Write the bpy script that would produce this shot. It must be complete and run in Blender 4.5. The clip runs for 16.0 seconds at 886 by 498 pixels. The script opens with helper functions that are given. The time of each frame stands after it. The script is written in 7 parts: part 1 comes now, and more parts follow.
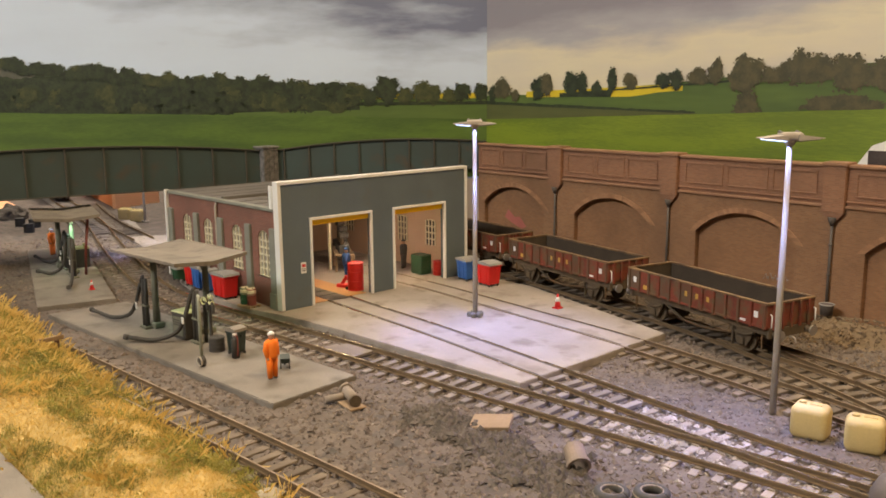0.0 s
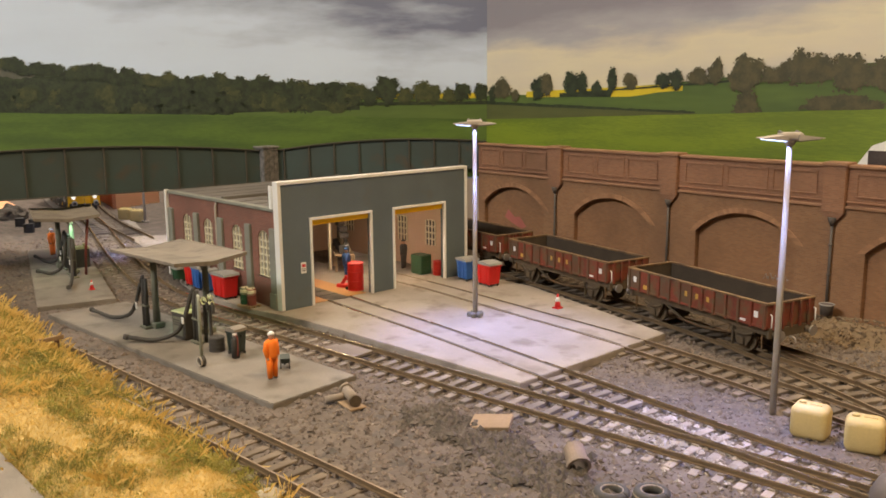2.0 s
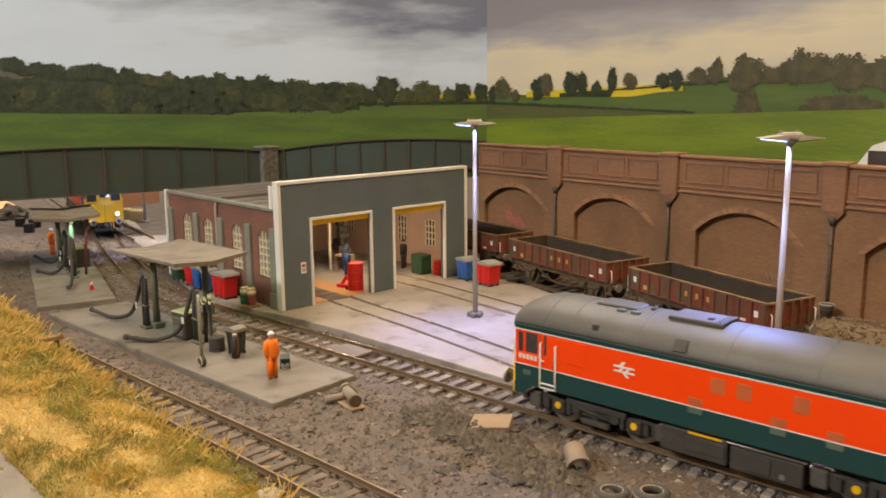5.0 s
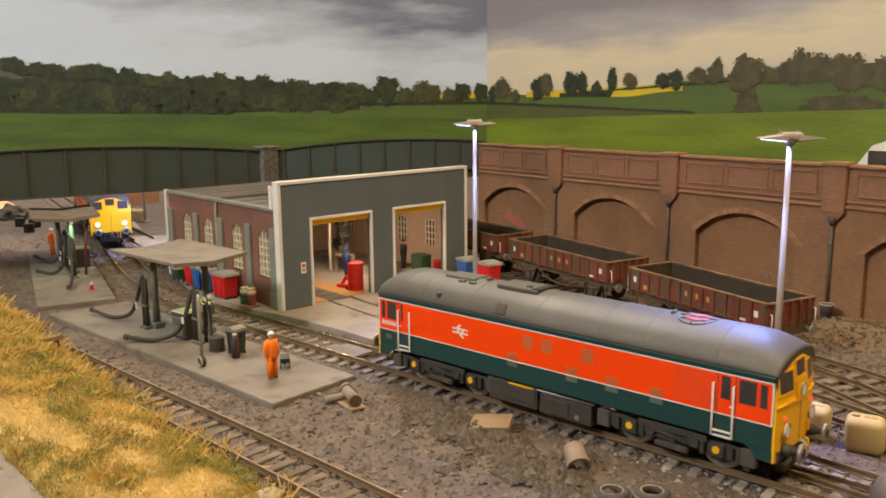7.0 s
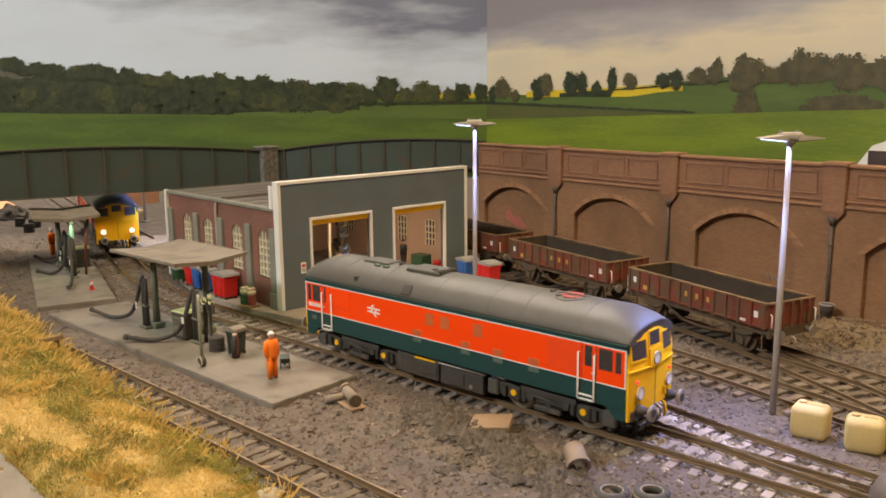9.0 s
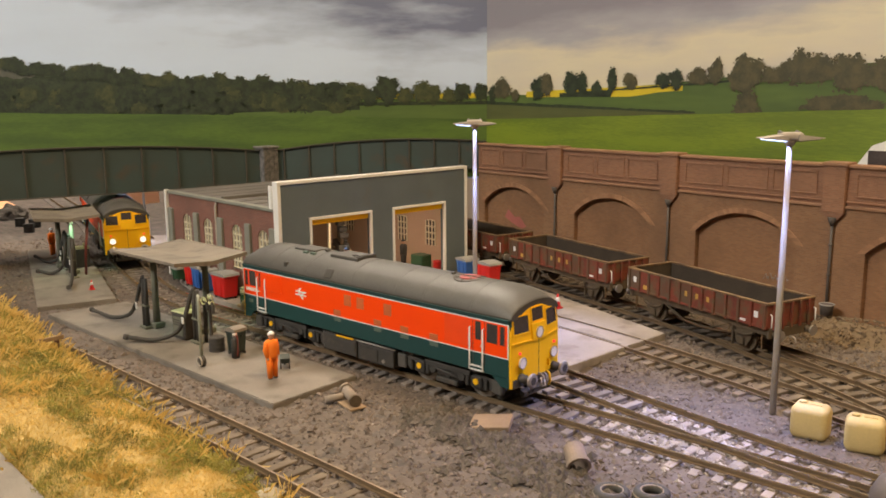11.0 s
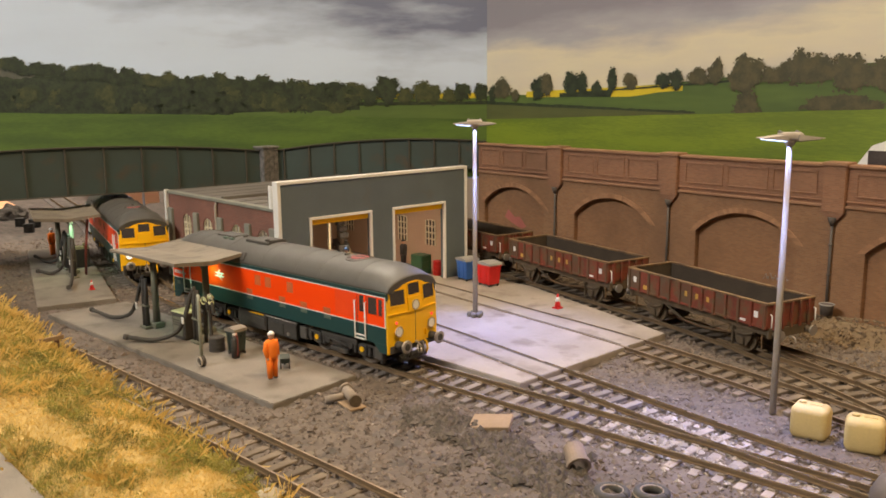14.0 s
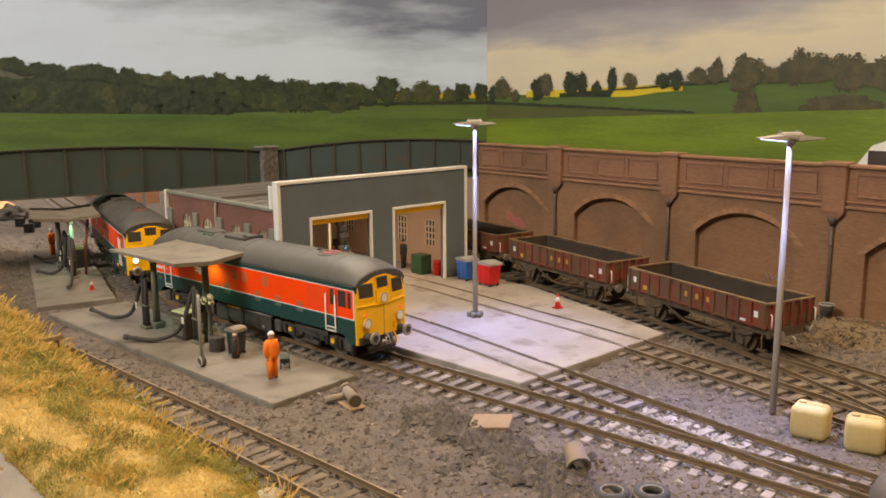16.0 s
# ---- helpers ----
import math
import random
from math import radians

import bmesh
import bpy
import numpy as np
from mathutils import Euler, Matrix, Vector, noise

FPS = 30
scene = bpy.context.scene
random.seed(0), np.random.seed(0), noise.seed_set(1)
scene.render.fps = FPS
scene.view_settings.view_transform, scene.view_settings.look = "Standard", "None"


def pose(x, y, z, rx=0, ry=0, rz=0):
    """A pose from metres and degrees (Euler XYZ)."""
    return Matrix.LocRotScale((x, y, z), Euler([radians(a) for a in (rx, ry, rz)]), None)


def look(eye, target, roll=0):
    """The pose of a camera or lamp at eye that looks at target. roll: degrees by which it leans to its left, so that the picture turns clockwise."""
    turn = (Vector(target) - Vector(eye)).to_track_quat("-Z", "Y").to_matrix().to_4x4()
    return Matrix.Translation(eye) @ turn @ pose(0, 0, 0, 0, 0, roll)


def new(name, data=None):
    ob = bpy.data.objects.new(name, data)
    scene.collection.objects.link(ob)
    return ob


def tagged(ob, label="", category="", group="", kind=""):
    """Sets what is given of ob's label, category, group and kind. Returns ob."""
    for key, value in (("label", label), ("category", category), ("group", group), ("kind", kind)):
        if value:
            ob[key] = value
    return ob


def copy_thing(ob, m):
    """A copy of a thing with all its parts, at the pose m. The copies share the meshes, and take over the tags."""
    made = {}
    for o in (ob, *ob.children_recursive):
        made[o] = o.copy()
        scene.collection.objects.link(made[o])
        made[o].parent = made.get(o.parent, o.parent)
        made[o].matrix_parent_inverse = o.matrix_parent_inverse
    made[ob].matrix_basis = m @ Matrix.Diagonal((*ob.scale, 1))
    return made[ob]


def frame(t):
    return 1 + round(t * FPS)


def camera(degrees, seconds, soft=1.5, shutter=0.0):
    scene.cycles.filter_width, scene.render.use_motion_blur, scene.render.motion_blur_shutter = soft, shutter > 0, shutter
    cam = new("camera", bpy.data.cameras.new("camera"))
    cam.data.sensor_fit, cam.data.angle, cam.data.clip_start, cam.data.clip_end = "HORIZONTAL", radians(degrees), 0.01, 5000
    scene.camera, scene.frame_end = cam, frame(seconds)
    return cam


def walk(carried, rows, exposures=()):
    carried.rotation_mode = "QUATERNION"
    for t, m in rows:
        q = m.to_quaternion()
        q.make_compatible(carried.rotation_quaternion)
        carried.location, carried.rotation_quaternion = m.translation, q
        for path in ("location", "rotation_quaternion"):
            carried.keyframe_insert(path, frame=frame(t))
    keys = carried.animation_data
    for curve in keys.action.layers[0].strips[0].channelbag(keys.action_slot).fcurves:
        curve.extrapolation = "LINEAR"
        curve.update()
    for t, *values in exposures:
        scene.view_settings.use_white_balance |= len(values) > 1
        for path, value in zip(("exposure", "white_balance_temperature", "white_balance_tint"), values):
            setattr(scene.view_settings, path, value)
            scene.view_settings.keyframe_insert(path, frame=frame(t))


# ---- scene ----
# A 1:76 model railway depot. Lengths below are in millimetres and scaled by MM.
MM = 0.001
EYE = (0.4399, -0.2664, 0.1312)


def aim():
    """Still camera: heading 137.8 degrees, 10.47 degrees down."""
    down, head = 0.18269, radians(137.8)
    way = Vector((math.cos(head) * math.cos(down), math.sin(head) * math.cos(down), -math.sin(down)))
    return look(EYE, Vector(EYE) + way, -0.57)


cam = camera(55.336, 16.0, soft=1.7, shutter=0.5)
walk(cam, [(0.0, aim()), (16.0, aim())], exposures=[(0.0, 0.28), (16.0, 0.28)])

# ---- light: a closed room with warm ceiling lamps, and the cool yard lamps (built with their poles) ----
world = bpy.data.worlds.new("room_air")
scene.world = world
world.use_nodes = True
world.node_tree.nodes["Background"].inputs[0].default_value = (1.0, 0.86, 0.68, 1)
world.node_tree.nodes["Background"].inputs[1].default_value = 0.12


def area(name, eye, target, size, power, colour, size_y=None):
    lamp = bpy.data.lights.new(name, "AREA")
    lamp.energy, lamp.color, lamp.size = power, colour, size
    if size_y:
        lamp.shape, lamp.size_y = "RECTANGLE", size_y
    ob = new(name, lamp)
    ob.matrix_world = look(eye, target)
    return ob


area("ceiling_lamp_light", (0.75, 0.0, 1.33), (0.1, 0.05, 0.0), 0.9, 24.0, (1.0, 0.70, 0.37), 0.45)
area("ceiling_lamp_light", (-0.10, -1.55, 1.33), (0.0, 0.0, 0.0), 0.7, 45.0, (1.0, 0.93, 0.84), 0.45)
# Unseen fill lamp, added to brighten the yard behind the left backdrop.
area("ceiling_lamp_light", (-0.62, 0.35, 1.33), (-0.45, 0.05, 0.0), 0.6, 31.0, (1.0, 0.86, 0.70), 0.4)
# ---- materials ----
def mat(name, base, second=None, rough=0.75, metal=0.0, grain=900.0, blot=90.0, amount=0.5, bump=0.15, dirt=None, dirt_amount=0.0, random_value=0.0, emit=0.0, stretch=(1, 1, 1), bump_dist=0.0004):
    """Two-scale varied surface: fine grain and larger blotches between two colours, dirt patches, relief."""
    m = bpy.data.materials.new(name)
    m.use_nodes = True
    nt = m.node_tree
    n, l = nt.nodes, nt.links
    b = n["Principled BSDF"]
    second = second or tuple(c * 0.75 for c in base)
    co = n.new("ShaderNodeTexCoord")
    mp = n.new("ShaderNodeMapping")
    mp.inputs["Scale"].default_value = stretch
    l.new(co.outputs["Object"], mp.inputs[0])
    fine, big = n.new("ShaderNodeTexNoise"), n.new("ShaderNodeTexNoise")
    fine.inputs["Scale"].default_value, big.inputs["Scale"].default_value = grain, blot
    fine.inputs["Detail"].default_value, big.inputs["Detail"].default_value = 4, 3
    for t in (fine, big):
        l.new(mp.outputs[0], t.inputs["Vector"])
    add = n.new("ShaderNodeMath")
    add.operation = "MULTIPLY_ADD"
    l.new(fine.outputs[0], add.inputs[0])
    add.inputs[1].default_value = 0.5
    l.new(big.outputs[0], add.inputs[2])
    ramp = n.new("ShaderNodeMapRange")
    ramp.inputs[1].default_value, ramp.inputs[2].default_value = 0.75 - 0.3, 0.75 + 0.3
    ramp.inputs[3].default_value, ramp.inputs[4].default_value = 0.5 - amount, 0.5 + amount
    l.new(add.outputs[0], ramp.inputs[0])
    mix = n.new("ShaderNodeMix")
    mix.data_type = "RGBA"
    mix.inputs["A"].default_value, mix.inputs["B"].default_value = (*base, 1), (*second, 1)
    l.new(ramp.outputs[0], mix.inputs["Factor"])
    out = mix.outputs["Result"]
    if dirt:
        d = n.new("ShaderNodeTexNoise")
        d.inputs["Scale"].default_value, d.inputs["Detail"].default_value = blot * 2.3, 6
        l.new(mp.outputs[0], d.inputs["Vector"])
        r = n.new("ShaderNodeMapRange")
        r.inputs[1].default_value, r.inputs[2].default_value = 0.62 - 0.3 * dirt_amount, 0.78 - 0.3 * dirt_amount
        l.new(d.outputs[0], r.inputs[0])
        dm = n.new("ShaderNodeMix")
        dm.data_type = "RGBA"
        l.new(r.outputs[0], dm.inputs["Factor"])
        l.new(out, dm.inputs["A"])
        dm.inputs["B"].default_value = (*dirt, 1)
        out = dm.outputs["Result"]
    if random_value:
        info, h = n.new("ShaderNodeObjectInfo"), n.new("ShaderNodeHueSaturation")
        rr = n.new("ShaderNodeMapRange")
        rr.inputs[3].default_value, rr.inputs[4].default_value = 1 - random_value, 1 + random_value
        l.new(info.outputs["Random"], rr.inputs[0])
        l.new(rr.outputs[0], h.inputs["Value"])
        l.new(out, h.inputs["Color"])
        out = h.outputs[0]
    l.new(out, b.inputs["Base Color"])
    b.inputs["Metallic"].default_value = metal
    rv = n.new("ShaderNodeMapRange")
    rv.inputs[3].default_value, rv.inputs[4].default_value = max(rough - 0.1, 0.02), min(rough + 0.12, 1)
    l.new(big.outputs[0], rv.inputs[0])
    l.new(rv.outputs[0], b.inputs["Roughness"])
    if bump:
        bp = n.new("ShaderNodeBump")
        bp.inputs["Strength"].default_value, bp.inputs["Distance"].default_value = bump, bump_dist
        l.new(fine.outputs[0], bp.inputs["Height"])
        l.new(bp.outputs[0], b.inputs["Normal"])
    if emit:
        b.inputs["Emission Color"].default_value = (*base, 1)
        b.inputs["Emission Strength"].default_value = emit
    return m


BALLAST = mat("ballast", (0.145, 0.117, 0.097), (0.08, 0.066, 0.056), 0.95, grain=700, blot=60, bump=0.6, dirt=(0.07, 0.062, 0.055), dirt_amount=0.3)
CONCRETE = mat("concrete", (0.33, 0.295, 0.265), (0.24, 0.213, 0.19), 0.9, grain=1500, blot=25, bump=0.3, amount=0.7, dirt=(0.19, 0.163, 0.14), dirt_amount=0.30, bump_dist=0.0002)
PAD = mat("pad_concrete", (0.225, 0.205, 0.178), (0.150, 0.136, 0.118), 0.9, grain=1500, blot=26, bump=0.3, amount=0.8, dirt=(0.125, 0.112, 0.094), dirt_amount=0.32, bump_dist=0.0002)
RAIL = mat("rail_steel", (0.60, 0.47, 0.30), (0.36, 0.27, 0.17), 0.24, 0.85, bump=0.05)
RAIL_SIDE = mat("rail_rust", (0.165, 0.108, 0.054), (0.095, 0.066, 0.038), 0.85, bump=0.1)
SLEEPER = mat("sleeper_grey_brown", (0.225, 0.195, 0.17), (0.14, 0.12, 0.105), 0.9, grain=1500, random_value=0.25)
RAIL_DULL = mat("rail_dull", (0.26, 0.195, 0.125), (0.16, 0.118, 0.078), 0.5, 0.35, bump=0.05)
# Paler sleeper copy: the yard lamp's pool of light put into the colour.
SLEEPER_LAMPLIT = mat("sleeper_lamplit_pale", (0.27, 0.235, 0.205), (0.17, 0.147, 0.128), 0.9, grain=1500, amount=0.8, random_value=0.2)
SLEEPER_DULL = mat("sleeper_brown", (0.165, 0.132, 0.100), (0.105, 0.084, 0.063), 0.9, grain=1500, random_value=0.25)
SHED_GREY = mat("shed_grey_blue", (0.115, 0.148, 0.172), (0.092, 0.120, 0.140), 0.75, blot=30, dirt=(0.11, 0.125, 0.125), dirt_amount=0.05)
WHITE = mat("white_paint", (0.74, 0.76, 0.76), (0.66, 0.67, 0.66), 0.6, blot=60)
CREAM = mat("cream_paint", (0.74, 0.69, 0.52), (0.64, 0.58, 0.42), 0.6)
YELLOW = mat("yellow_warning", (0.90, 0.52, 0.010), (0.82, 0.46, 0.008), 0.45, blot=40, amount=0.3, bump=0.05)
ROOF_GREY = mat("loco_roof_grey", (0.086, 0.084, 0.078), (0.062, 0.060, 0.055), 0.55, blot=30, amount=0.7, dirt=(0.068, 0.065, 0.058), dirt_amount=0.25, bump=0.06)
LOCO_RED = mat("loco_red", (0.95, 0.068, 0.001), (0.90, 0.058, 0.001), 0.42, blot=25, amount=0.3, bump=0.03)
LOCO_TEAL = mat("loco_teal", (0.016, 0.062, 0.062), (0.012, 0.048, 0.050), 0.45, blot=25, amount=0.3, bump=0.03)
BLACK = mat("underframe_black", (0.060, 0.056, 0.050), (0.036, 0.034, 0.031), 0.7, blot=80, dirt=(0.09, 0.075, 0.06), dirt_amount=0.1)
for paint in (LOCO_RED, LOCO_TEAL, YELLOW):
    paint.node_tree.nodes["Principled BSDF"].inputs["Specular IOR Level"].default_value = 0.28
DARK_GLASS = mat("dark_window", (0.035, 0.032, 0.035), (0.075, 0.066, 0.066), 0.10, bump=0)
TARMAC = mat("roof_felt", (0.16, 0.15, 0.14), (0.11, 0.105, 0.10), 0.9, blot=30)
BRIDGE = mat("bridge_dark_green", (0.036, 0.066, 0.066), (0.038, 0.048, 0.044), 0.75, blot=22, dirt=(0.062, 0.052, 0.04), dirt_amount=0.2)
BRIDGE_RUST = mat("bridge_rib", (0.060, 0.060, 0.048), (0.048, 0.042, 0.034), 0.8, blot=60)
GREY_STONE = mat("grey_stone", (0.19, 0.185, 0.18), (0.10, 0.10, 0.098), 0.95, grain=700, blot=300, amount=0.9)
WAGON = mat("wagon_maroon", (0.20, 0.042, 0.020), (0.12, 0.030, 0.016), 0.8, blot=60, amount=0.8, dirt=(0.115, 0.072, 0.036), dirt_amount=0.5)
WAGON_GRIME = mat("wagon_grimy_panel", (0.098, 0.070, 0.042), (0.13, 0.050, 0.026), 0.85, blot=140, amount=0.8)
WAGON_RUST = mat("wagon_rust_inside", (0.058, 0.042, 0.028), (0.034, 0.026, 0.019), 0.9, blot=60)
WAGON_EDGE = mat("wagon_worn_yellow_edge", (0.19, 0.115, 0.05), (0.075, 0.046, 0.028), 0.75, blot=120, amount=0.8)
GALV = mat("galvanised_pole", (0.40, 0.36, 0.30), (0.30, 0.27, 0.225), 0.6, 0.0, blot=60)
ORANGE = mat("orange_overall", (0.85, 0.20, 0.01), (0.75, 0.16, 0.008), 0.8)
ORANGE_BOARD = mat("orange_board", (0.72, 0.25, 0.08), (0.60, 0.20, 0.065), 0.8, blot=12)
RED_PLASTIC = mat("red_plastic", (0.62, 0.022, 0.02), (0.5, 0.018, 0.016), 0.45, blot=80, dirt=(0.25, 0.03, 0.025), dirt_amount=0.05)
BLUE_PLASTIC = mat("blue_plastic", (0.04, 0.14, 0.46), (0.03, 0.11, 0.37), 0.45, blot=80)
GREEN_PLASTIC = mat("green_plastic", (0.03, 0.10, 0.05), (0.02, 0.07, 0.035), 0.5, blot=80)
BIN_BLACK = mat("bin_blackish_green", (0.022, 0.036, 0.030), (0.035, 0.045, 0.036), 0.6, blot=120)
GREY_LID = mat("grey_lid", (0.30, 0.30, 0.29), (0.24, 0.24, 0.23), 0.55)
RUBBER = mat("black_rubber", (0.035, 0.034, 0.031), (0.055, 0.052, 0.046), 0.75, blot=150)
CANOPY = mat("canopy_grey", (0.225, 0.20, 0.165), (0.165, 0.147, 0.122), 0.85, blot=40, dirt=(0.12, 0.108, 0.09), dirt_amount=0.2)
POST_GREEN = mat("post_weathered_green", (0.17, 0.175, 0.13), (0.105, 0.11, 0.083), 0.8, blot=120)
PALE_PLASTIC = mat("pale_yellow_plastic", (0.54, 0.42, 0.18), (0.42, 0.325, 0.14), 0.6, blot=60, dirt=(0.5, 0.42, 0.28), dirt_amount=0.05)
EARTH = mat("dark_earth", (0.10, 0.083, 0.066), (0.055, 0.047, 0.038), 0.98, grain=700, blot=120, bump=0.8)
GRASS_SOIL = mat("dry_grass_mat", (0.48, 0.345, 0.12), (0.30, 0.22, 0.075), 0.95, grain=900, blot=50, bump=0.6)
GRASS_STRAW = mat("straw_fibre", (0.76, 0.54, 0.18), (0.50, 0.355, 0.10), 0.85, blot=45, amount=0.8)
GRASS_OLIVE = mat("olive_foliage", (0.33, 0.295, 0.055), (0.145, 0.14, 0.03), 0.9, blot=70, amount=0.8)
ROOM_PAINT = mat("room_paint", (0.42, 0.37, 0.31), (0.38, 0.335, 0.28), 0.9, grain=60, blot=2)
ROOM_FLOOR = mat("room_floor", (0.25, 0.20, 0.15), (0.18, 0.14, 0.10), 0.8, grain=40, blot=2)
LED = mat("lamp_led", (0.50, 0.62, 1.0), (0.50, 0.62, 1.0), 0.5, bump=0, emit=2.6)
HEADLIGHT = mat("lit_headlight", (1.0, 0.93, 0.8), (1.0, 0.93, 0.8), 0.4, bump=0, emit=0.8)
TAIL_LIGHT = mat("lit_tail_lamp", (1.0, 0.05, 0.04), (1.0, 0.05, 0.04), 0.4, bump=0, emit=0.8)


# ---- mesh helpers (millimetres) ----
def thing(name, m, label="", category="", group="", kind=""):
    e = new(name)
    e.empty_display_size = 0.01
    e.matrix_world = m
    return tagged(e, label, category, group, kind)


def at(x, y, z=0.0, rz=0.0, rx=0.0, ry=0.0):
    return pose(x * MM, y * MM, z * MM, rx, ry, rz)


def mesh_of(name, bm, materials, smooth=False):
    me = bpy.data.meshes.new(name)
    for v in bm.verts:
        v.co *= MM
    bm.to_mesh(me)
    bm.free()
    for m in materials if isinstance(materials, (list, tuple)) else [materials]:
        me.materials.append(m)
    if smooth:
        me.shade_smooth()
    return me


def part(name, bm, materials, parent=None, label="", smooth=False, m=None):
    ob = new(name, mesh_of(name, bm, materials, smooth))
    if parent:
        ob.parent = parent
    if m:
        ob.matrix_basis = m
    return tagged(ob, label)


def piece(name, me, parent, m):
    ob = new(name, me)
    ob.parent = parent
    ob.matrix_basis = m
    return ob


def box(x0, x1, y0, y1, z0, z1, bevel=0.0, bm=None, mi=0, seg=1):
    bm = bm or bmesh.new()
    new_bm = bmesh.new()
    bmesh.ops.create_cube(new_bm, size=1)
    for v in new_bm.verts:
        v.co = Vector(((x0 + x1) / 2 + v.co.x * (x1 - x0), (y0 + y1) / 2 + v.co.y * (y1 - y0), (z0 + z1) / 2 + v.co.z * (z1 - z0)))
    if bevel:
        bmesh.ops.bevel(new_bm, geom=new_bm.edges[:], offset=bevel, segments=seg, affect="EDGES", profile=0.5)
    return join(bm, new_bm, mi)


def join(bm, other, mi=0):
    table = {v: bm.verts.new(v.co) for v in other.verts}
    for f in other.faces:
        try:
            g = bm.faces.new([table[v] for v in f.verts])
            g.material_index, g.smooth = mi, f.smooth
        except ValueError:
            pass
    other.free()
    return bm


def moved(bm, m):
    bmesh.ops.transform(bm, matrix=m, verts=bm.verts)
    return bm


def tube(points, radius, seg=8, bm=None, mi=0, cap=True):
    """A round bar along points; radius a number or one for each point."""
    bm = bm or bmesh.new()
    pts = [Vector(p) for p in points]
    rad = radius if isinstance(radius, (list, tuple)) else [radius] * len(pts)
    rings = []
    for i, p in enumerate(pts):
        d = (pts[min(i + 1, len(pts) - 1)] - pts[max(i - 1, 0)]).normalized()
        a = Vector((0, 0, 1)) if abs(d.z) < 0.9 else Vector((1, 0, 0))
        u = d.cross(a).normalized()
        w = u.cross(d)
        rings.append([bm.verts.new(p + (u * math.cos(k * math.tau / seg) + w * math.sin(k * math.tau / seg)) * rad[i]) for k in range(seg)])
    for a, b in zip(rings, rings[1:]):
        for k in range(seg):
            f = bm.faces.new((a[k], a[(k + 1) % seg], b[(k + 1) % seg], b[k]))
            f.material_index, f.smooth = mi, True
    if cap:
        for r, flip in ((rings[0], 1), (rings[-1], 0)):
            f = bm.faces.new(r[::-1] if not flip else r)
            f.material_index = mi
    bmesh.ops.recalc_face_normals(bm, faces=bm.faces)
    return bm


def prism(outline, y0, y1, bm=None, mi=0):
    """An outline in (x, z) pushed from y0 to y1."""
    bm = bm or bmesh.new()
    a = [bm.verts.new((x, y0, z)) for x, z in outline]
    b = [bm.verts.new((x, y1, z)) for x, z in outline]
    n = len(a)
    fs = [bm.faces.new(a), bm.faces.new(b[::-1])]
    fs += [bm.faces.new((a[i], b[i], b[(i + 1) % n], a[(i + 1) % n])) for i in range(n)]
    for f in fs:
        f.material_index = mi
    bmesh.ops.recalc_face_normals(bm, faces=fs)
    return bm


def spline(points, step=4.0):
    """Evenly spaced places along a Catmull-Rom curve, with headings: (x, y, angle)."""
    p = [Vector((*q, 0)) for q in points]
    p = [p[0] * 2 - p[1]] + p + [p[-1] * 2 - p[-2]]
    dense = []
    for i in range(1, len(p) - 2):
        n = max(2, int((p[i + 1] - p[i]).length / 0.5))
        for k in range(n):
            t = k / n
            dense.append(0.5 * ((2 * p[i]) + (p[i + 1] - p[i - 1]) * t + (2 * p[i - 1] - 5 * p[i] + 4 * p[i + 1] - p[i + 2]) * t * t + (3 * p[i] - p[i - 1] - 3 * p[i + 1] + p[i + 2]) * t ** 3))
    dense.append(p[-2])
    out, gone, due = [], 0.0, 0.0
    for a, b in zip(dense, dense[1:]):
        gone += (b - a).length
        if gone >= due:
            out.append((b.x, b.y, math.atan2(b.y - a.y, b.x - a.x)))
            due += step
    return out
# ---- room ----
def room():
    for name, b in (("room_wall_north", (-2200, 2400, 1800, 1900, -1000, 1400)), ("room_wall_south", (-2200, 2400, -2300, -2200, -1000, 1400)),
                    ("room_wall_east", (2400, 2500, -2300, 1900, -1000, 1400)), ("room_wall_west", (-2300, -2200, -2300, 1900, -1000, 1400))):
        tagged(part(name, box(*b), ROOM_PAINT), "plain cream painted room wall", "wall", kind="structure")
    tagged(part("ceiling", box(-2300, 2500, -2300, 1900, 1400, 1500), ROOM_PAINT), "plain cream painted ceiling", "ceiling", kind="structure")
    tagged(part("floor", box(-2300, 2500, -2300, 1900, -1100, -1000), ROOM_FLOOR), "dull brown room floor", "floor", kind="structure")

    # The third panel is invented to go with the far yard's fill lamp.
    for x, y, w, d in ((750, 0, 900, 450), (-100, -1550, 700, 450), (-620, 350, 600, 400)):
        c = thing("ceiling_light", at(x, y, 1345), "flat white ceiling light panel", "ceiling light", "ceiling lights")
        part("frame", box(-w / 2 - 20, w / 2 + 20, -d / 2 - 20, d / 2 + 20, 12, 55, 3), WHITE, c)
        part("diffuser", box(-w / 2, w / 2, -d / 2, d / 2, 4, 12), CREAM, c, "pale diffuser")


room()

# ---- ground ----
MAIN = [(-960, 150), (-700, 99), (-600, 82), (-520, 67.5), (-445, 51), (-330, 20), (-256, 1), (-190, -14.5), (-144, -23.5), (-105, -29), (-65, -31), (-25, -28.5), (5, -25), (65, -18.9), (175, -8.1), (245, -1.2), (320, 6.2), (400, 14), (560, 30), (900, 64)]
SHED_A = [(-150, 50), (-40, 47), (14, 42.5), (80, 39.5), (130, 35.5), (175, 31), (207, 28.5), (250, 24.3), (285, 21), (320, 18.8), (360, 18.5), (420, 20), (520, 27)]
SHED_B = [(-150, 113), (0, 111), (60, 107.5), (107, 104), (150, 101.5), (190, 97.5), (254, 88.5), (305, 79), (360, 66), (430, 50)]
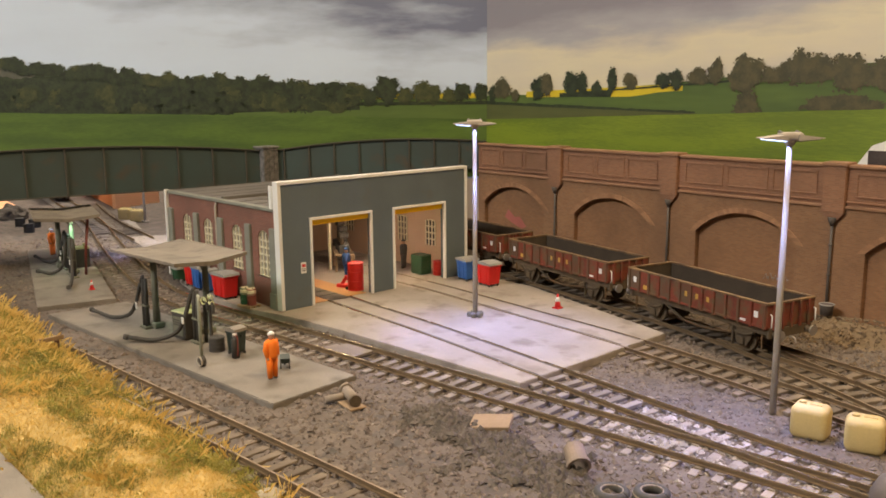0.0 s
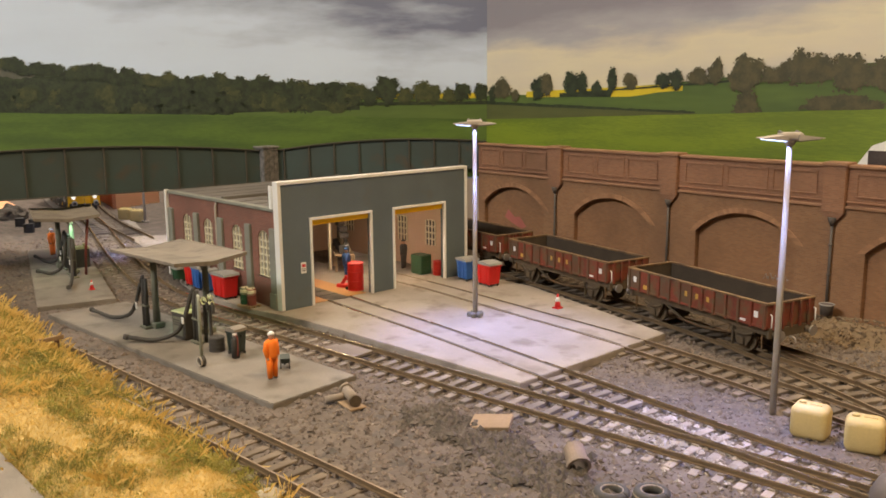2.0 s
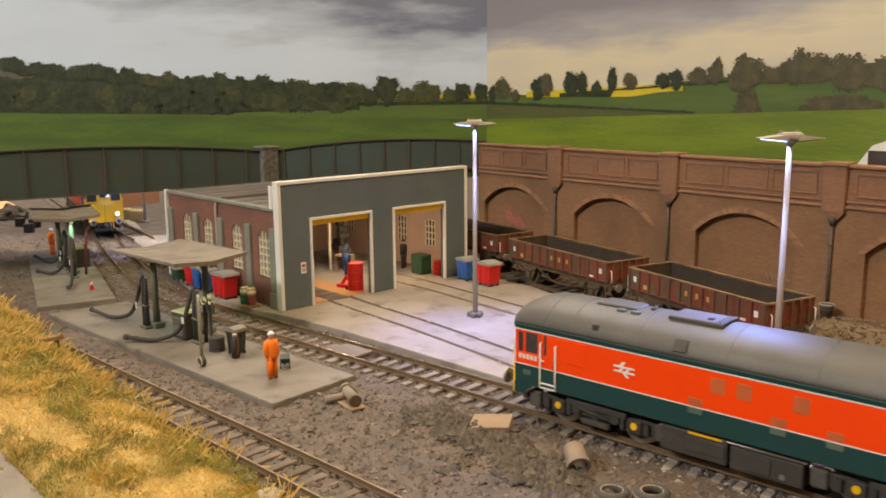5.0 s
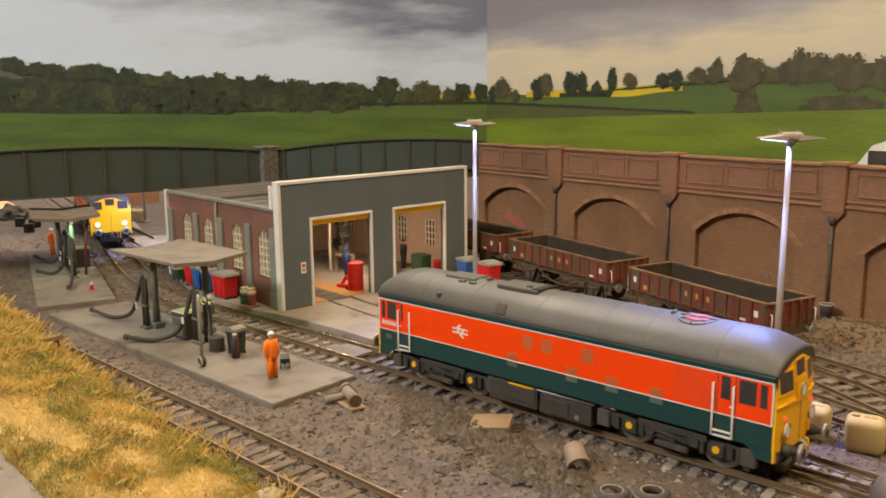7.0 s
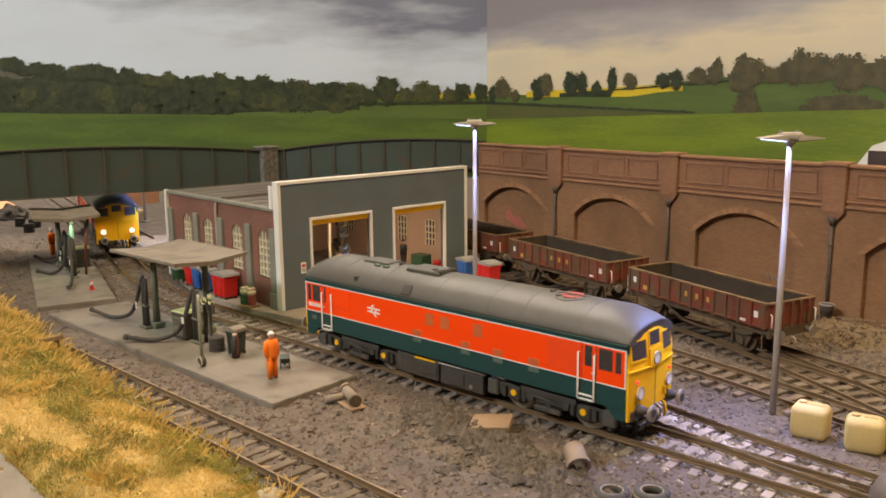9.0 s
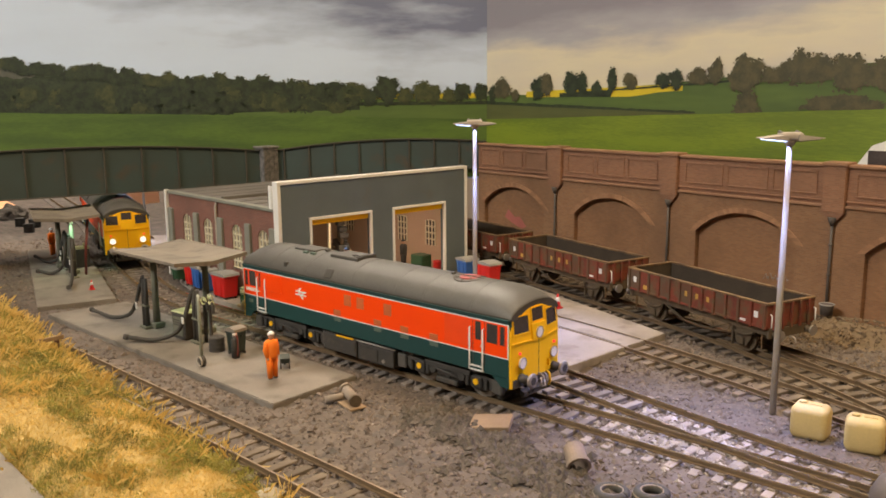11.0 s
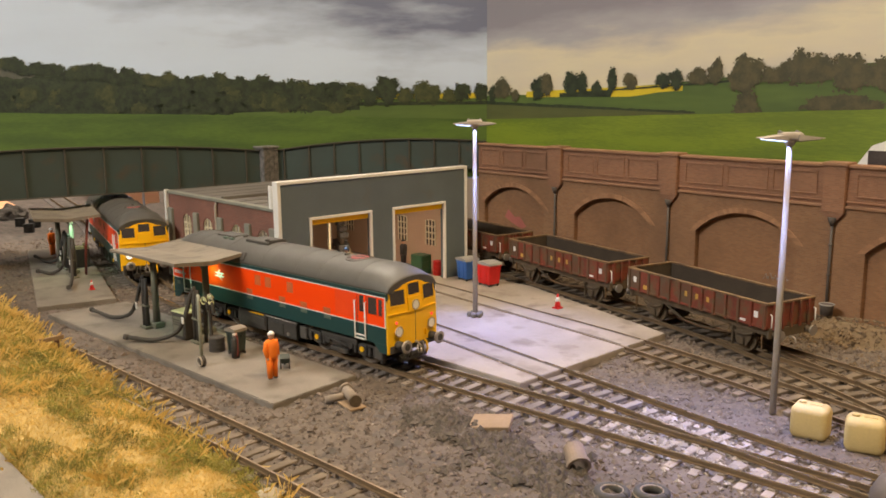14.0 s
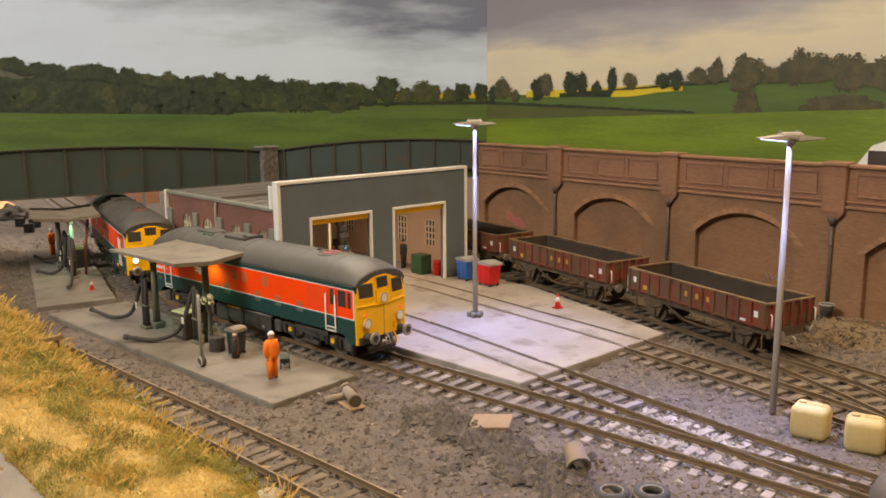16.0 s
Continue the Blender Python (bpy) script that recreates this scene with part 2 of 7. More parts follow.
WAGON_LINE = [(-230, 218), (-60, 197), (47, 179), (122, 164), (169, 154.5), (200, 147), (230, 138), (267, 122.5), (304, 106), (350, 84), (420, 60)]
SPUR = [(215, 146), (250, 139), (300, 128), (360, 112), (440, 90)]
FRONT = [(-24, -131), (66, -125), (166, -116.8), (260, -110.5), (380, -103)]
FAR_LINE = [(-640, 112), (-525, 84), (-445, 68), (-390, 60), (-330, 52)]


def relief(x, y):
    n = noise.noise((x * 0.045, y * 0.045, 0)) * 0.8 + noise.noise((x * 0.16, y * 0.16, 3)) * 0.55 + noise.noise((x * 0.33, y * 0.33, 5)) * 0.75 + noise.noise((x * 0.8, y * 0.8, 8)) * 0.55
    return n


def clods(x, y):
    """Broken, lumpy earth thrown up between the fuel pad and the front of the yard."""
    reach = math.exp(-((x - 212) / 34) ** 2 - ((y + 42) / 15) ** 2) + math.exp(-((x - 268) / 40) ** 2 - ((y + 62) / 26) ** 2) + 0.5 * math.exp(-((x - 170) / 45) ** 2 - ((y + 85) / 26) ** 2)
    reach = min(1.0, reach)
    if reach < 0.02:
        return 0.0
    n = 1.5 * noise.noise((x * 0.10, y * 0.10, 1.5)) + 1.5 * abs(noise.noise((x * 0.22, y * 0.22, 4.5))) + 0.9 * noise.noise((x * 0.5, y * 0.5, 7.5))
    return reach * (0.5 + 1.35 * n)


def ground():
    xs = np.concatenate([np.arange(-980, -500, 20.0), np.arange(-500, -260, 9.0), np.arange(-260, 40, 3.0), np.arange(40, 400, 1.6), np.arange(400, 700, 20.0)])
    ys = np.concatenate([np.arange(-330, -145, 9.0), np.arange(-145, 160, 1.6), np.arange(160, 300, 4.0)])
    verts = []
    for y in ys:
        for x in xs:
            z = -4.1 + relief(x, y) * 1.05 + clods(x, y)
            verts.append((x * MM, y * MM, z * MM))
    w = len(xs)
    faces = [(j * w + i, j * w + i + 1, (j + 1) * w + i + 1, (j + 1) * w + i) for j in range(len(ys) - 1) for i in range(w - 1)]
    me = bpy.data.meshes.new("ground")
    me.from_pydata(verts, [], faces)
    me.materials.append(BALLAST)
    me.shade_smooth()
    tagged(new("ground", me), "grey-brown ballasted yard ground of the model", "ground", kind="structure")
    tagged(part("baseboard", box(-980, 680, -330, 290, -90, -8), ORANGE_BOARD), "plywood baseboard under the model yard", "baseboard", kind="structure")
    table = thing("trestle", at(0, 0, 0), "plain timber trestle legs carrying the baseboard", "trestle")
    for x in (-930, -380, 140, 630):
        for y in (-290, 250):
            part("leg", box(x - 30, x + 30, y - 30, y + 30, -1000, -90, 3), ORANGE_BOARD, table)
        part("cross_rail", box(x - 20, x + 20, -260, 220, -400, -340, 3), ORANGE_BOARD, table)


ground()


# ---- track ----
def rail_bm(path, side, bm=None):
    """Rail with a foot, web and head, at 8.25 + 0.6 mm to one side of the centre line."""
    bm = bm or bmesh.new()
    prof = [(-0.75, -2.3), (0.75, -2.3), (0.75, -2.1), (0.2, -1.7), (0.2, -0.8), (0.42, -0.6), (0.42, 0.0), (-0.42, 0.0), (-0.42, -0.6), (-0.2, -0.8), (-0.2, -1.7), (-0.75, -2.1)]
    rings = []
    for x, y, a in path:
        nx, ny = -math.sin(a), math.cos(a)
        rings.append([bm.verts.new((x + nx * (side * 8.9 + o), y + ny * (side * 8.9 + o), z)) for o, z in prof])
    n = len(prof)
    for r, q in zip(rings, rings[1:]):
        for k in range(n):
            f = bm.faces.new((r[k], r[(k + 1) % n], q[(k + 1) % n], q[k]))
            f.material_index = 0 if k == 6 else 1
    bm.faces.new(rings[0])
    bm.faces.new(rings[-1][::-1])
    bmesh.ops.recalc_face_normals(bm, faces=bm.faces)
    return bm


def sleeper_mesh(material):
    bm = box(-1.8, 1.8, -15.8, 15.8, -4.2, -2.3, 0.25)
    for s in (-1, 1):
        box(-1.3, 1.3, s * 8.9 - 1.7, s * 8.9 - 0.9, -2.3, -1.7, 0, bm)
        box(-1.3, 1.3, s * 8.9 + 0.9, s * 8.9 + 1.7, -2.3, -1.7, 0, bm)
    return mesh_of("sleeper", bm, material)


SLEEPER_MESH = sleeper_mesh(SLEEPER)
SLEEPER_DULL_MESH = sleeper_mesh(SLEEPER_DULL)
SLEEPER_LAMPLIT_MESH = sleeper_mesh(SLEEPER_LAMPLIT)


def sunk(x, y):
    """How far the sleepers lie buried: deep along the grass bank and down the old line."""
    if y < -90:
        return 0.75 + 0.5 * noise.noise((x * 0.04, 2.0, 1.0))
    if 238 < x < 330 and y < 45:
        return 0.75
    return 0.0 if y > 40 else min(1.5, max(0.0, (190 - x) * 0.006))


def track(label, points, sleepers=True, skip=lambda x, y: False, pitch=9.0, drop=0.0, dull=False, flangeway=False):
    t = thing("railway_track", at(0, 0, drop), label, "track", "tracks of the yard")
    path = spline(points, 4.0)
    for s in (-1, 1):
        part("rail", rail_bm(path, s), [RAIL_DULL if dull else RAIL, RAIL_SIDE], t)
    for x, y, a in spline(points, pitch):
        if sleepers and not skip(x, y) and x < 420:
            # Between x 238 and 330 the sleepers carry the lamp pool's brightness as colour.
            piece("sleeper", SLEEPER_DULL_MESH if dull else SLEEPER_LAMPLIT_MESH if 238 < x < 330 else SLEEPER_MESH, t, at(x + random.uniform(-0.4, 0.4), y, random.uniform(-0.3, 0.1) - sunk(x, y), math.degrees(a) + random.uniform(-1.2, 1.2)))
    # The open gap's shade is drawn as a flat dark ribbon on the apron.
    if flangeway:
        groove = [q for q in path if -4 < q[0] < 190]
        for s in (-1, 1):
            bm = bmesh.new()
            rows = [[bm.verts.new((x - math.sin(a) * s * o, y + math.cos(a) * s * o, -0.16)) for o in (6.6, 8.3)] for x, y, a in groove]
            for r, q in zip(rows, rows[1:]):
                bm.faces.new((r[0], r[1], q[1], q[0]))
            bmesh.ops.recalc_face_normals(bm, faces=bm.faces)
            part("flangeway", bm, EARTH, t, "flat dark ribbon for the shaded gap beside the rail")
    return t


def tracks():
    on_apron = lambda x, y: x < 191
    track("main running line of the depot, worn bright rails", MAIN)
    track("siding into the grey shed, rails set in concrete", SHED_A, skip=on_apron, flangeway=True)
    track("second siding into the grey shed, rails set in concrete", SHED_B, skip=on_apron, dull=True, flangeway=True)
    track("dull siding beneath the maroon wagons", WAGON_LINE, dull=True)
    track("dull spur beside the wagon siding", SPUR, skip=lambda x, y: x < 255, dull=True)
    track("rusty headshunt along the dry grass bank", FRONT, dull=True)
    track("far siding beyond the bridge", FAR_LINE, skip=lambda x, y: x > -380, dull=True)


tracks()


# ---- concrete ----
def slab(name, outline, top, thick, material, label, category, kind=""):
    bm = bmesh.new()
    a = [bm.verts.new((x, y, top)) for x, y in outline]
    b = [bm.verts.new((x, y, top - thick)) for x, y in outline]
    n = len(a)
    bm.faces.new(a)
    bm.faces.new(b[::-1])
    for i in range(n):
        bm.faces.new((a[i], b[i], b[(i + 1) % n], a[(i + 1) % n]))
    bmesh.ops.recalc_face_normals(bm, faces=bm.faces)
    bmesh.ops.bevel(bm, geom=[e for e in bm.edges if abs(e.verts[0].co.z - top) < 1e-6 and abs(e.verts[1].co.z - top) < 1e-6], offset=0.4, segments=2, affect="EDGES")
    return tagged(part(name, bm, material), label, category, kind=kind)


def concretes():
    slab("fuel_pad_concrete", [(-101, -107), (131, -87), (125, -38), (-99, -58)], -1.2, 3.2, PAD, "grey concrete refuelling pad beside the running line", "pavement", "structure")
    slab("fuel_pad_concrete", [(-350, -45), (-124, -106), (-112, -60), (-333, -3)], -1.2, 3.2, PAD, "grey concrete refuelling pad further down the yard", "pavement", "structure")
    slab("apron_concrete", [(-175, 9), (-140, -2), (-100, -11), (-60, -14.5), (-20, -11.5), (17, -4), (60, 1), (189, 8), (189, 126), (60, 160), (0, 160), (-160, 160)], -0.25, 4, CONCRETE, "pale worn concrete apron before the engine shed", "pavement", "structure")


concretes()
# ---- brickwork ----
def brick_mat(name, a, b, mortar, width=0.0030, row=0.00105, rough=0.9, soot=(0.10, 0.065, 0.045), axis="XZ"):
    """Brick courses at model size, with soot in blotches."""
    m = bpy.data.materials.new(name)
    m.use_nodes = True
    n, l = m.node_tree.nodes, m.node_tree.links
    p = n["Principled BSDF"]
    co, sep, com = n.new("ShaderNodeTexCoord"), n.new("ShaderNodeSeparateXYZ"), n.new("ShaderNodeCombineXYZ")
    l.new(co.outputs["Object"], sep.inputs[0])
    add = n.new("ShaderNodeMath")
    l.new(sep.outputs[0], add.inputs[0])
    l.new(sep.outputs[1], add.inputs[1])
    l.new(add.outputs[0], com.inputs[0])
    l.new(sep.outputs[2], com.inputs[1])
    t = n.new("ShaderNodeTexBrick")
    t.inputs["Scale"].default_value = 1.0
    t.inputs["Brick Width"].default_value, t.inputs["Row Height"].default_value, t.inputs["Mortar Size"].default_value = width, row, row * 0.13
    t.inputs["Color1"].default_value, t.inputs["Color2"].default_value, t.inputs["Mortar"].default_value = (*a, 1), (*b, 1), (*mortar, 1)
    l.new(com.outputs[0], t.inputs["Vector"])
    z = n.new("ShaderNodeTexNoise")
    z.inputs["Scale"].default_value, z.inputs["Detail"].default_value = 22, 5
    l.new(co.outputs["Object"], z.inputs["Vector"])
    r = n.new("ShaderNodeMapRange")
    r.inputs[1].default_value, r.inputs[2].default_value, r.inputs[4].default_value = 0.42, 0.75, 0.75
    l.new(z.outputs[0], r.inputs[0])
    mx = n.new("ShaderNodeMix")
    mx.data_type = "RGBA"
    l.new(r.outputs[0], mx.inputs["Factor"])
    l.new(t.outputs[0], mx.inputs["A"])
    mx.inputs["B"].default_value = (*soot, 1)
    l.new(mx.outputs["Result"], p.inputs["Base Color"])
    p.inputs["Roughness"].default_value = rough
    bp = n.new("ShaderNodeBump")
    bp.invert = True
    bp.inputs["Strength"].default_value, bp.inputs["Distance"].default_value = 0.7, 0.0003
    l.new(t.outputs["Fac"], bp.inputs["Height"])
    l.new(bp.outputs[0], p.inputs["Normal"])
    return m


WALL_BRICK = brick_mat("viaduct_brick", (0.31, 0.162, 0.080), (0.235, 0.120, 0.060), (0.27, 0.175, 0.11), soot=(0.165, 0.092, 0.052))
PANEL_BRICK = brick_mat("parapet_brick", (0.315, 0.155, 0.088), (0.24, 0.118, 0.068), (0.27, 0.165, 0.105), soot=(0.175, 0.098, 0.06))
RING_BRICK = mat("arch_ring_brick", (0.335, 0.185, 0.10), (0.25, 0.135, 0.074), 0.9, grain=700, blot=60, random_value=0.16)
RECESS_BRICK = brick_mat("recess_brick", (0.31, 0.158, 0.076), (0.24, 0.12, 0.058), (0.24, 0.15, 0.09), soot=(0.16, 0.086, 0.046))
SIDE_BRICK = brick_mat("shed_side_brick", (0.27, 0.105, 0.075), (0.20, 0.078, 0.06), (0.22, 0.15, 0.12), soot=(0.13, 0.075, 0.06))
STONE_COPING = mat("stone_coping", (0.31, 0.175, 0.102), (0.23, 0.13, 0.076), 0.9, blot=40)
CAST_IRON = mat("dark_downpipe", (0.10, 0.085, 0.075), (0.065, 0.055, 0.05), 0.6, blot=90)
PILASTER_GREY = mat("pilaster_grey_green", (0.24, 0.25, 0.215), (0.18, 0.185, 0.16), 0.85, blot=60)
INNER_CREAM = mat("interior_cream", (0.56, 0.40, 0.29), (0.44, 0.31, 0.22), 0.85, blot=20)
FLOOR_TAN = mat("shed_floor_tan", (0.46, 0.25, 0.10), (0.36, 0.19, 0.08), 0.8, blot=30)


def arc(c, half, spring, rise, n=14):
    """Segmental arch as (x, z) from left to right."""
    r = (half * half + rise * rise) / (2 * rise)
    return [(c + half * u, spring + math.sqrt(max(r * r - (half * u) ** 2, 0)) - (r - rise)) for u in np.linspace(-1, 1, n)]


def pierced(x0, x1, z0, z1, y0, y1, openings):
    """A wall with arched openings (centre, half width, sill, spring, rise), as one solid mesh."""
    bm = bmesh.new()
    edge = x0
    for c, half, sill, spring, rise in openings:
        box(edge, c - half, y0, y1, z0, z1, 0, bm)
        if sill > z0:
            box(c - half, c + half, y0, y1, z0, sill, 0, bm)
        a = arc(c, half, spring, rise)
        for (xa, za), (xb, zb) in zip(a, a[1:]):
            prism([(xa, za), (xb, zb), (xb, z1), (xa, z1)], y0, y1, bm)
        edge = c + half
    box(edge, x1, y0, y1, z0, z1, 0, bm)
    bmesh.ops.remove_doubles(bm, verts=bm.verts, dist=1e-4)
    return bm


# ---- engine shed ----
def arched_window(parent, x, z0, spring, rise, half, y, side, cols, rows, pane):
    """White arched glazing bars round dark panes, in the wall's opening."""
    w = part("window", prism([(x - half, z0)] + arc(x, half, spring, rise, 12) + [(x + half, z0)], *sorted((y + side * 0.7, y + side * 1.1))), pane, parent, "arched window with white glazing bars")
    ya, yb = sorted((y - side * 0.25, y + side * 1.7))
    frame_bm = bmesh.new()
    outer, inner = arc(x, half, spring, rise, 12), arc(x, half - 0.7, spring, rise - 0.6, 12)
    for (a, b), (c, d) in zip(zip(outer, outer[1:]), zip(inner, inner[1:])):
        prism([a, b, d, c], ya, yb, frame_bm)
    part("window_frame", frame_bm, CREAM, w)
    part("window_frame", box(x - half, x - half + 0.8, ya, yb, z0, spring), CREAM, w)
    part("window_frame", box(x + half - 0.8, x + half, ya, yb, z0, spring), CREAM, w)
    part("window_sill", box(x - half - 0.6, x + half + 0.6, *sorted((y - side * 1.0, y + side * 0.7)), z0 - 1.0, z0 + 0.2), CREAM, w)
    for k in range(1, cols):
        u = x - half + 2 * half * k / cols
        part("glazing_bar", box(u - 0.5, u + 0.5, ya, yb, z0, spring + rise * 0.75), CREAM, w)
    for k in range(1, rows):
        z = z0 + (spring - z0 + rise * 0.5) * k / rows
        part("glazing_bar", box(x - half, x + half, ya + 0.05, yb - 0.05, z - 0.45, z + 0.45), CREAM, w)


PANE = mat("window_pane", (0.36, 0.33, 0.27), (0.24, 0.22, 0.18), 0.15, bump=0)
SIGN_TEXT = mat("sign_marks", (0.15, 0.15, 0.16), (0.1, 0.1, 0.1), 0.7, bump=0)


def shed():
    s = thing("engine_shed", at(0, 0, 0), "grey engine shed with brick sides and two open doorways", "shed")
    outline = [(-1, 0), (21.5, 0), (21.5, 55), (68.5, 55), (68.5, 0), (87.5, 0), (87.5, 55), (134, 55), (134, 0), (155, 0), (155, 79), (-1, 79)]
    turn = Matrix.Rotation(math.pi / 2, 4, "Z")
    part("front_wall", moved(prism(outline, 0.0, 4.0), turn), SHED_GREY, s, "grey-blue boarded front")
    for name, b in (("trim", (0.0, 0.9, -1.8, 156.0, 77.6, 79.6)), ("trim", (0.0, 0.9, -1.8, 0.6, 0.2, 77.6)), ("trim", (0.0, 0.9, 153.6, 156.0, 0.2, 77.6))):
        part(name, box(b[0] - 4.6, b[1], b[2], b[3], b[4], b[5], 0.2), WHITE, s, "white edge trim")
    part("gutter_box", box(-8, -4.7, -2.6, -1.6, 63, 77), WHITE, s, "white end board")
    for y0, y1 in ((21.5, 68.5), (87.5, 134)):
        d = part("door_frame", box(-1.0, 1.0, y0 - 0.9, y1 + 0.9, 54.2, 55.9, 0.15), WHITE, s, "white doorway frame")
        part("jamb", box(-1.0, 1.0, y0 - 0.9, y0 + 0.8, 0, 54.2, 0.15), WHITE, d)
        part("jamb", box(-1.0, 1.0, y1 - 0.8, y1 + 0.9, 0, 54.2, 0.15), WHITE, d)
        part("roller_box", box(-3.6, -1.2, y0 + 1, y1 - 1, 50.6, 54.2, 0.3), YELLOW, d, "yellow roller shutter box")
    sign = part("sign", box(0.0, 0.5, 13.2, 17.0, 21.6, 28.6, 0.1), WHITE, s, "small white notice")
    part("sign_bar", box(0.5, 0.6, 13.9, 16.3, 25.6, 27.4), RED_PLASTIC, sign)
    for z in (23.0, 24.2):
        part("sign_bar", box(0.5, 0.6, 13.9, 16.3, z, z + 0.5), SIGN_TEXT, sign)
    wins = [(-126, 6.8, 19, 43.5, 4.6), (-94.5, 6.8, 19, 43.5, 4.6), (-54.5, 6.8, 19, 43.5, 4.6), (-21, 6.8, 19, 43.5, 4.6)]
    near_wins = wins
    far_wins = [(-136, 5.6, 18, 36.5, 1.2), (-104, 5.6, 18, 36.5, 1.2), (-66, 5.6, 18, 36.5, 1.2), (-33, 5.6, 18, 36.5, 1.2)]
    for y, side, wins, pane in ((0, 1, near_wins, PANE), (154, -1, far_wins, DARK_GLASS)):
        w = part("side_wall", pierced(-155, -4.2, 0, 62, *sorted((y, y + side * 3.5)), wins), SIDE_BRICK, s, "weathered red brick side wall")
        part("wall_lining", pierced(-154, -4.4, 0, 59, *sorted((y + side * 3.5, y + side * 3.9)), wins), INNER_CREAM, s)
        for x, half, z0, spring, rise in wins:
            arched_window(w, x, z0, spring, rise, half, y + side * (1.0 if side > 0 else 2.9), side, 3, 6 if side > 0 else 4, pane)
        for x in (-150, -110, -75, -38, -8):
            part("pilaster", box(x - 3.2, x + 3.2, *sorted((y - side * 2.0, y + side * 0.3)), 0, 50.5, 0.4), PILASTER_GREY, w, "grey-green pilaster")
            part("pilaster_base", box(x - 3.8, x + 3.8, *sorted((y - side * 2.8, y + side * 0.3)), 0, 10, 0.4), PILASTER_GREY, w)
        part("downpipe", tube([(-79, y - side * 1.6, 1), (-79, y - side * 1.6, 58), (-79, y - side * 0.3, 61)], 0.9, 8), GALV, w, "grey downpipe")
        part("eave_board", box(-156, -4.8, *sorted((y - side * 1.3, y + side * 3.0)), 60.8, 63.0, 0.3), PILASTER_GREY, w)
    part("corner_post", box(-156.5, -154, -2.4, 0.6, 0, 63.5, 0.2), WHITE, s, "white corner post")
    part("back_wall", box(-158, -155, 0, 154, 0, 62), SIDE_BRICK, s)
    part("back_lining", box(-155, -154.6, 4, 150, 0, 59), INNER_CREAM, s)
    for y in (26, 58, 98, 128):
        w = part("window", box(-154.5, -154.2, y - 8, y + 8, 24, 46), DARK_GLASS, s, "many-paned window in the back wall")
        for k in range(5):
            part("glazing_bar", box(-154.2, -153.6, y - 8 + 4 * k - 0.7, y - 8 + 4 * k + 0.7, 24, 46), CREAM, w)
        for k in range(5):
            part("glazing_bar", box(-154.2, -153.7, y - 8, y + 8, 24 + 5.5 * k - 0.7, 24 + 5.5 * k + 0.7), CREAM, w)
    # roof of felted boards in two decks
    part("roof", box(-154.8, -77, 3, 151, 61.4, 62.8), TARMAC, s, "dark felt flat roof")
    part("roof", box(-76, -4.8, 3, 151, 61.4, 62.2), TARMAC, s, "dark felt flat roof")
    part("roof_step", box(-78, -75, 2.5, 151.5, 61.2, 64.4, 0.3), TARMAC, s)
    for x in (-150, -132, -114, -96, -58, -40, -22):
        part("felt_joint", box(x - 0.4, x + 0.4, 3.5, 150.5, 62.1, 63.1 if x < -77 else 62.6), TARMAC, s)
    # fittings inside
    for x in (-130, -80, -30):
        part("roof_beam", box(x - 1, x + 1, 4, 150, 55.5, 59, 0.2), INNER_CREAM, s)
    for x, y in ((-82, 91.5), (-100, 118)):
        part("partition_post", box(x - 1, x + 1, y - 1, y + 1, 0, 59, 0.2), CREAM, s)
    part("partition_rail", box(-101, -81, 104, 105.6, 40, 43, 0.2), CREAM, s)
    # Added tube and area light, not a seen fitting: they brighten the interior.
    part("fill_tube", tube([(-40, 44, 56), (-40, 110, 56)], 1.0, 8), SHED_GLOW, s, "unseen warm glowing tube added to brighten the shed interior")
    lamp = bpy.data.lights.new("shed_fill_light", "AREA")
    lamp.energy, lamp.color, lamp.shape, lamp.size, lamp.size_y = 0.055, (1.0, 0.74, 0.50), "RECTANGLE", 0.004, 0.07
    new("shed_fill_light", lamp).matrix_world = at(-40, 77, 54.5)
    # No pit is cut: a dark plate stands in for its shaded opening.
    pit = part("pit_cover", box(-120, -1.0, 35.6, 50.4, 0.12, 0.35, 0.05), CAST_IRON, s, "dark plate standing in for the open pit between the shed rails")
    for x in range(-112, -4, 12):
        part("tread_bar", box(x, x + 0.8, 36.0, 50.0, 0.3, 0.6), BLACK, pit)
    tagged(part("floor_shed", box(-154, -4, 4, 66, -0.2, 0.1), FLOOR_TAN), "orange-tan painted shed floor", "floor", kind="structure")


# Glow of the added fill tube in the shed.
SHED_GLOW = mat("shed_fill_glow", (1.0, 0.8, 0.55), (1.0, 0.8, 0.55), 0.5, bump=0, emit=3.0)
shed()


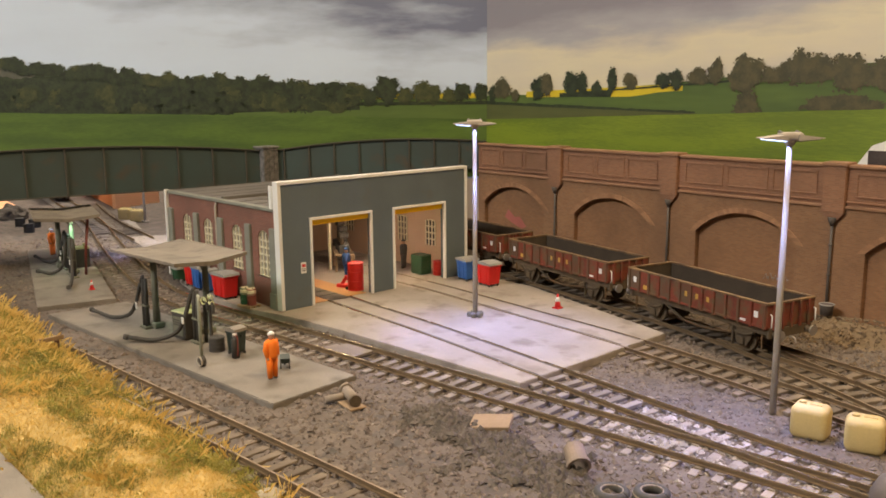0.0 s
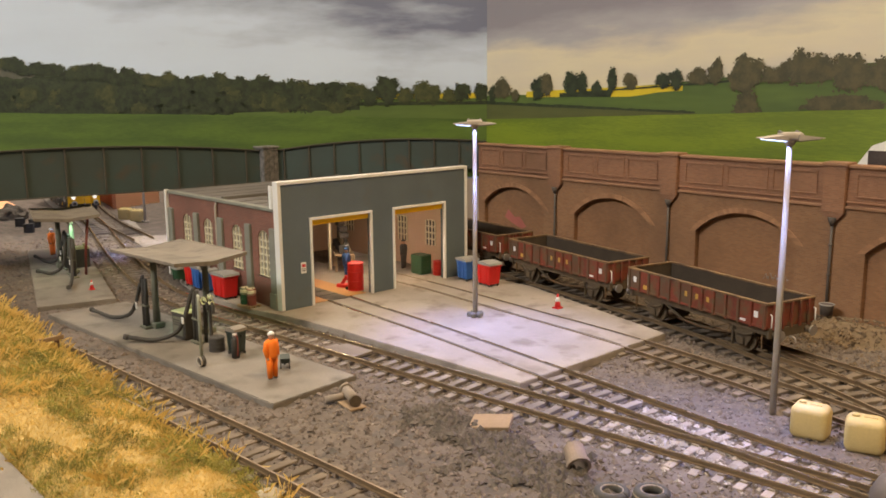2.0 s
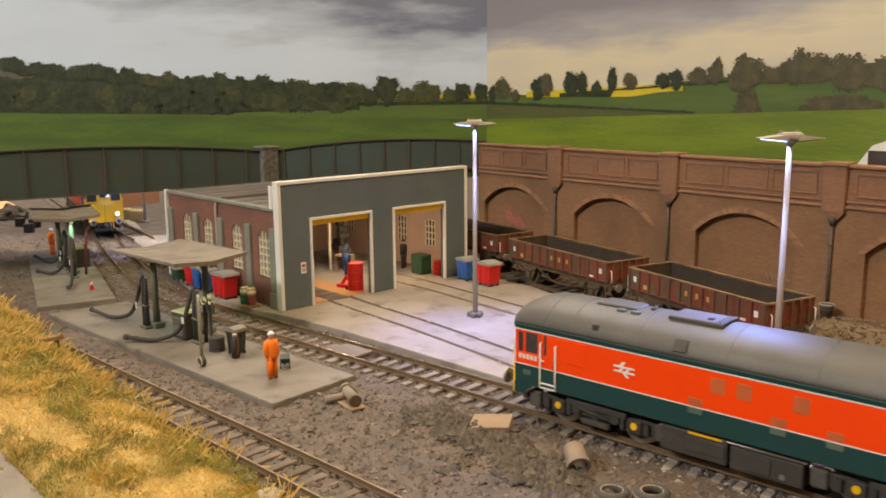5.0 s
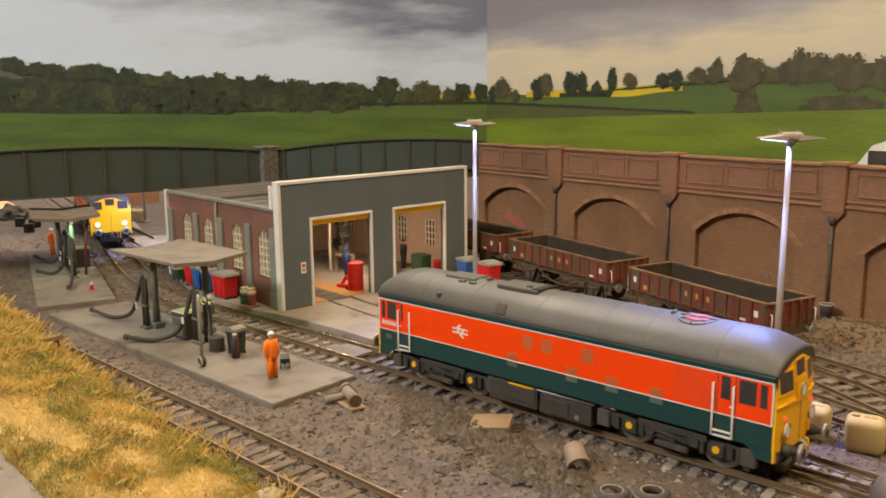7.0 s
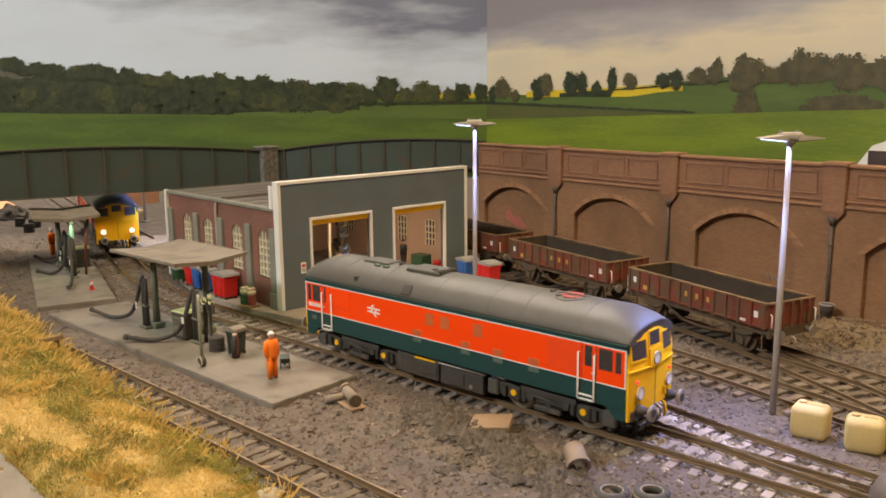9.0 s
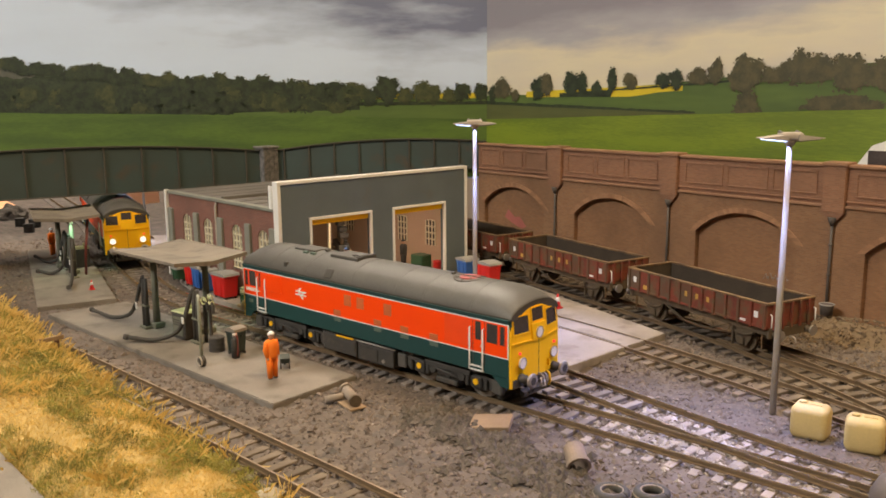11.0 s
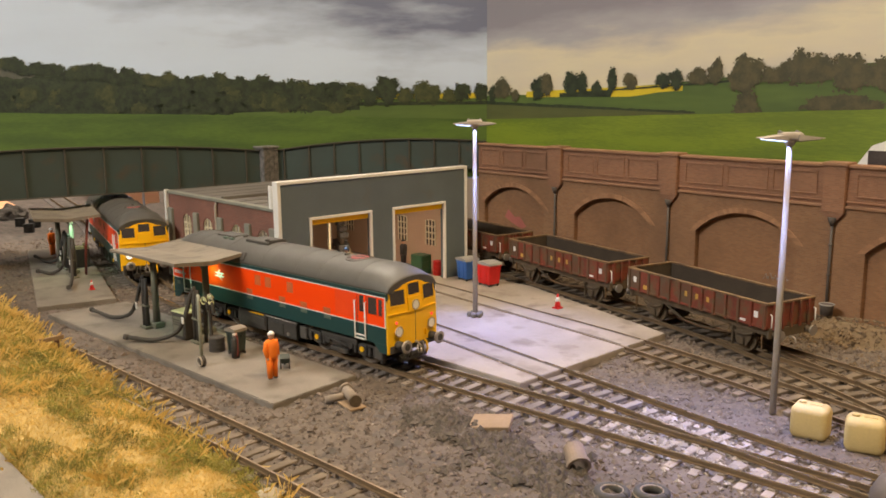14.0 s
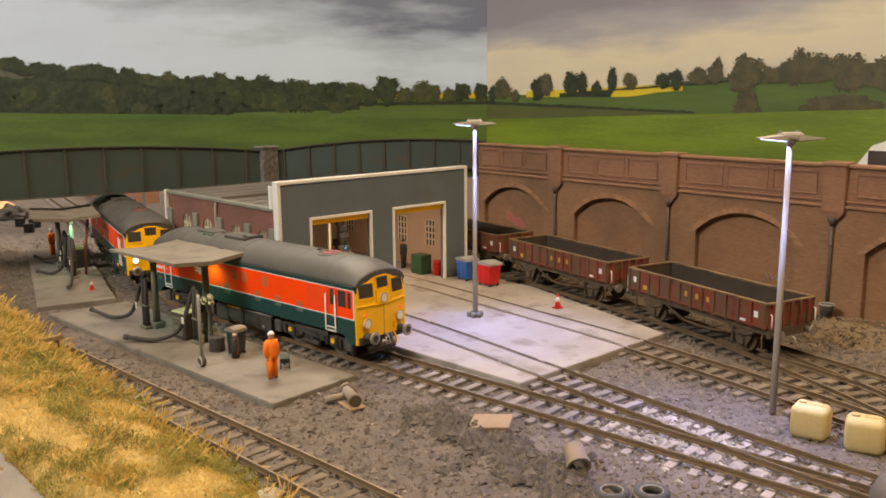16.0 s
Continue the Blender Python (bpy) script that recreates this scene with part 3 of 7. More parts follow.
# ---- retaining wall ----
def wall():
    w = thing("wall_viaduct", at(230, 235.3, 0, -3.5), "brown brick retaining wall with blind arches and parapet", "wall", kind="structure")
    centres = [-274, -169, -58.5, 55.5, 165]
    part("arcade", pierced(-318, 220, -5, 63, 0, 4.2, [(c, 36.0, -5, 37.5, 15.5) for c in centres]), WALL_BRICK, w)
    part("recess", box(-318, 220, 4.2, 12, -5, 63), RECESS_BRICK, w)
    for c in centres:
        outer, inner = arc(c, 40.8, 37.0, 19.4, 37), arc(c, 36.0, 37.5, 15.5, 37)
        for i in range(36):
            (ax, az), (bx, bz), (cx, cz), (dx, dz) = outer[i], outer[i + 1], inner[i + 1], inner[i]
            mx = 0.012
            part("voussoir", prism([(ax + (bx - ax) * mx, az), (bx - (bx - ax) * mx, bz), (cx - (cx - dx) * mx, cz), (dx + (cx - dx) * mx, dz)], -0.7, 0.1), RING_BRICK, w)
    part("string_course", box(-318, 220, -1.6, 6, 62.6, 64.2, 0.3), STONE_COPING, w)
    part("string_course", box(-318, 220, -1.0, 6, 66.0, 67.0, 0.2), PANEL_BRICK, w)
    part("parapet", box(-318, 220, 0.2, 6, 64.2, 86.2), PANEL_BRICK, w)
    part("coping", box(-318, 220, -1.5, 7.5, 86.2, 88.2, 0.4), STONE_COPING, w)
    pilasters = [-333, -224, -116, 0, 111, 220]
    for a, b in zip(pilasters, pilasters[1:]):
        x0, x1 = max(a + 10, -316), b - 10
        n = 3
        step = (x1 - x0) / n
        for k in range(n):
            p0, p1 = x0 + k * step + 1.5, x0 + (k + 1) * step - 1.5
            for q in ((p0, p1, 82.4, 83.6), (p0, p1, 69.5, 70.4), (p0, p0 + 1.0, 70.4, 82.4), (p1 - 1.0, p1, 70.4, 82.4)):
                part("panel_moulding", box(q[0], q[1], -0.7, 0.3, q[2], q[3], 0.15), PANEL_BRICK, w)
    for x in pilasters[1:]:
        p = part("pilaster", box(x - 6.6, x + 6.6, -3.4, 0.3, 60, 87.2, 0.3), PANEL_BRICK, w, "brick parapet pilaster")
        part("pilaster_cap", box(x - 7.6, x + 7.6, -4.4, 7.6, 87.2, 89.4, 0.4), STONE_COPING, p)
        part("corbel", prism([(x - 6.6, 60), (x + 6.6, 60), (x + 4.6, 57.6), (x - 4.6, 57.6)], -2.8, 0.2), PANEL_BRICK, p)
        part("corbel", prism([(x - 4.6, 57.6), (x + 4.6, 57.6), (x + 2.6, 55.4), (x - 2.6, 55.4)], -2.2, 0.2), PANEL_BRICK, p)
        pipe = part("downpipe", tube([(x, -1.9, 55), (x, -1.9, -4.5)], 0.85, 10), CAST_IRON, p, "dark cast-iron downpipe")
        part("hopper", tube([(x, -2.2, 52.0), (x, -2.2, 54.2), (x, -2.2, 57.0)], [0.9, 1.9, 2.7], 10), CAST_IRON, pipe)
        for z in (40, 22, 4):
            part("pipe_collar", tube([(x, -1.9, z), (x, -1.9, z + 1.2)], 1.15, 10), CAST_IRON, pipe)
    # sooty soft-edged marks and a red painted scrawl in the first recess
    part("graffiti", prism([(-288, 26), (-284, 33), (-276, 27), (-270, 28), (-262, 20), (-268, 18), (-280, 22)], 3.9, 4.1), GRAFFITI, w, "faded red painted mark")
    scrawl = bmesh.new()
    for k in range(5):
        tube([(-45 + k * 3.4, 4.0, 12), (-43.5 + k * 3.4, 4.0, 15.5 + (k % 2)), (-42.5 + k * 3.4, 4.0, 12.5), (-41.6 + k * 3.4, 4.0, 14)], 0.22, 5, scrawl)
    part("graffiti", scrawl, GREY_LID, w, "pale painted scrawl")
    tagged(part("road_upper", box(-250, 230, 12.5, 70, 58, 63), TARMAC, m=at(230, 235.3, 0, -3.5)), "grey road behind the parapet", "road", kind="structure")


GRAFFITI = mat("graffiti_red", (0.42, 0.13, 0.11), (0.34, 0.11, 0.09), 0.8)
wall()


# ---- bridge ----
def girder(parent, m, length, bottom, top, pitch, first):
    """Plate girder with a curved top flange, ribs and a bottom flange, along its own x."""
    bm = bmesh.new()
    n = 40
    xs = np.linspace(0, length, n)
    web = prism([(x, bottom(x)) for x in xs] + [(x, top(x)) for x in xs[::-1]], -1.0, 1.0)
    g = part("girder", web, BRIDGE, parent, "dark green riveted girder plate", m=m)
    fl = bmesh.new()
    for a, b in zip(xs, xs[1:]):
        prism([(a, top(a)), (b, top(b)), (b, top(b) + 1.0), (a, top(a) + 1.0)], -2.6, 2.6, fl)
        prism([(a, bottom(a) - 0.9), (b, bottom(b) - 0.9), (b, bottom(b)), (a, bottom(a))], -3.0, 3.0, fl)
    bmesh.ops.remove_doubles(fl, verts=fl.verts, dist=1e-4)
    part("flange", fl, BRIDGE_RUST, g)
    x = first
    while x < length:
        for s in (-1, 1):
            part("rib", box(x - 0.7, x + 0.7, *sorted((s * 0.9, s * 2.4)), bottom(x), top(x), 0.15), BRIDGE_RUST, g)
        x += pitch
    return g


def bridge():
    b = thing("girder_bridge", at(-215, 0, 0), "dark green plate girder road bridge with a stone pillar", "bridge")
    girder(b, at(0, 113, 0, -102.8), 345, lambda x: 54.5, lambda x: 91.2 - 3.6e-4 * (x - 152) ** 2, 28.7, 13.0)
    girder(b, at(4, 128, 0, 48.5), 184, lambda x: 56 + 0.06 * x, lambda x: 91.2 - 6.2e-4 * (x - 118) ** 2, 22.0, 6.0)
    p = part("pillar", box(-7, 7, 112, 127, -5, 85.0, 0.5), GREY_STONE, b, "grey rough stone pillar")
    part("pillar_cap", box(-8.2, 8.2, 110.8, 128.2, 85.0, 87.0, 0.5), GREY_STONE, p)
    rng = random.Random(3)
    for k in range(14):
        for j in range(3):
            part("stone", box(7, 7.0 + rng.uniform(0.3, 0.9), 112.3 + j * 4.9 + (k % 2) * 0.6, 116.4 + j * 4.9 + (k % 2) * 0.6, 57 + k * 2, 58.7 + k * 2, 0.2), GREY_STONE, p)
    part("deck", box(0, 345, -34, -3, 54.6, 56.2), TARMAC, b, m=at(0, 113, 0, -102.8))
    lamp = thing("bridge_lamp", at(-246, 36, 53.4), "small cool lamp under the bridge", "lamp")
    part("body", box(-6, 6, -2.5, 2.5, -0.6, 1.0, 0.3), GALV, lamp)
    part("diffuser", box(-5, 5, -2, 2, -0.9, -0.6), LED, lamp, "cool glowing diffuser")
    led = bpy.data.lights.new("bridge_lamp_light", "SPOT")
    led.energy, led.color, led.spot_size, led.spot_blend, led.shadow_soft_size = 0.38, (0.42, 0.50, 1.0), radians(160), 0.6, 0.004
    new("bridge_lamp_light", led).matrix_world = look((-0.246, 0.036, 0.0515), (-0.34, 0.06, 0.0))


bridge()
# ---- printed backscene ----
def sky_print(name, warm):
    """Printed overcast sky: pale bands over grey, with long dark clouds high up."""
    m = bpy.data.materials.new(name)
    m.use_nodes = True
    nt = m.node_tree
    n, l = nt.nodes, nt.links
    b = n["Principled BSDF"]
    co, mp = n.new("ShaderNodeTexCoord"), n.new("ShaderNodeMapping")
    mp.inputs["Scale"].default_value = (4.0, 1, 17.0)
    mp.inputs["Location"].default_value = (1.3 if warm else 0.2, 0, 0.4)
    mp.inputs["Rotation"].default_value = (0, -0.12 if warm else 0.1, 0)
    l.new(co.outputs["Object"], mp.inputs[0])
    t = n.new("ShaderNodeTexNoise")
    t.inputs["Scale"].default_value, t.inputs["Detail"].default_value, t.inputs["Roughness"].default_value = 1.6, 7, 0.55
    l.new(mp.outputs[0], t.inputs["Vector"])
    sep = n.new("ShaderNodeSeparateXYZ")
    l.new(co.outputs["Object"], sep.inputs[0])
    up = n.new("ShaderNodeMapRange")
    up.inputs[1].default_value, up.inputs[2].default_value = (0.163, 0.196) if warm else (0.165, 0.235)
    l.new(sep.outputs[2], up.inputs[0])
    near = n.new("ShaderNodeMapRange")
    near.inputs[1].default_value, near.inputs[2].default_value = (0.42, 0.0) if warm else (0.30, 0.02)
    l.new(sep.outputs[0], near.inputs[0])
    k = n.new("ShaderNodeMath")
    k.operation = "MULTIPLY_ADD"
    l.new(near.outputs[0], k.inputs[0])
    k.inputs[1].default_value = 0.10 if warm else 0.28
    l.new(t.outputs[0], k.inputs[2])
    k2 = n.new("ShaderNodeMath")
    k2.operation = "MULTIPLY_ADD"
    l.new(up.outputs[0], k2.inputs[0])
    k2.inputs[1].default_value = 0.42
    l.new(k.outputs[0], k2.inputs[2])
    ramp = n.new("ShaderNodeValToRGB")
    e = ramp.color_ramp.elements
    if warm:
        e[0].position, e[0].color = 0.42, (0.54, 0.51, 0.43, 1)
        e[1].position, e[1].color = 0.98, (0.23, 0.225, 0.26, 1)
        e.new(0.60).color = (0.61, 0.57, 0.42, 1)
        e.new(0.78).color = (0.35, 0.35, 0.38, 1)
    else:
        e[0].position, e[0].color = 0.42, (0.50, 0.62, 0.80, 1)
        e[1].position, e[1].color = 1.08, (0.14, 0.165, 0.25, 1)
        e.new(0.70).color = (0.47, 0.58, 0.745, 1)
        e.new(0.88).color = (0.31, 0.375, 0.50, 1)
    l.new(k2.outputs[0], ramp.inputs[0])
    l.new(ramp.outputs[0], b.inputs["Base Color"])
    b.inputs["Roughness"].default_value = 0.45
    return m


FIELD = mat("printed_grass", (0.165, 0.235, 0.016), (0.105, 0.16, 0.012), 0.5, grain=520, blot=26, amount=1.0, bump=0, stretch=(0.35, 1, 3.0))
FIELD_COOL = mat("printed_grass_cool", (0.080, 0.142, 0.021), (0.048, 0.092, 0.015), 0.5, grain=520, blot=26, amount=1.0, bump=0, stretch=(0.35, 1, 3.0))
FIELD_FAR = mat("printed_far_field", (0.085, 0.14, 0.030), (0.055, 0.095, 0.022), 0.5, grain=120, blot=30, bump=0, stretch=(0.3, 1, 2))
FIELD_FAR_B = mat("printed_far_slope", (0.085, 0.10, 0.03), (0.06, 0.075, 0.022), 0.5, grain=120, blot=30, bump=0, stretch=(0.3, 1, 2))
RAPE = mat("printed_rape_field", (0.62, 0.50, 0.02), (0.5, 0.40, 0.02), 0.5, bump=0)
TREE_DARK = mat("printed_tree_dark", (0.012, 0.020, 0.010), (0.032, 0.048, 0.020), 0.5, grain=700, blot=160, amount=0.9, bump=0)
TREE_MID = mat("printed_tree_olive", (0.085, 0.076, 0.034), (0.048, 0.048, 0.024), 0.5, grain=700, blot=160, amount=0.9, bump=0)
TREE_GREEN = mat("printed_tree_green", (0.060, 0.070, 0.024), (0.024, 0.036, 0.014), 0.5, grain=700, blot=160, amount=0.9, bump=0)
TREE_FAR = mat("printed_tree_far", (0.10, 0.105, 0.085), (0.06, 0.065, 0.05), 0.5, grain=500, blot=120, bump=0)


def strip(x0, x1, lower, upper, off, step=1.5):
    """A flat printed shape between two height functions of x, lying off mm before the board."""
    bm = bmesh.new()
    xs = np.arange(x0, x1 + step, step)
    lo = [bm.verts.new((x, off, lower(x))) for x in xs]
    hi = [bm.verts.new((x, off, max(upper(x), lower(x) + 0.01))) for x in xs]
    for i in range(len(xs) - 1):
        bm.faces.new((lo[i], lo[i + 1], hi[i + 1], hi[i]))
    return bm


def leafy(rng, x, base, w, h, off, trunk=True, bm=None):
    """A printed tree: a stem and many small ragged leaf clumps in an uneven crown."""
    bm = bm or bmesh.new()
    if trunk:
        vs = [bm.verts.new(p) for p in ((x - w * 0.04, off, base), (x + w * 0.04, off, base), (x + w * 0.02, off, base + h * 0.5), (x - w * 0.02, off, base + h * 0.5))]
        bm.faces.new(vs)
    seed = rng.uniform(0, 99)
    core = []
    for i in range(40):
        a = i * math.tau / 40
        e = 0.66 + 0.30 * noise.noise((math.cos(a) * 1.6, math.sin(a) * 1.6, seed)) + 0.16 * noise.noise((math.cos(a) * 6, math.sin(a) * 6, seed))
        core.append(bm.verts.new((x + math.cos(a) * e * 0.54 * w, off, max(base, base + (0.58 + math.sin(a) * e * 0.48) * h))))
    mid = bm.verts.new((x, off, base + 0.58 * h))
    for i in range(40):
        bm.faces.new((mid, core[i], core[(i + 1) % 40]))
    for _ in range(300):
        a, d = rng.uniform(0, math.tau), rng.uniform(0.55, 1.0)
        edge = 0.80 + 0.34 * noise.noise((math.cos(a) * 1.6, math.sin(a) * 1.6, seed)) + 0.14 * noise.noise((math.cos(a) * 5, math.sin(a) * 5, seed))
        cx, cz = x + math.cos(a) * d * edge * 0.54 * w, base + (0.58 + math.sin(a) * d * edge * 0.48) * h
        cz = max(cz, base)
        s = rng.uniform(0.016, 0.044) * max(w, h) * (1.3 - 0.6 * d)
        k = rng.randint(5, 7)
        lift = off + math.copysign(rng.uniform(0.02, 0.11), off)
        a0 = rng.uniform(0, 6)
        bm.faces.new([bm.verts.new((cx + math.cos(a0 + j * math.tau / k) * s * rng.uniform(0.6, 1.2), lift, cz + math.sin(a0 + j * math.tau / k) * s * rng.uniform(0.6, 1.1))) for j in range(k)])
    return bm


def wavy(seed, base, amp, freq):
    return lambda x: base(x) + amp * noise.fractal((x * freq, seed * 7.3, 0), 1.0, 2.0, 4)


def backdrop():
    rng = random.Random(7)
    left = part("backdrop_left", box(0, 640, -3, 0, 56, 480), sky_print("printed_sky_cool", False), m=at(-90.1, 268, 0, math.degrees(math.atan2(-375, -355))))
    tagged(left, "printed countryside backscene with grey cloudy sky", "backdrop", kind="structure")
    right = part("backdrop_right", box(0, 560, 0, 3, 62, 480), sky_print("printed_sky_warm", True), m=at(-90.1, 268, 0, 2.0))
    tagged(right, "printed countryside backscene with warm cloudy sky", "backdrop", kind="structure")
    # the panel fronts: the left board faces its +y side, the right board its -y side
    for board, off, far in ((left, 1, False), (right, -1, True)):
        def o(k):
            return off * k * 0.12
        if not far:
            ridge = wavy(1, lambda x: 134 + 0.06 * x, 2.0, 0.02)
            part("far_hill", strip(120, 640, lambda x: 100, lambda x: ridge(x) - 5.5 + 0.008 * x, o(1)), TREE_FAR, board)
            part("far_field", strip(0, 300, lambda x: 100, wavy(2, lambda x: 127.5 + 0.01 * x, 0.4, 0.02), o(2)), FIELD_FAR, board)
            part("rape_field", strip(2, 120, lambda x: 126.5, wavy(3, lambda x: 131.0, 0.4, 0.03), o(3)), RAPE, board)
            part("wood", strip(112, 640, lambda x: 104, wavy(4, lambda x: 124.5 + 0.100 * max(0, min(x, 340) - 95), 3.2, 0.06), o(4)), TREE_DARK, board)
            part("hedge", strip(0, 330, lambda x: 121.0, wavy(5, lambda x: 123.5, 1.1, 0.12), o(4)), TREE_DARK, board)
            part("far_field", strip(0, 240, lambda x: 100, wavy(6, lambda x: 118.5 - 0.012 * x, 0.3, 0.02), o(5)), FIELD_FAR, board)
            spots = [(5, 122, 13, 17), (22, 121, 16, 19), (33, 122, 12, 13), (47, 120, 14, 18), (57, 121, 20, 19), (72, 121, 15, 15), (89, 119, 26, 26), (103, 119, 15, 17), (124, 120, 15, 15)]
            spots += [(rng.uniform(110, 470), rng.uniform(112, 128), rng.uniform(14, 30), rng.uniform(14, 26)) for _ in range(80)]
            spots += [(q, 122 + 0.09 * (q - 95) + rng.uniform(-3, 3), rng.uniform(14, 26), rng.uniform(13, 20)) for q in np.arange(135, 470, 9.0)]
        else:
            part("far_field", strip(0, 560, lambda x: 90, wavy(2, lambda x: 123 + 0.075 * x if x > 80 else 129 - 0.0 * x, 0.5, 0.02), o(1)), FIELD_FAR, board)
            part("rape_field", strip(45, 190, lambda x: 127, wavy(3, lambda x: 131.5 + 0.03 * (x - 45), 0.4, 0.03), o(2)), RAPE, board)
            part("slope", strip(60, 560, lambda x: 90, wavy(8, lambda x: 116 + 14 * min(1, max(0, (x - 60) / 110)) + 0.052 * max(0, x - 170), 0.4, 0.03), o(3)), FIELD_FAR, board)
            part("hedge", strip(0, 200, lambda x: 121 - 0.04 * x, wavy(5, lambda x: 123.5 - 0.035 * x, 0.7, 0.1), o(4)), TREE_DARK, board)
            part("hedge", strip(80, 560, lambda x: 128.8 + 0.053 * (x - 80) if x > 130 else 127, wavy(6, lambda x: 130.0 + 0.053 * (x - 80), 0.9, 0.1), o(4)), TREE_DARK, board)
            part("far_field", strip(0, 230, lambda x: 90, wavy(7, lambda x: 121.0 - 0.030 * x, 0.3, 0.02), o(5)), FIELD_FAR_B, board)
            spots = [(8, 122, 12, 16), (20, 122, 22, 21), (36, 123, 12, 11), (64, 124, 22, 20), (73, 125, 14, 21), (100, 126, 20, 21), (110, 127, 12, 20), (125, 127, 13, 13), (140, 128, 10, 22), (157, 131, 15, 15), (186, 131, 16, 14), (197, 131, 13, 16), (214, 133, 20, 14), (228, 133, 15, 19)]
            spots += [(251, 126, 28, 30), (246, 128, 18, 20), (252, 110, 20, 22), (255, 106, 24, 16), (276, 134, 14, 15), (268, 134, 16, 16), (287, 130, 26, 30), (300, 133, 22, 24), (318, 127, 34, 32), (306, 116, 40, 14), (322, 114, 36, 16), (337, 128, 24, 26), (350, 126, 30, 30), (370, 130, 34, 32), (395, 130, 30, 30), (420, 130, 34, 32)]
        for i, (x, z, w, h) in enumerate(spots):
            x = x * (1 - 0.09 + 0.00016 * x) if far else x
            z, w, h = z - 0.08 * h - (1 if far else 1.6), w * (1.02 if far else 1.12), h * ((1.14 if i < 19 else 1.0) if far else (1.28 if i < 9 else 1.0))
            part("printed_tree", leafy(rng, x, z, w, h, o(6 + (i % 3)), False), (TREE_DARK if rng.random() < 0.75 else TREE_MID) if far and x < 205 else TREE_MID if far else rng.choice((TREE_DARK, TREE_DARK, TREE_GREEN)), board)
        top = wavy(9, (lambda x: 108 + 0.030 * min(x, 150) + 0.018 * max(0, x - 150)) if not far else (lambda x: 108 + 0.033 * x), 0.35, 0.03)
        part("meadow", strip(0, 640 if not far else 560, lambda x: 58, top, o(10)), FIELD if far else FIELD_COOL, board)


backdrop()
# ---- locomotives ----
ROOF_PROFILE = [(17.5, 0.0), (17.2, 1.6), (16.3, 3.9), (14.6, 6.1), (12.0, 8.0), (8.6, 9.6), (4.6, 10.7), (0.0, 11.1)]
GREY_PANEL = mat("pale_grille", (0.58, 0.125, 0.028), (0.42, 0.105, 0.035), 0.7, grain=2500, amount=0.8)
GREY_PANEL_LOW = mat("pale_grille_low", (0.11, 0.15, 0.12), (0.07, 0.105, 0.09), 0.7, grain=2500, amount=0.8)
RED_DULL = mat("loco_red_dull", (0.86, 0.062, 0.0015), (0.78, 0.056, 0.0015), 0.55, bump=0.05)
STEEL = mat("bare_steel", (0.45, 0.43, 0.40), (0.30, 0.28, 0.26), 0.4, 0.7)
FAN_RED = mat("fan_red_brown", (0.36, 0.075, 0.075), (0.26, 0.06, 0.06), 0.6)
SOLEBAR_GREY = mat("dusty_sandbox", (0.10, 0.092, 0.08), (0.06, 0.056, 0.05), 0.85, blot=120)
DISC_WHITE = mat("disc_white", (0.80, 0.79, 0.76), (0.72, 0.71, 0.68), 0.5, amount=0.3)


def roof_section(x):
    """Rise and width factors of the roof at x: it falls away over both cabs."""
    u = max(0.0, (abs(x) - 78) / 15.5)
    return 1 - 0.36 * u ** 2.2, 1 - 0.035 * u ** 2


def loco_roof():
    bm = bmesh.new()
    full = [(-y, z) for y, z in ROOF_PROFILE] + [(y, z) for y, z in ROOF_PROFILE[-2::-1]]
    xs = [-94.6, -93.4, -92, -90, -87, -83, -78] + list(range(-70, 71, 10)) + [78, 83, 87, 90, 92, 93.4, 94.6]
    rings = []
    for x in xs:
        h, w = roof_section(x)
        rings.append([bm.verts.new((x - (0.9 * math.copysign((y / 17.5) ** 2, x) if abs(x) > 90 else 0), y * w, 38.9 + z * h)) for y, z in full])
    n = len(full)
    for a, b in zip(rings, rings[1:]):
        for k in range(n - 1):
            bm.faces.new((a[k], a[k + 1], b[k + 1], b[k])).smooth = True
    for r in (rings[0], rings[-1]):
        bm.faces.new(r)
    for a, b in zip(rings, rings[1:]):
        bm.faces.new((a[0], b[0], b[-1], a[-1]))
    bmesh.ops.recalc_face_normals(bm, faces=bm.faces)
    return bm


def arch_z(y):
    h, w = roof_section(94.0)
    ys = [p[0] * w for p in ROOF_PROFILE][::-1]
    zs = [38.9 + p[1] * h for p in ROOF_PROFILE][::-1]
    return float(np.interp(abs(y), ys, zs))


def face_x(y, z):
    return 95.6 - 1.9 * (y / 17) ** 2 - max(0.0, z - 29.5) * 0.11


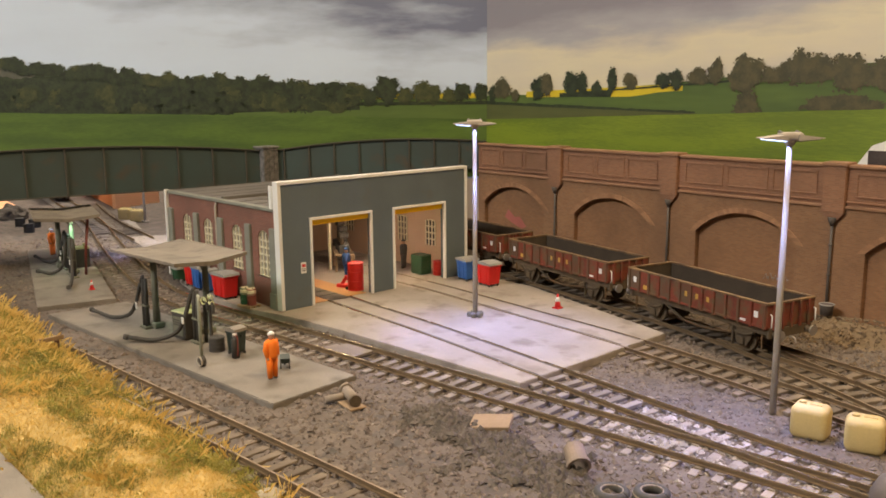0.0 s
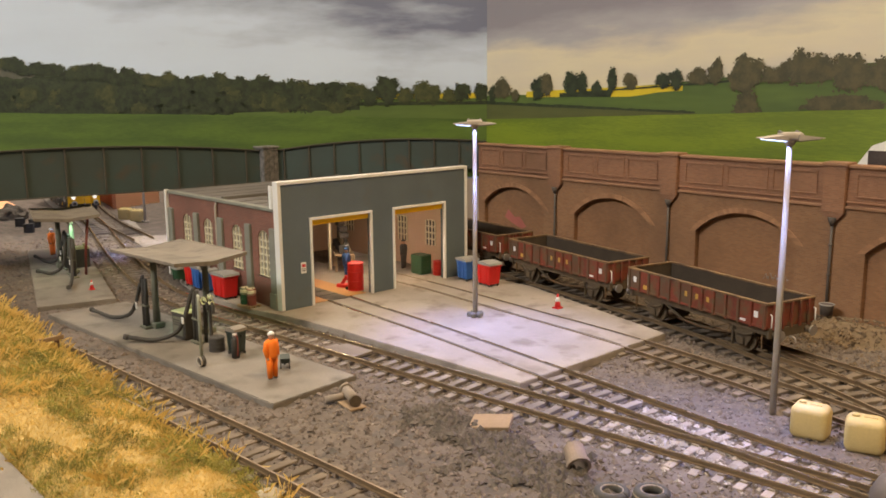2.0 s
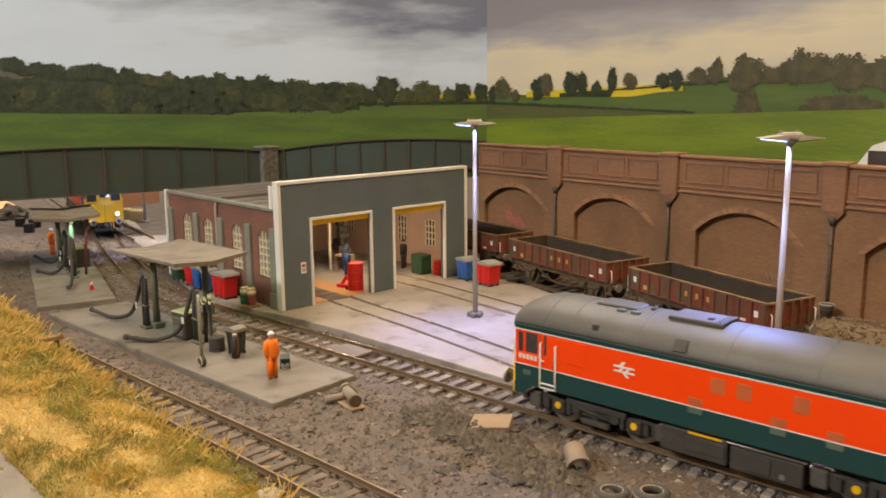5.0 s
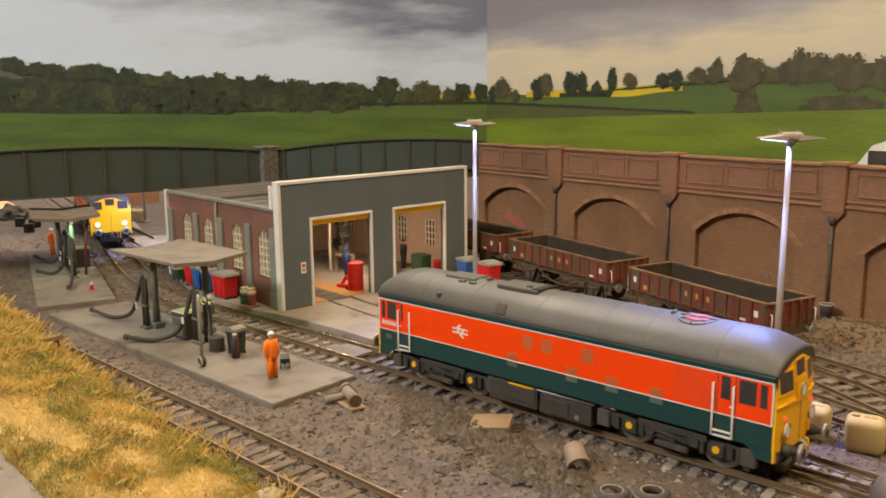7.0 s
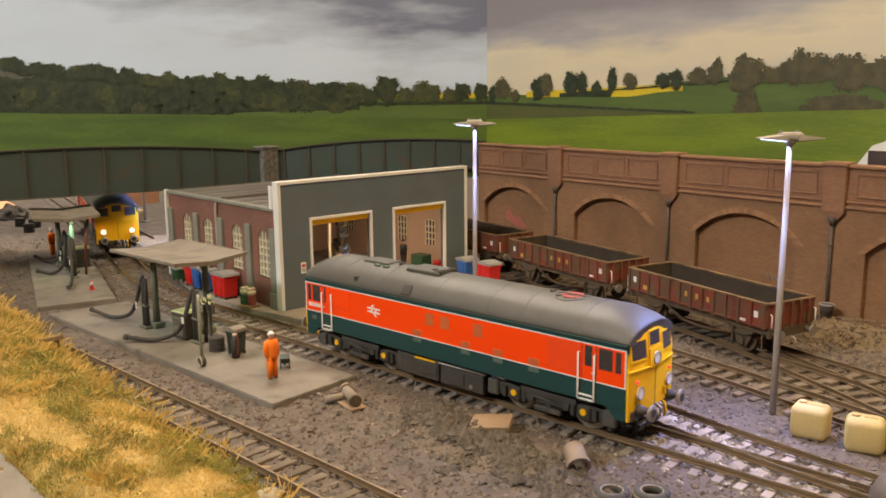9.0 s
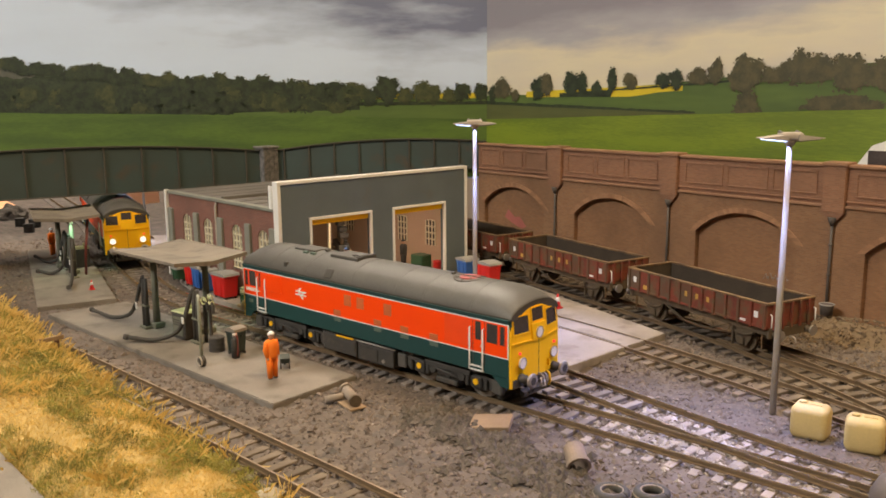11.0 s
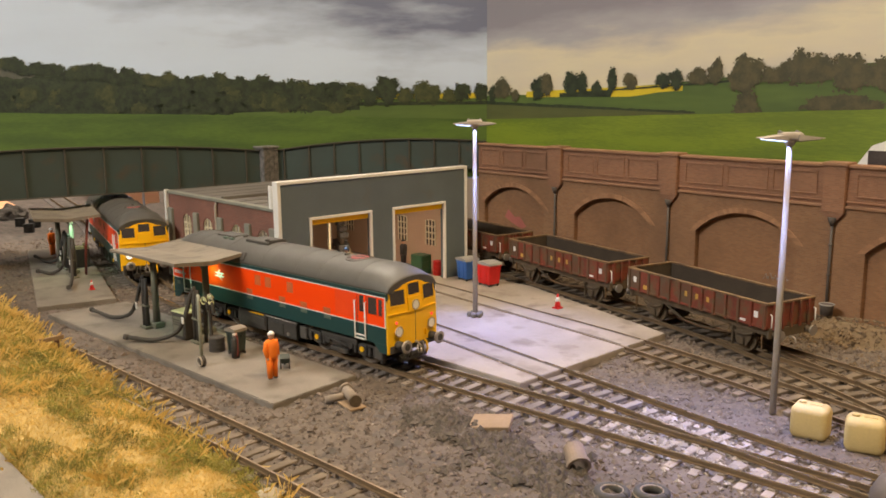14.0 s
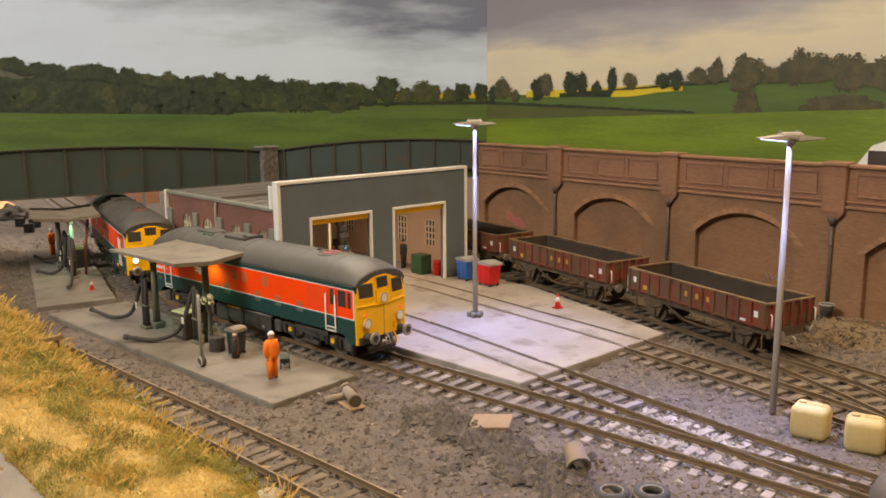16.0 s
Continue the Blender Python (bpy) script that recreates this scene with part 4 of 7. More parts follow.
def face_panel(y0, y1, z0, z1, lift, thick=0.5, arch=False, n=5):
    """A curved panel that lies on the nose, lifted off it; its top may follow the roof."""
    bm = bmesh.new()
    front, back = [], []
    for j in range(5):
        for i in range(n):
            y = y0 + (y1 - y0) * i / (n - 1)
            top = arch_z(y) - 0.2 if arch else z1
            z = z0 + (top - z0) * j / 4
            x = face_x(y, z) + lift
            front.append(bm.verts.new((x, y, z)))
            back.append(bm.verts.new((x - thick, y, z)))
    for j in range(4):
        for i in range(n - 1):
            a, b, c, d = j * n + i, j * n + i + 1, (j + 1) * n + i + 1, (j + 1) * n + i
            bm.faces.new((front[a], front[b], front[c], front[d]))
            bm.faces.new((back[d], back[c], back[b], back[a]))
    loop = [i for i in range(n)] + [j * n + n - 1 for j in range(1, 5)] + [4 * n + i for i in range(n - 2, -1, -1)] + [j * n for j in range(3, 0, -1)]
    for a, b in zip(loop, loop[1:] + loop[:1]):
        bm.faces.new((front[a], back[a], back[b], front[b]))
    bmesh.ops.recalc_face_normals(bm, faces=bm.faces)
    return bm


def disc(x, y, z, r, thick, seg=20, bm=None):
    return tube([(x - thick, y, z), (x, y, z)], r, seg, bm)


def ydisc(x, y0, y1, z, r, seg=20, bm=None, mi=0):
    return tube([(x, y0, z), (x, y1, z)], r, seg, bm, mi)


def flip(bm, s):
    """Turn a part half round for the other end."""
    return moved(bm, Matrix.Rotation(math.pi, 4, "Z")) if s < 0 else bm


def side_box(x0, x1, side, z0, z1, lift, bevel=0.0):
    a, b = sorted((side * (17.35 + lift), side * 16.9))
    return box(x0, x1, a, b, z0, z1, bevel)


def bogie(e, s, wheels):
    b = thing("bogie", at(s * 56, 0, 0))
    b.parent = e
    for side in (-1, 1):
        y0, y1 = sorted((side * 11.6, side * 13.4))
        outline = [(-27, 8.2), (-24.5, 5.2), (-19.5, 4.6), (-17, 3.6), (-13.5, 4.9), (-8, 6.2), (8, 6.2), (13.5, 4.9), (17, 3.6), (19.5, 4.6), (24.5, 5.2), (27, 8.2), (26, 10.4), (20, 11.0), (12, 9.6), (-12, 9.6), (-20, 11.0), (-26, 10.4)]
        part("bogie_frame", prism(outline, y0, y1), BLACK, b)
        for x in (-17, 17):
            part("axlebox", box(x - 2.9, x + 2.9, *sorted((side * 13.2, side * 14.6)), 4.9, 10.2, 0.5), BLACK, b)
            part("axlebox_cover", ydisc(x, *sorted((side * 14.4, side * 15.1)), 8.0, 1.4, 16), YELLOW, b, "yellow painted axlebox cover")
            for k in (-1, 1):
                part("spring", tube([(x + k * 5.2, side * 13.8, 5.2 + 0.35 * i) for i in range(14)], [1.25 if i % 2 else 0.85 for i in range(14)], 8), BLACK, b)
        for k in (-1, 1):
            part("sandbox", box(*sorted((k * 25.6, k * 31.2)), *sorted((side * 11.8, side * 14.8)), 4.6, 11.2, 0.6), SOLEBAR_GREY, b, "dusty grey sandbox")
            part("brake_cylinder", ydisc(k * 8.6, *sorted((side * 12.6, side * 15.0)), 8.4, 1.9, 14), BLACK, b)
        part("equaliser", box(-13.4, 13.4, *sorted((side * 13.2, side * 14.6)), 9.4, 12.0, 0.3), BLACK, b)
        part("spring_plank", box(-6.4, 6.4, *sorted((side * 12.6, side * 15.2)), 3.4, 5.6, 0.4), BLACK, b)
        part("brake_hanger", box(-1.2, 1.2, *sorted((side * 12.8, side * 14.2)), 3.0, 10.5, 0.3), BLACK, b)
        part("damper", tube([(-9, side * 14.4, 9.6), (7, side * 14.4, 7.2)], 0.8, 8), BLACK, b)
        part("sand_pipe", tube([(24, side * 12.4, 9), (25.5, side * 10.4, 4), (24.4, side * 9.2, 1.2)], 0.45, 6), BLACK, b)
        part("guard_iron", box(25.5, 27.5, *sorted((side * 8.2, side * 10.2)), 1.2, 8.5, 0.2), BLACK, b)
    part("bolster", box(-25, 25, -11.2, 11.2, 6.5, 11.5, 0.5), BLACK, b)
    for x in (-17, 17):
        bm = bmesh.new()
        for side in (-1, 1):
            ydisc(0, *sorted((side * 8.0, side * 9.6)), 0, 7.5, 28, bm, 0)
            ydisc(0, *sorted((side * 7.3, side * 8.0)), 0, 8.1, 28, bm, 0)
            ydisc(0, *sorted((side * 9.6, side * 9.75)), 0, 5.6, 24, bm, 1)
            for k in range(6):
                a = k * math.tau / 6
                ydisc(math.cos(a) * 4, *sorted((side * 9.7, side * 9.95)), math.sin(a) * 4, 0.9, 8, bm, 0)
        ydisc(0, -8, 8, 0, 1.5, 10, bm, 1)
        wheels.append(part("wheelset", bm, [STEEL, BLACK], b, "steel wheels on one axle", m=at(x, 0, 7.5)))


def loco(label, discs, lit):
    e = thing("diesel_locomotive", at(0, 0, 0), label, "locomotive", "diesel locomotives")
    wheels = []
    part("body", box(-93.2, 93.2, -17.3, 17.3, 13.8, 39.0, 0.6), LOCO_TEAL, e, "dark teal body side")
    part("roof", loco_roof(), ROOF_GREY, e, "weathered grey roof")
    for side in (-1, 1):
        part("red_band", side_box(-92.6, 92.6, side, 22.9, 36.9, 0.10), LOCO_RED, e, "bright red side band")
        part("lining", side_box(-92.8, 92.8, side, 22.45, 22.9, 0.16), WHITE, e, "thin white line")
        part("lining", side_box(-92.8, 92.8, side, 36.9, 37.35, 0.16), WHITE, e, "thin white line")
        part("gutter", side_box(-93, 93, side, 38.3, 39.2, 0.45, 0.15), LOCO_TEAL, e)
        for s in (-1, 1):
            part("lining", side_box(*sorted((s * 92.3, s * 92.8)), side, 22.9, 36.9, 0.17), WHITE, e, "thin white line")
            for a, b, z0, z1 in ((75.0, 78.3, 28.2, 36.3), (81.2, 87.2, 28.0, 36.3), (88.4, 90.9, 28.0, 36.1)):
                w = part("cab_window", side_box(*sorted((s * a, s * b)), side, z0, z1, 0.14, 0.06), DARK_GLASS, e, "dark glazed cab window")
                part("window_frame", side_box(*sorted((s * (a - 0.35), s * (a))), side, z0 - 0.3, z1 + 0.3, 0.3), RED_DULL, w)
                part("window_frame", side_box(*sorted((s * b, s * (b + 0.35))), side, z0 - 0.3, z1 + 0.3, 0.3), RED_DULL, w)
            for h in (72.4, 79.6):
                part("handrail", tube([(s * h, side * 17.3, 33.4), (s * h, side * 18.3, 33.2), (s * h, side * 18.3, 14.8), (s * h, side * 17.2, 14.6)], 0.36, 6), WHITE, e, "white cab handrail")
            for z in (14.6, 16.4):
                part("cab_step", box(*sorted((s * 72.8, s * 79.2)), *sorted((side * 17.2, side * 18.4)), z, z + 0.4), WHITE, e)
            part("door_latch", box(*sorted((s * 78.2, s * 79.4)), *sorted((side * 17.2, side * 17.9)), 25.6, 26.1), WHITE, e)
            skirt = [(s * 84.0, 14.2), (s * 93.0, 14.2), (s * 93.0, 9.8), (s * 88.6, 10.0)]
            part("cab_skirt", prism(skirt, *sorted((side * 16.2, side * 17.2))), LOCO_TEAL, e)
            part("door_gap", side_box(*sorted((s * 73.6, s * 73.85)), side, 17.5, 37, 0.19), BLACK, e)
            part("door_gap", side_box(*sorted((s * 80.0, s * 80.25)), side, 17.5, 37, 0.19), BLACK, e)
        for x in (-6.3, 2.9, 21.7):
            part("grille", side_box(x - 2.6, x + 2.6, side, 29.2, 34.8, 0.2, 0.12), GREY_PANEL, e, "small pale side grille")
        for x in (-14.2, 14.7, 32.5, 50.9):
            g = part("grille", side_box(x - 2.6, x + 2.6, side, 20.2, 22.2, 0.2, 0.1), GREY_PANEL_LOW, e, "small pale grille across the band edge")
            part("grille", side_box(x - 2.6, x + 2.6, side, 23.1, 26.0, 0.2, 0.1), GREY_PANEL, e, "small pale grille across the band edge")
        part("access_door", side_box(-77.0, -58.8, side, 27.2, 36.3, 0.4, 0.2), LOCO_RED, e, "raised red access door")
        part("access_door", side_box(57.4, 72.6, side, 24.2, 36.6, 0.22, 0.15), RED_DULL, e, "dull red air intake panel")
        # plain emblem of interlocking bars
        em = box(-46.6, -38.0, *sorted((side * 17.4, side * 17.6)), 30.6, 31.3)
        box(-46.6, -38.0, *sorted((side * 17.4, side * 17.6)), 28.8, 29.5, 0, em)
        for k in (-1.2, 1.4):
            q = prism([(-43.4 + k, 29.4), (-42.2 + k, 29.4), (-41.2 + k, 30.7), (-42.4 + k, 30.7)], side * 17.4, side * 17.6)
            join(em, q)
        join(em, prism([(-44.6, 31.2), (-43.2, 31.2), (-41.6, 32.9), (-43.0, 32.9)], side * 17.4, side * 17.6))
        join(em, prism([(-41.4, 27.2), (-40.0, 27.2), (-41.6, 28.9), (-43.0, 28.9)], side * 17.4, side * 17.6))
        part("emblem", em, WHITE, e, "white bar emblem")
        for k in range(5):
            part("number_bar", side_box(-90.6 + k * 1.9, -89.3 + k * 1.9, side, 25.0, 27.0, 0.2), WHITE, e)
        part("data_panel", side_box(-88.5, -85.0, side, 18.4, 20.4, 0.15), GREY_PANEL_LOW, e)
        # tanks and boxes between the bogies
        part("tank", box(-27.5, -2.5, *sorted((side * 9, side * 16.0)), 3.4, 12.6, 0.7, seg=2), BLACK, e, "black underfloor tank")
        part("tank_lid", box(-17.5, -3.2, *sorted((side * 15.6, side * 16.5)), 5.8, 11.0, 0.25), BLACK, e)
        part("tank_strap", box(-16.8, -4.5, *sorted((side * 15.6, side * 16.4)), 12.0, 12.6), YELLOW, e, "faded orange strip")
        part("battery_box", box(-1.6, 23.0, *sorted((side * 9, side * 15.6)), 3.0, 11.4, 0.5, seg=2), BLACK, e, "black underfloor box")
        part("battery_lid", box(0.6, 12.6, *sorted((side * 15.3, side * 16.2)), 4.2, 10.4, 0.25), BLACK, e)
        part("filler", ydisc(16.5, *sorted((side * 15.4, side * 16.1)), 5.4, 1.0, 12), STEEL, e)
        part("pipe_run", tube([(-28, side * 15.2, 12.2), (24, side * 15.2, 12.2)], 0.45, 6), STEEL, e)
        part("cantrail_grille", moved(box(-2.6, 2.6, -0.25, 0.25, -2.4, 2.4, 0.15), pose(0, 0, 0, side * 33)), BLACK, e, "dark roof side louvre", m=at(-21.0, side * 16.3, 43.3))
        part("exhaust_slot", box(-57, -54.6, *sorted((side * 14.2, side * 16.6)), 42.2, 44.8, 0.3), BLACK, e)
    part("roof_hatch", box(-31, -10, -6.5, 6.5, 48.8, 50.7, 0.4), ROOF_GREY, e, "raised roof hatch")
    for k in range(3):
        part("hatch_bar", box(-13.2 + k * 1.4, -12.6 + k * 1.4, -6, 6, 50.7, 51.0), BLACK, e)
    part("exhaust_port", box(-17.6, -15.4, -3.4, -1.0, 50.5, 51.3, 0.2), BLACK, e)
    part("roof_hatch", box(-62, -45, -5.0, 5.0, 49.0, 50.5, 0.4), ROOF_GREY, e, "raised roof hatch")
    for k in (-52, -46):
        part("roof_vent", box(k, k + 3.6, -7.6, -5.6, 48.2, 49.9, 0.3), GREY_PANEL_LOW, e)
    fan = part("fan_rim", tube([(57.5 + 7.0 * math.cos(a), 7.0 * math.sin(a), 49.75 - 0.016 * (7.0 * math.sin(a)) ** 2) for a in np.linspace(0, math.tau, 29)], 0.45, 6), ROOF_GREY, e, "round roof fan rim")
    part("fan_disc", tube([(57.5, 0, 49.0), (57.5, 0, 50.15)], 4.6, 28), FAN_RED, fan, "red-brown fan under a mesh")
    for k in range(4):
        a = k * math.pi / 4
        part("fan_bar", tube([(57.5 - 6.6 * math.cos(a), -6.6 * math.sin(a), 49.3 + 0.9 * abs(math.cos(a))), (57.5, 0, 50.35), (57.5 + 6.6 * math.cos(a), 6.6 * math.sin(a), 49.3 + 0.9 * abs(math.cos(a)))], 0.2, 5), ROOF_GREY, fan)
    for x in (-78, -66, -38, -4, 26, 44, 72):
        h, w = roof_section(x)
        pts = [(x, -y * w, 38.9 + z * h + 0.02) for y, z in ROOF_PROFILE] + [(x, y * w, 38.9 + z * h + 0.02) for y, z in ROOF_PROFILE[-2::-1]]
        part("roof_seam", tube(pts, 0.13, 5, cap=False), ROOF_GREY, e)
    for x in (48, -40):
        part("roof_horn", tube([(x, -1.5, 50.2), (x, 1.5, 50.6)], 0.7, 8), ROOF_GREY, e)
    for s in (-1, 1):
        nose = part("cab_end", flip(face_panel(-17.0, 17.0, 12.6, 0, 0.0, 2.6, True, 11), s), YELLOW, e, "yellow warning cab end")
        for y0, y1, z0, z1 in ((-15.0, -6.4, 32.9, 39.8), (-3.8, 3.8, 36.6, 42.0), (6.4, 15.0, 32.9, 39.8)):
            part("windscreen", flip(face_panel(y0, y1, z0, z1, 0.18, 0.6), s), DARK_GLASS, nose, "dark windscreen")
            part("windscreen_frame", flip(face_panel(y0 - 0.7, y1 + 0.7, z0 - 0.8, z0, 0.26, 0.6), s), YELLOW, nose)
            part("windscreen_frame", flip(face_panel(y0 - 0.7, y1 + 0.7, z1, z1 + 0.5, 0.26, 0.6), s), YELLOW, nose)
            part("windscreen_frame", flip(face_panel(y0 - 0.7, y0, z0, z1, 0.26, 0.6), s), YELLOW, nose)
            part("windscreen_frame", flip(face_panel(y1, y1 + 0.7, z0, z1, 0.26, 0.6), s), YELLOW, nose)
        for y in (-1, 1):
            part("valance", flip(face_panel(*sorted((y * 17.0, y * 15.0)), 9.8, 12.7, 0.0, 2.0), s), YELLOW, nose)
        part("nose_housing", flip(face_panel(-4.8, 4.8, 28.6, 35.6, 0.8, 1.2), s), YELLOW, nose)
        part("nose_seam", flip(face_panel(-0.12, 0.12, 13.6, 28.4, 0.1, 0.4, n=2), s), BLACK, nose)
        part("nose_ledge", flip(face_panel(-16.4, -4.6, 28.6, 29.2, 0.5, 0.8), s), YELLOW, nose)
        part("nose_ledge", flip(face_panel(4.6, 16.4, 28.6, 29.2, 0.5, 0.8), s), YELLOW, nose)
        for y, z in ((-11.2, 20.2), (11.2, 20.2), (-0.3, 31.6)):
            x = face_x(y, z)
            lamp_here = lit and s > 0 and z < 25
            if discs or z < 25:
                part("headcode_disc", flip(disc(x + 1.0, y, z, 2.35, 0.5), s), HEADLIGHT if lamp_here else DISC_WHITE, nose, "lit white headlight" if lamp_here else "white headcode disc")
                part("disc_ring", flip(tube([(x + 1.05, y + 2.35 * math.cos(a), z + 2.35 * math.sin(a)) for a in np.linspace(0, math.tau, 21)], 0.25, 5), s), GALV, nose)
        for y in (-12.2, 12.2):
            part("tail_lamp", flip(disc(face_x(y, 24.4) + 0.7, y, 24.4, 0.6, 0.6, 12), s), TAIL_LIGHT, nose, "small red tail lamp")
            b = part("buffer_shank", flip(tube([(93.5, y * 0.93, 13.6), (97.4, y * 0.93, 13.6), (97.4, y * 0.93, 13.6), (100.2, y * 0.93, 13.6)], [2.1, 1.9, 1.2, 1.2], 14), s), BLACK, nose)
            part("buffer_head", flip(tube([(100.0, y * 0.93, 13.6), (100.6, y * 0.93, 13.6), (101.1, y * 0.93, 13.6), (101.3, y * 0.93, 13.6)], [2.9, 3.3, 3.2, 2.0], 20), s), STEEL, nose, "worn steel buffer head")
            part("buffer_face", flip(disc(101.45, y * 0.93, 13.6, 1.7, 0.4, 16), s), BLACK, b)
        part("buffer_beam", flip(box(92.6, 94.6, -15.8, 15.8, 9.6, 13.4, 0.3), s), BLACK, nose)
        part("coupling_hook", flip(tube([(94, 0, 13), (97, 0, 13), (98.4, 0, 12), (97.6, 0, 10.8)], 0.6, 6), s), STEEL, nose)
        part("coupling_loop", flip(tube([(97.6, -1, 12), (98.4, -1.2, 8), (98.4, 1.2, 8), (97.6, 1, 12)], 0.35, 6), s), STEEL, nose)
        for y, c in ((-4.6, BLACK), (-6.8, BLACK), (4.4, STEEL), (6.8, YELLOW)):
            part("brake_hose", flip(tube([(94.4, y, 12.6), (96.4, y, 11.6), (96.9, y * 1.03, 8.4), (96.0, y * 1.05, 6.2)], 0.5, 6), s), c, nose)
        part("snow_plough", flip(prism([(92.6, 4.6), (94.4, 4.2), (94.8, 6.4), (92.6, 7.4)], -9, 9), s), BLACK, nose)
        part("lamp_iron", flip(box(95.4, 96.6, 6.6, 7.2, 15, 18), s), YELLOW, nose)
        bogie(e, s, wheels)
    return e, wheels


LOCO_A, WHEELS_A = loco("red and teal diesel locomotive with white headcode discs", True, False)
LOCO_B, WHEELS_B = loco("red and teal diesel locomotive with lit headlights", False, True)
# ---- open wagons ----
LETTER_YELLOW = mat("faded_yellow_letter", (0.55, 0.34, 0.06), (0.42, 0.26, 0.05), 0.7)
SOLEBAR = mat("dirty_solebar", (0.125, 0.090, 0.052), (0.07, 0.053, 0.035), 0.85, blot=90)


def along(points, x):
    p = spline(points, 2.0)
    xs = [q[0] for q in p]
    return float(np.interp(x, xs, [q[1] for q in p])), math.degrees(float(np.interp(x, xs, [q[2] for q in p])))


def wagon(label):
    w = thing("open_wagon", at(0, 0, 0), label, "wagon", "open wagons in the siding")
    grime = random.Random(17)
    L, H, B, T = 51.5, 16.4, 16.6, 28.6
    part("floor", box(-L + 0.5, L - 0.5, -H + 0.5, H - 0.5, B - 1.0, B + 0.6), WAGON_RUST, w, "dark rusty wagon floor")
    for s in (-1, 1):
        side = part("side", box(-L, L, *sorted((s * (H - 0.9), s * H)), B, T, 0.1), [WAGON], w, "maroon steel side")
        part("lining", box(-L + 0.6, L - 0.6, *sorted((s * (H - 1.1), s * (H - 0.95))), B + 0.6, T - 0.2), WAGON_RUST, side, "dark inside of the side")
        part("top_rail", box(-L - 0.4, L + 0.4, *sorted((s * (H - 1.3), s * (H + 0.7))), T - 0.3, T + 0.8, 0.2), WAGON_EDGE, side, "worn yellowish top rail")
        part("bottom_rail", box(-L, L, *sorted((s * H, s * (H + 0.6))), B - 0.2, B + 1.0, 0.1), WAGON, side)
        for k in range(13):
            x = -L + 1.2 + k * (2 * L - 2.4) / 12
            part("rib", prism([(x - 0.65, B - 0.6), (x + 0.65, B - 0.6), (x + 0.65, T), (x - 0.65, T)], *sorted((s * (H - 0.1), s * (H + 1.1)))), WAGON if grime.random() < 0.45 else WAGON_GRIME, side)
        for k in range(12):
            x = -L + 1.85 + k * (2 * L - 2.4) / 12
            if grime.random() < 0.42:
                part("grimy_panel", box(x, x + 7.0, *sorted((s * (H - 0.05), s * (H + 0.06))), B + 1.0, T - 0.4), WAGON_GRIME, side, "rubbed and rusty panel")
        for k, x in enumerate((-3.9, 4.2, 12.2)):
            part("letter_bar", box(x - 1.0, x + 0.9, *sorted((s * H, s * (H + 0.14))), 21.6, 24.4), LETTER_YELLOW, side, "faded yellow letter block")
        part("label", box(-L + 4.3, -L + 6.8, *sorted((s * H, s * (H + 0.15))), 21.2, 24.4), WHITE, side, "small white label")
        part("label", box(L - 8.2, L - 5.7, *sorted((s * H, s * (H + 0.15))), 21.0, 24.2), WHITE, side, "small white label")
        part("label", box(-L + 13, -L + 16.5, *sorted((s * H, s * (H + 0.15))), 18.4, 20.8), LETTER_YELLOW, side)
        part("label", box(L - 17, L - 13.4, *sorted((s * H, s * (H + 0.15))), 17.4, 18.8), WHITE, side)
        part("solebar", box(-L + 1, L - 1, *sorted((s * 11.5, s * 13.6)), 12.4, 16.0, 0.2), SOLEBAR, w)
        for x in (-33, 33):
            part("axleguard", prism([(x - 8, 12.6), (x - 3, 3.6), (x + 3, 3.6), (x + 8, 12.6)], *sorted((s * 11.9, s * 12.7))), SOLEBAR, w)
            part("axlebox", box(x - 2, x + 2, *sorted((s * 12.6, s * 14.4)), 4.2, 8.2, 0.4), SOLEBAR, w)
            part("leaf_spring", tube([(x - 7.5, s * 13.4, 11.4), (x - 3, s * 13.4, 9.6), (x + 3, s * 13.4, 9.6), (x + 7.5, s * 13.4, 11.4)], 0.7, 6), SOLEBAR, w)
        part("truss_rod", tube([(-24, s * 12.4, 12.4), (-9, s * 12.4, 6.4), (9, s * 12.4, 6.4), (24, s * 12.4, 12.4)], 0.55, 6), SOLEBAR, w)
        part("brake_lever", tube([(-12, s * 14.2, 7.6), (6, s * 14.4, 6.4), (27, s * 14.4, 8.8)], 0.5, 6), WAGON_EDGE, w)
        part("lever_guard", box(28, 28.8, *sorted((s * 13.6, s * 14.8)), 3, 12.6), SOLEBAR, w)
    for s in (-1, 1):
        end = part("end", box(*sorted((s * (L - 0.9), s * L)), -H + 0.9, H - 0.9, B, T, 0.1), WAGON, w, "maroon steel end")
        part("lining", box(*sorted((s * (L - 1.1), s * (L - 0.95))), -H + 1.2, H - 1.2, B + 0.6, T - 0.2), WAGON_RUST, end)
        part("top_rail", box(*sorted((s * (L - 1.3), s * (L + 0.7))), -H + 1.3, H - 1.3, T - 0.3, T + 0.8, 0.2), WAGON_EDGE, end)
        for y in (-12, -6, 0, 6, 12):
            part("rib", box(*sorted((s * (L - 0.1), s * (L + 1.2))), y - 0.7, y + 0.7, B - 1, T, 0.1), WAGON, end)
        part("headstock", box(*sorted((s * (L - 1.5), s * (L + 0.4))), -15, 15, 11.4, 16.2, 0.2), SOLEBAR, end)
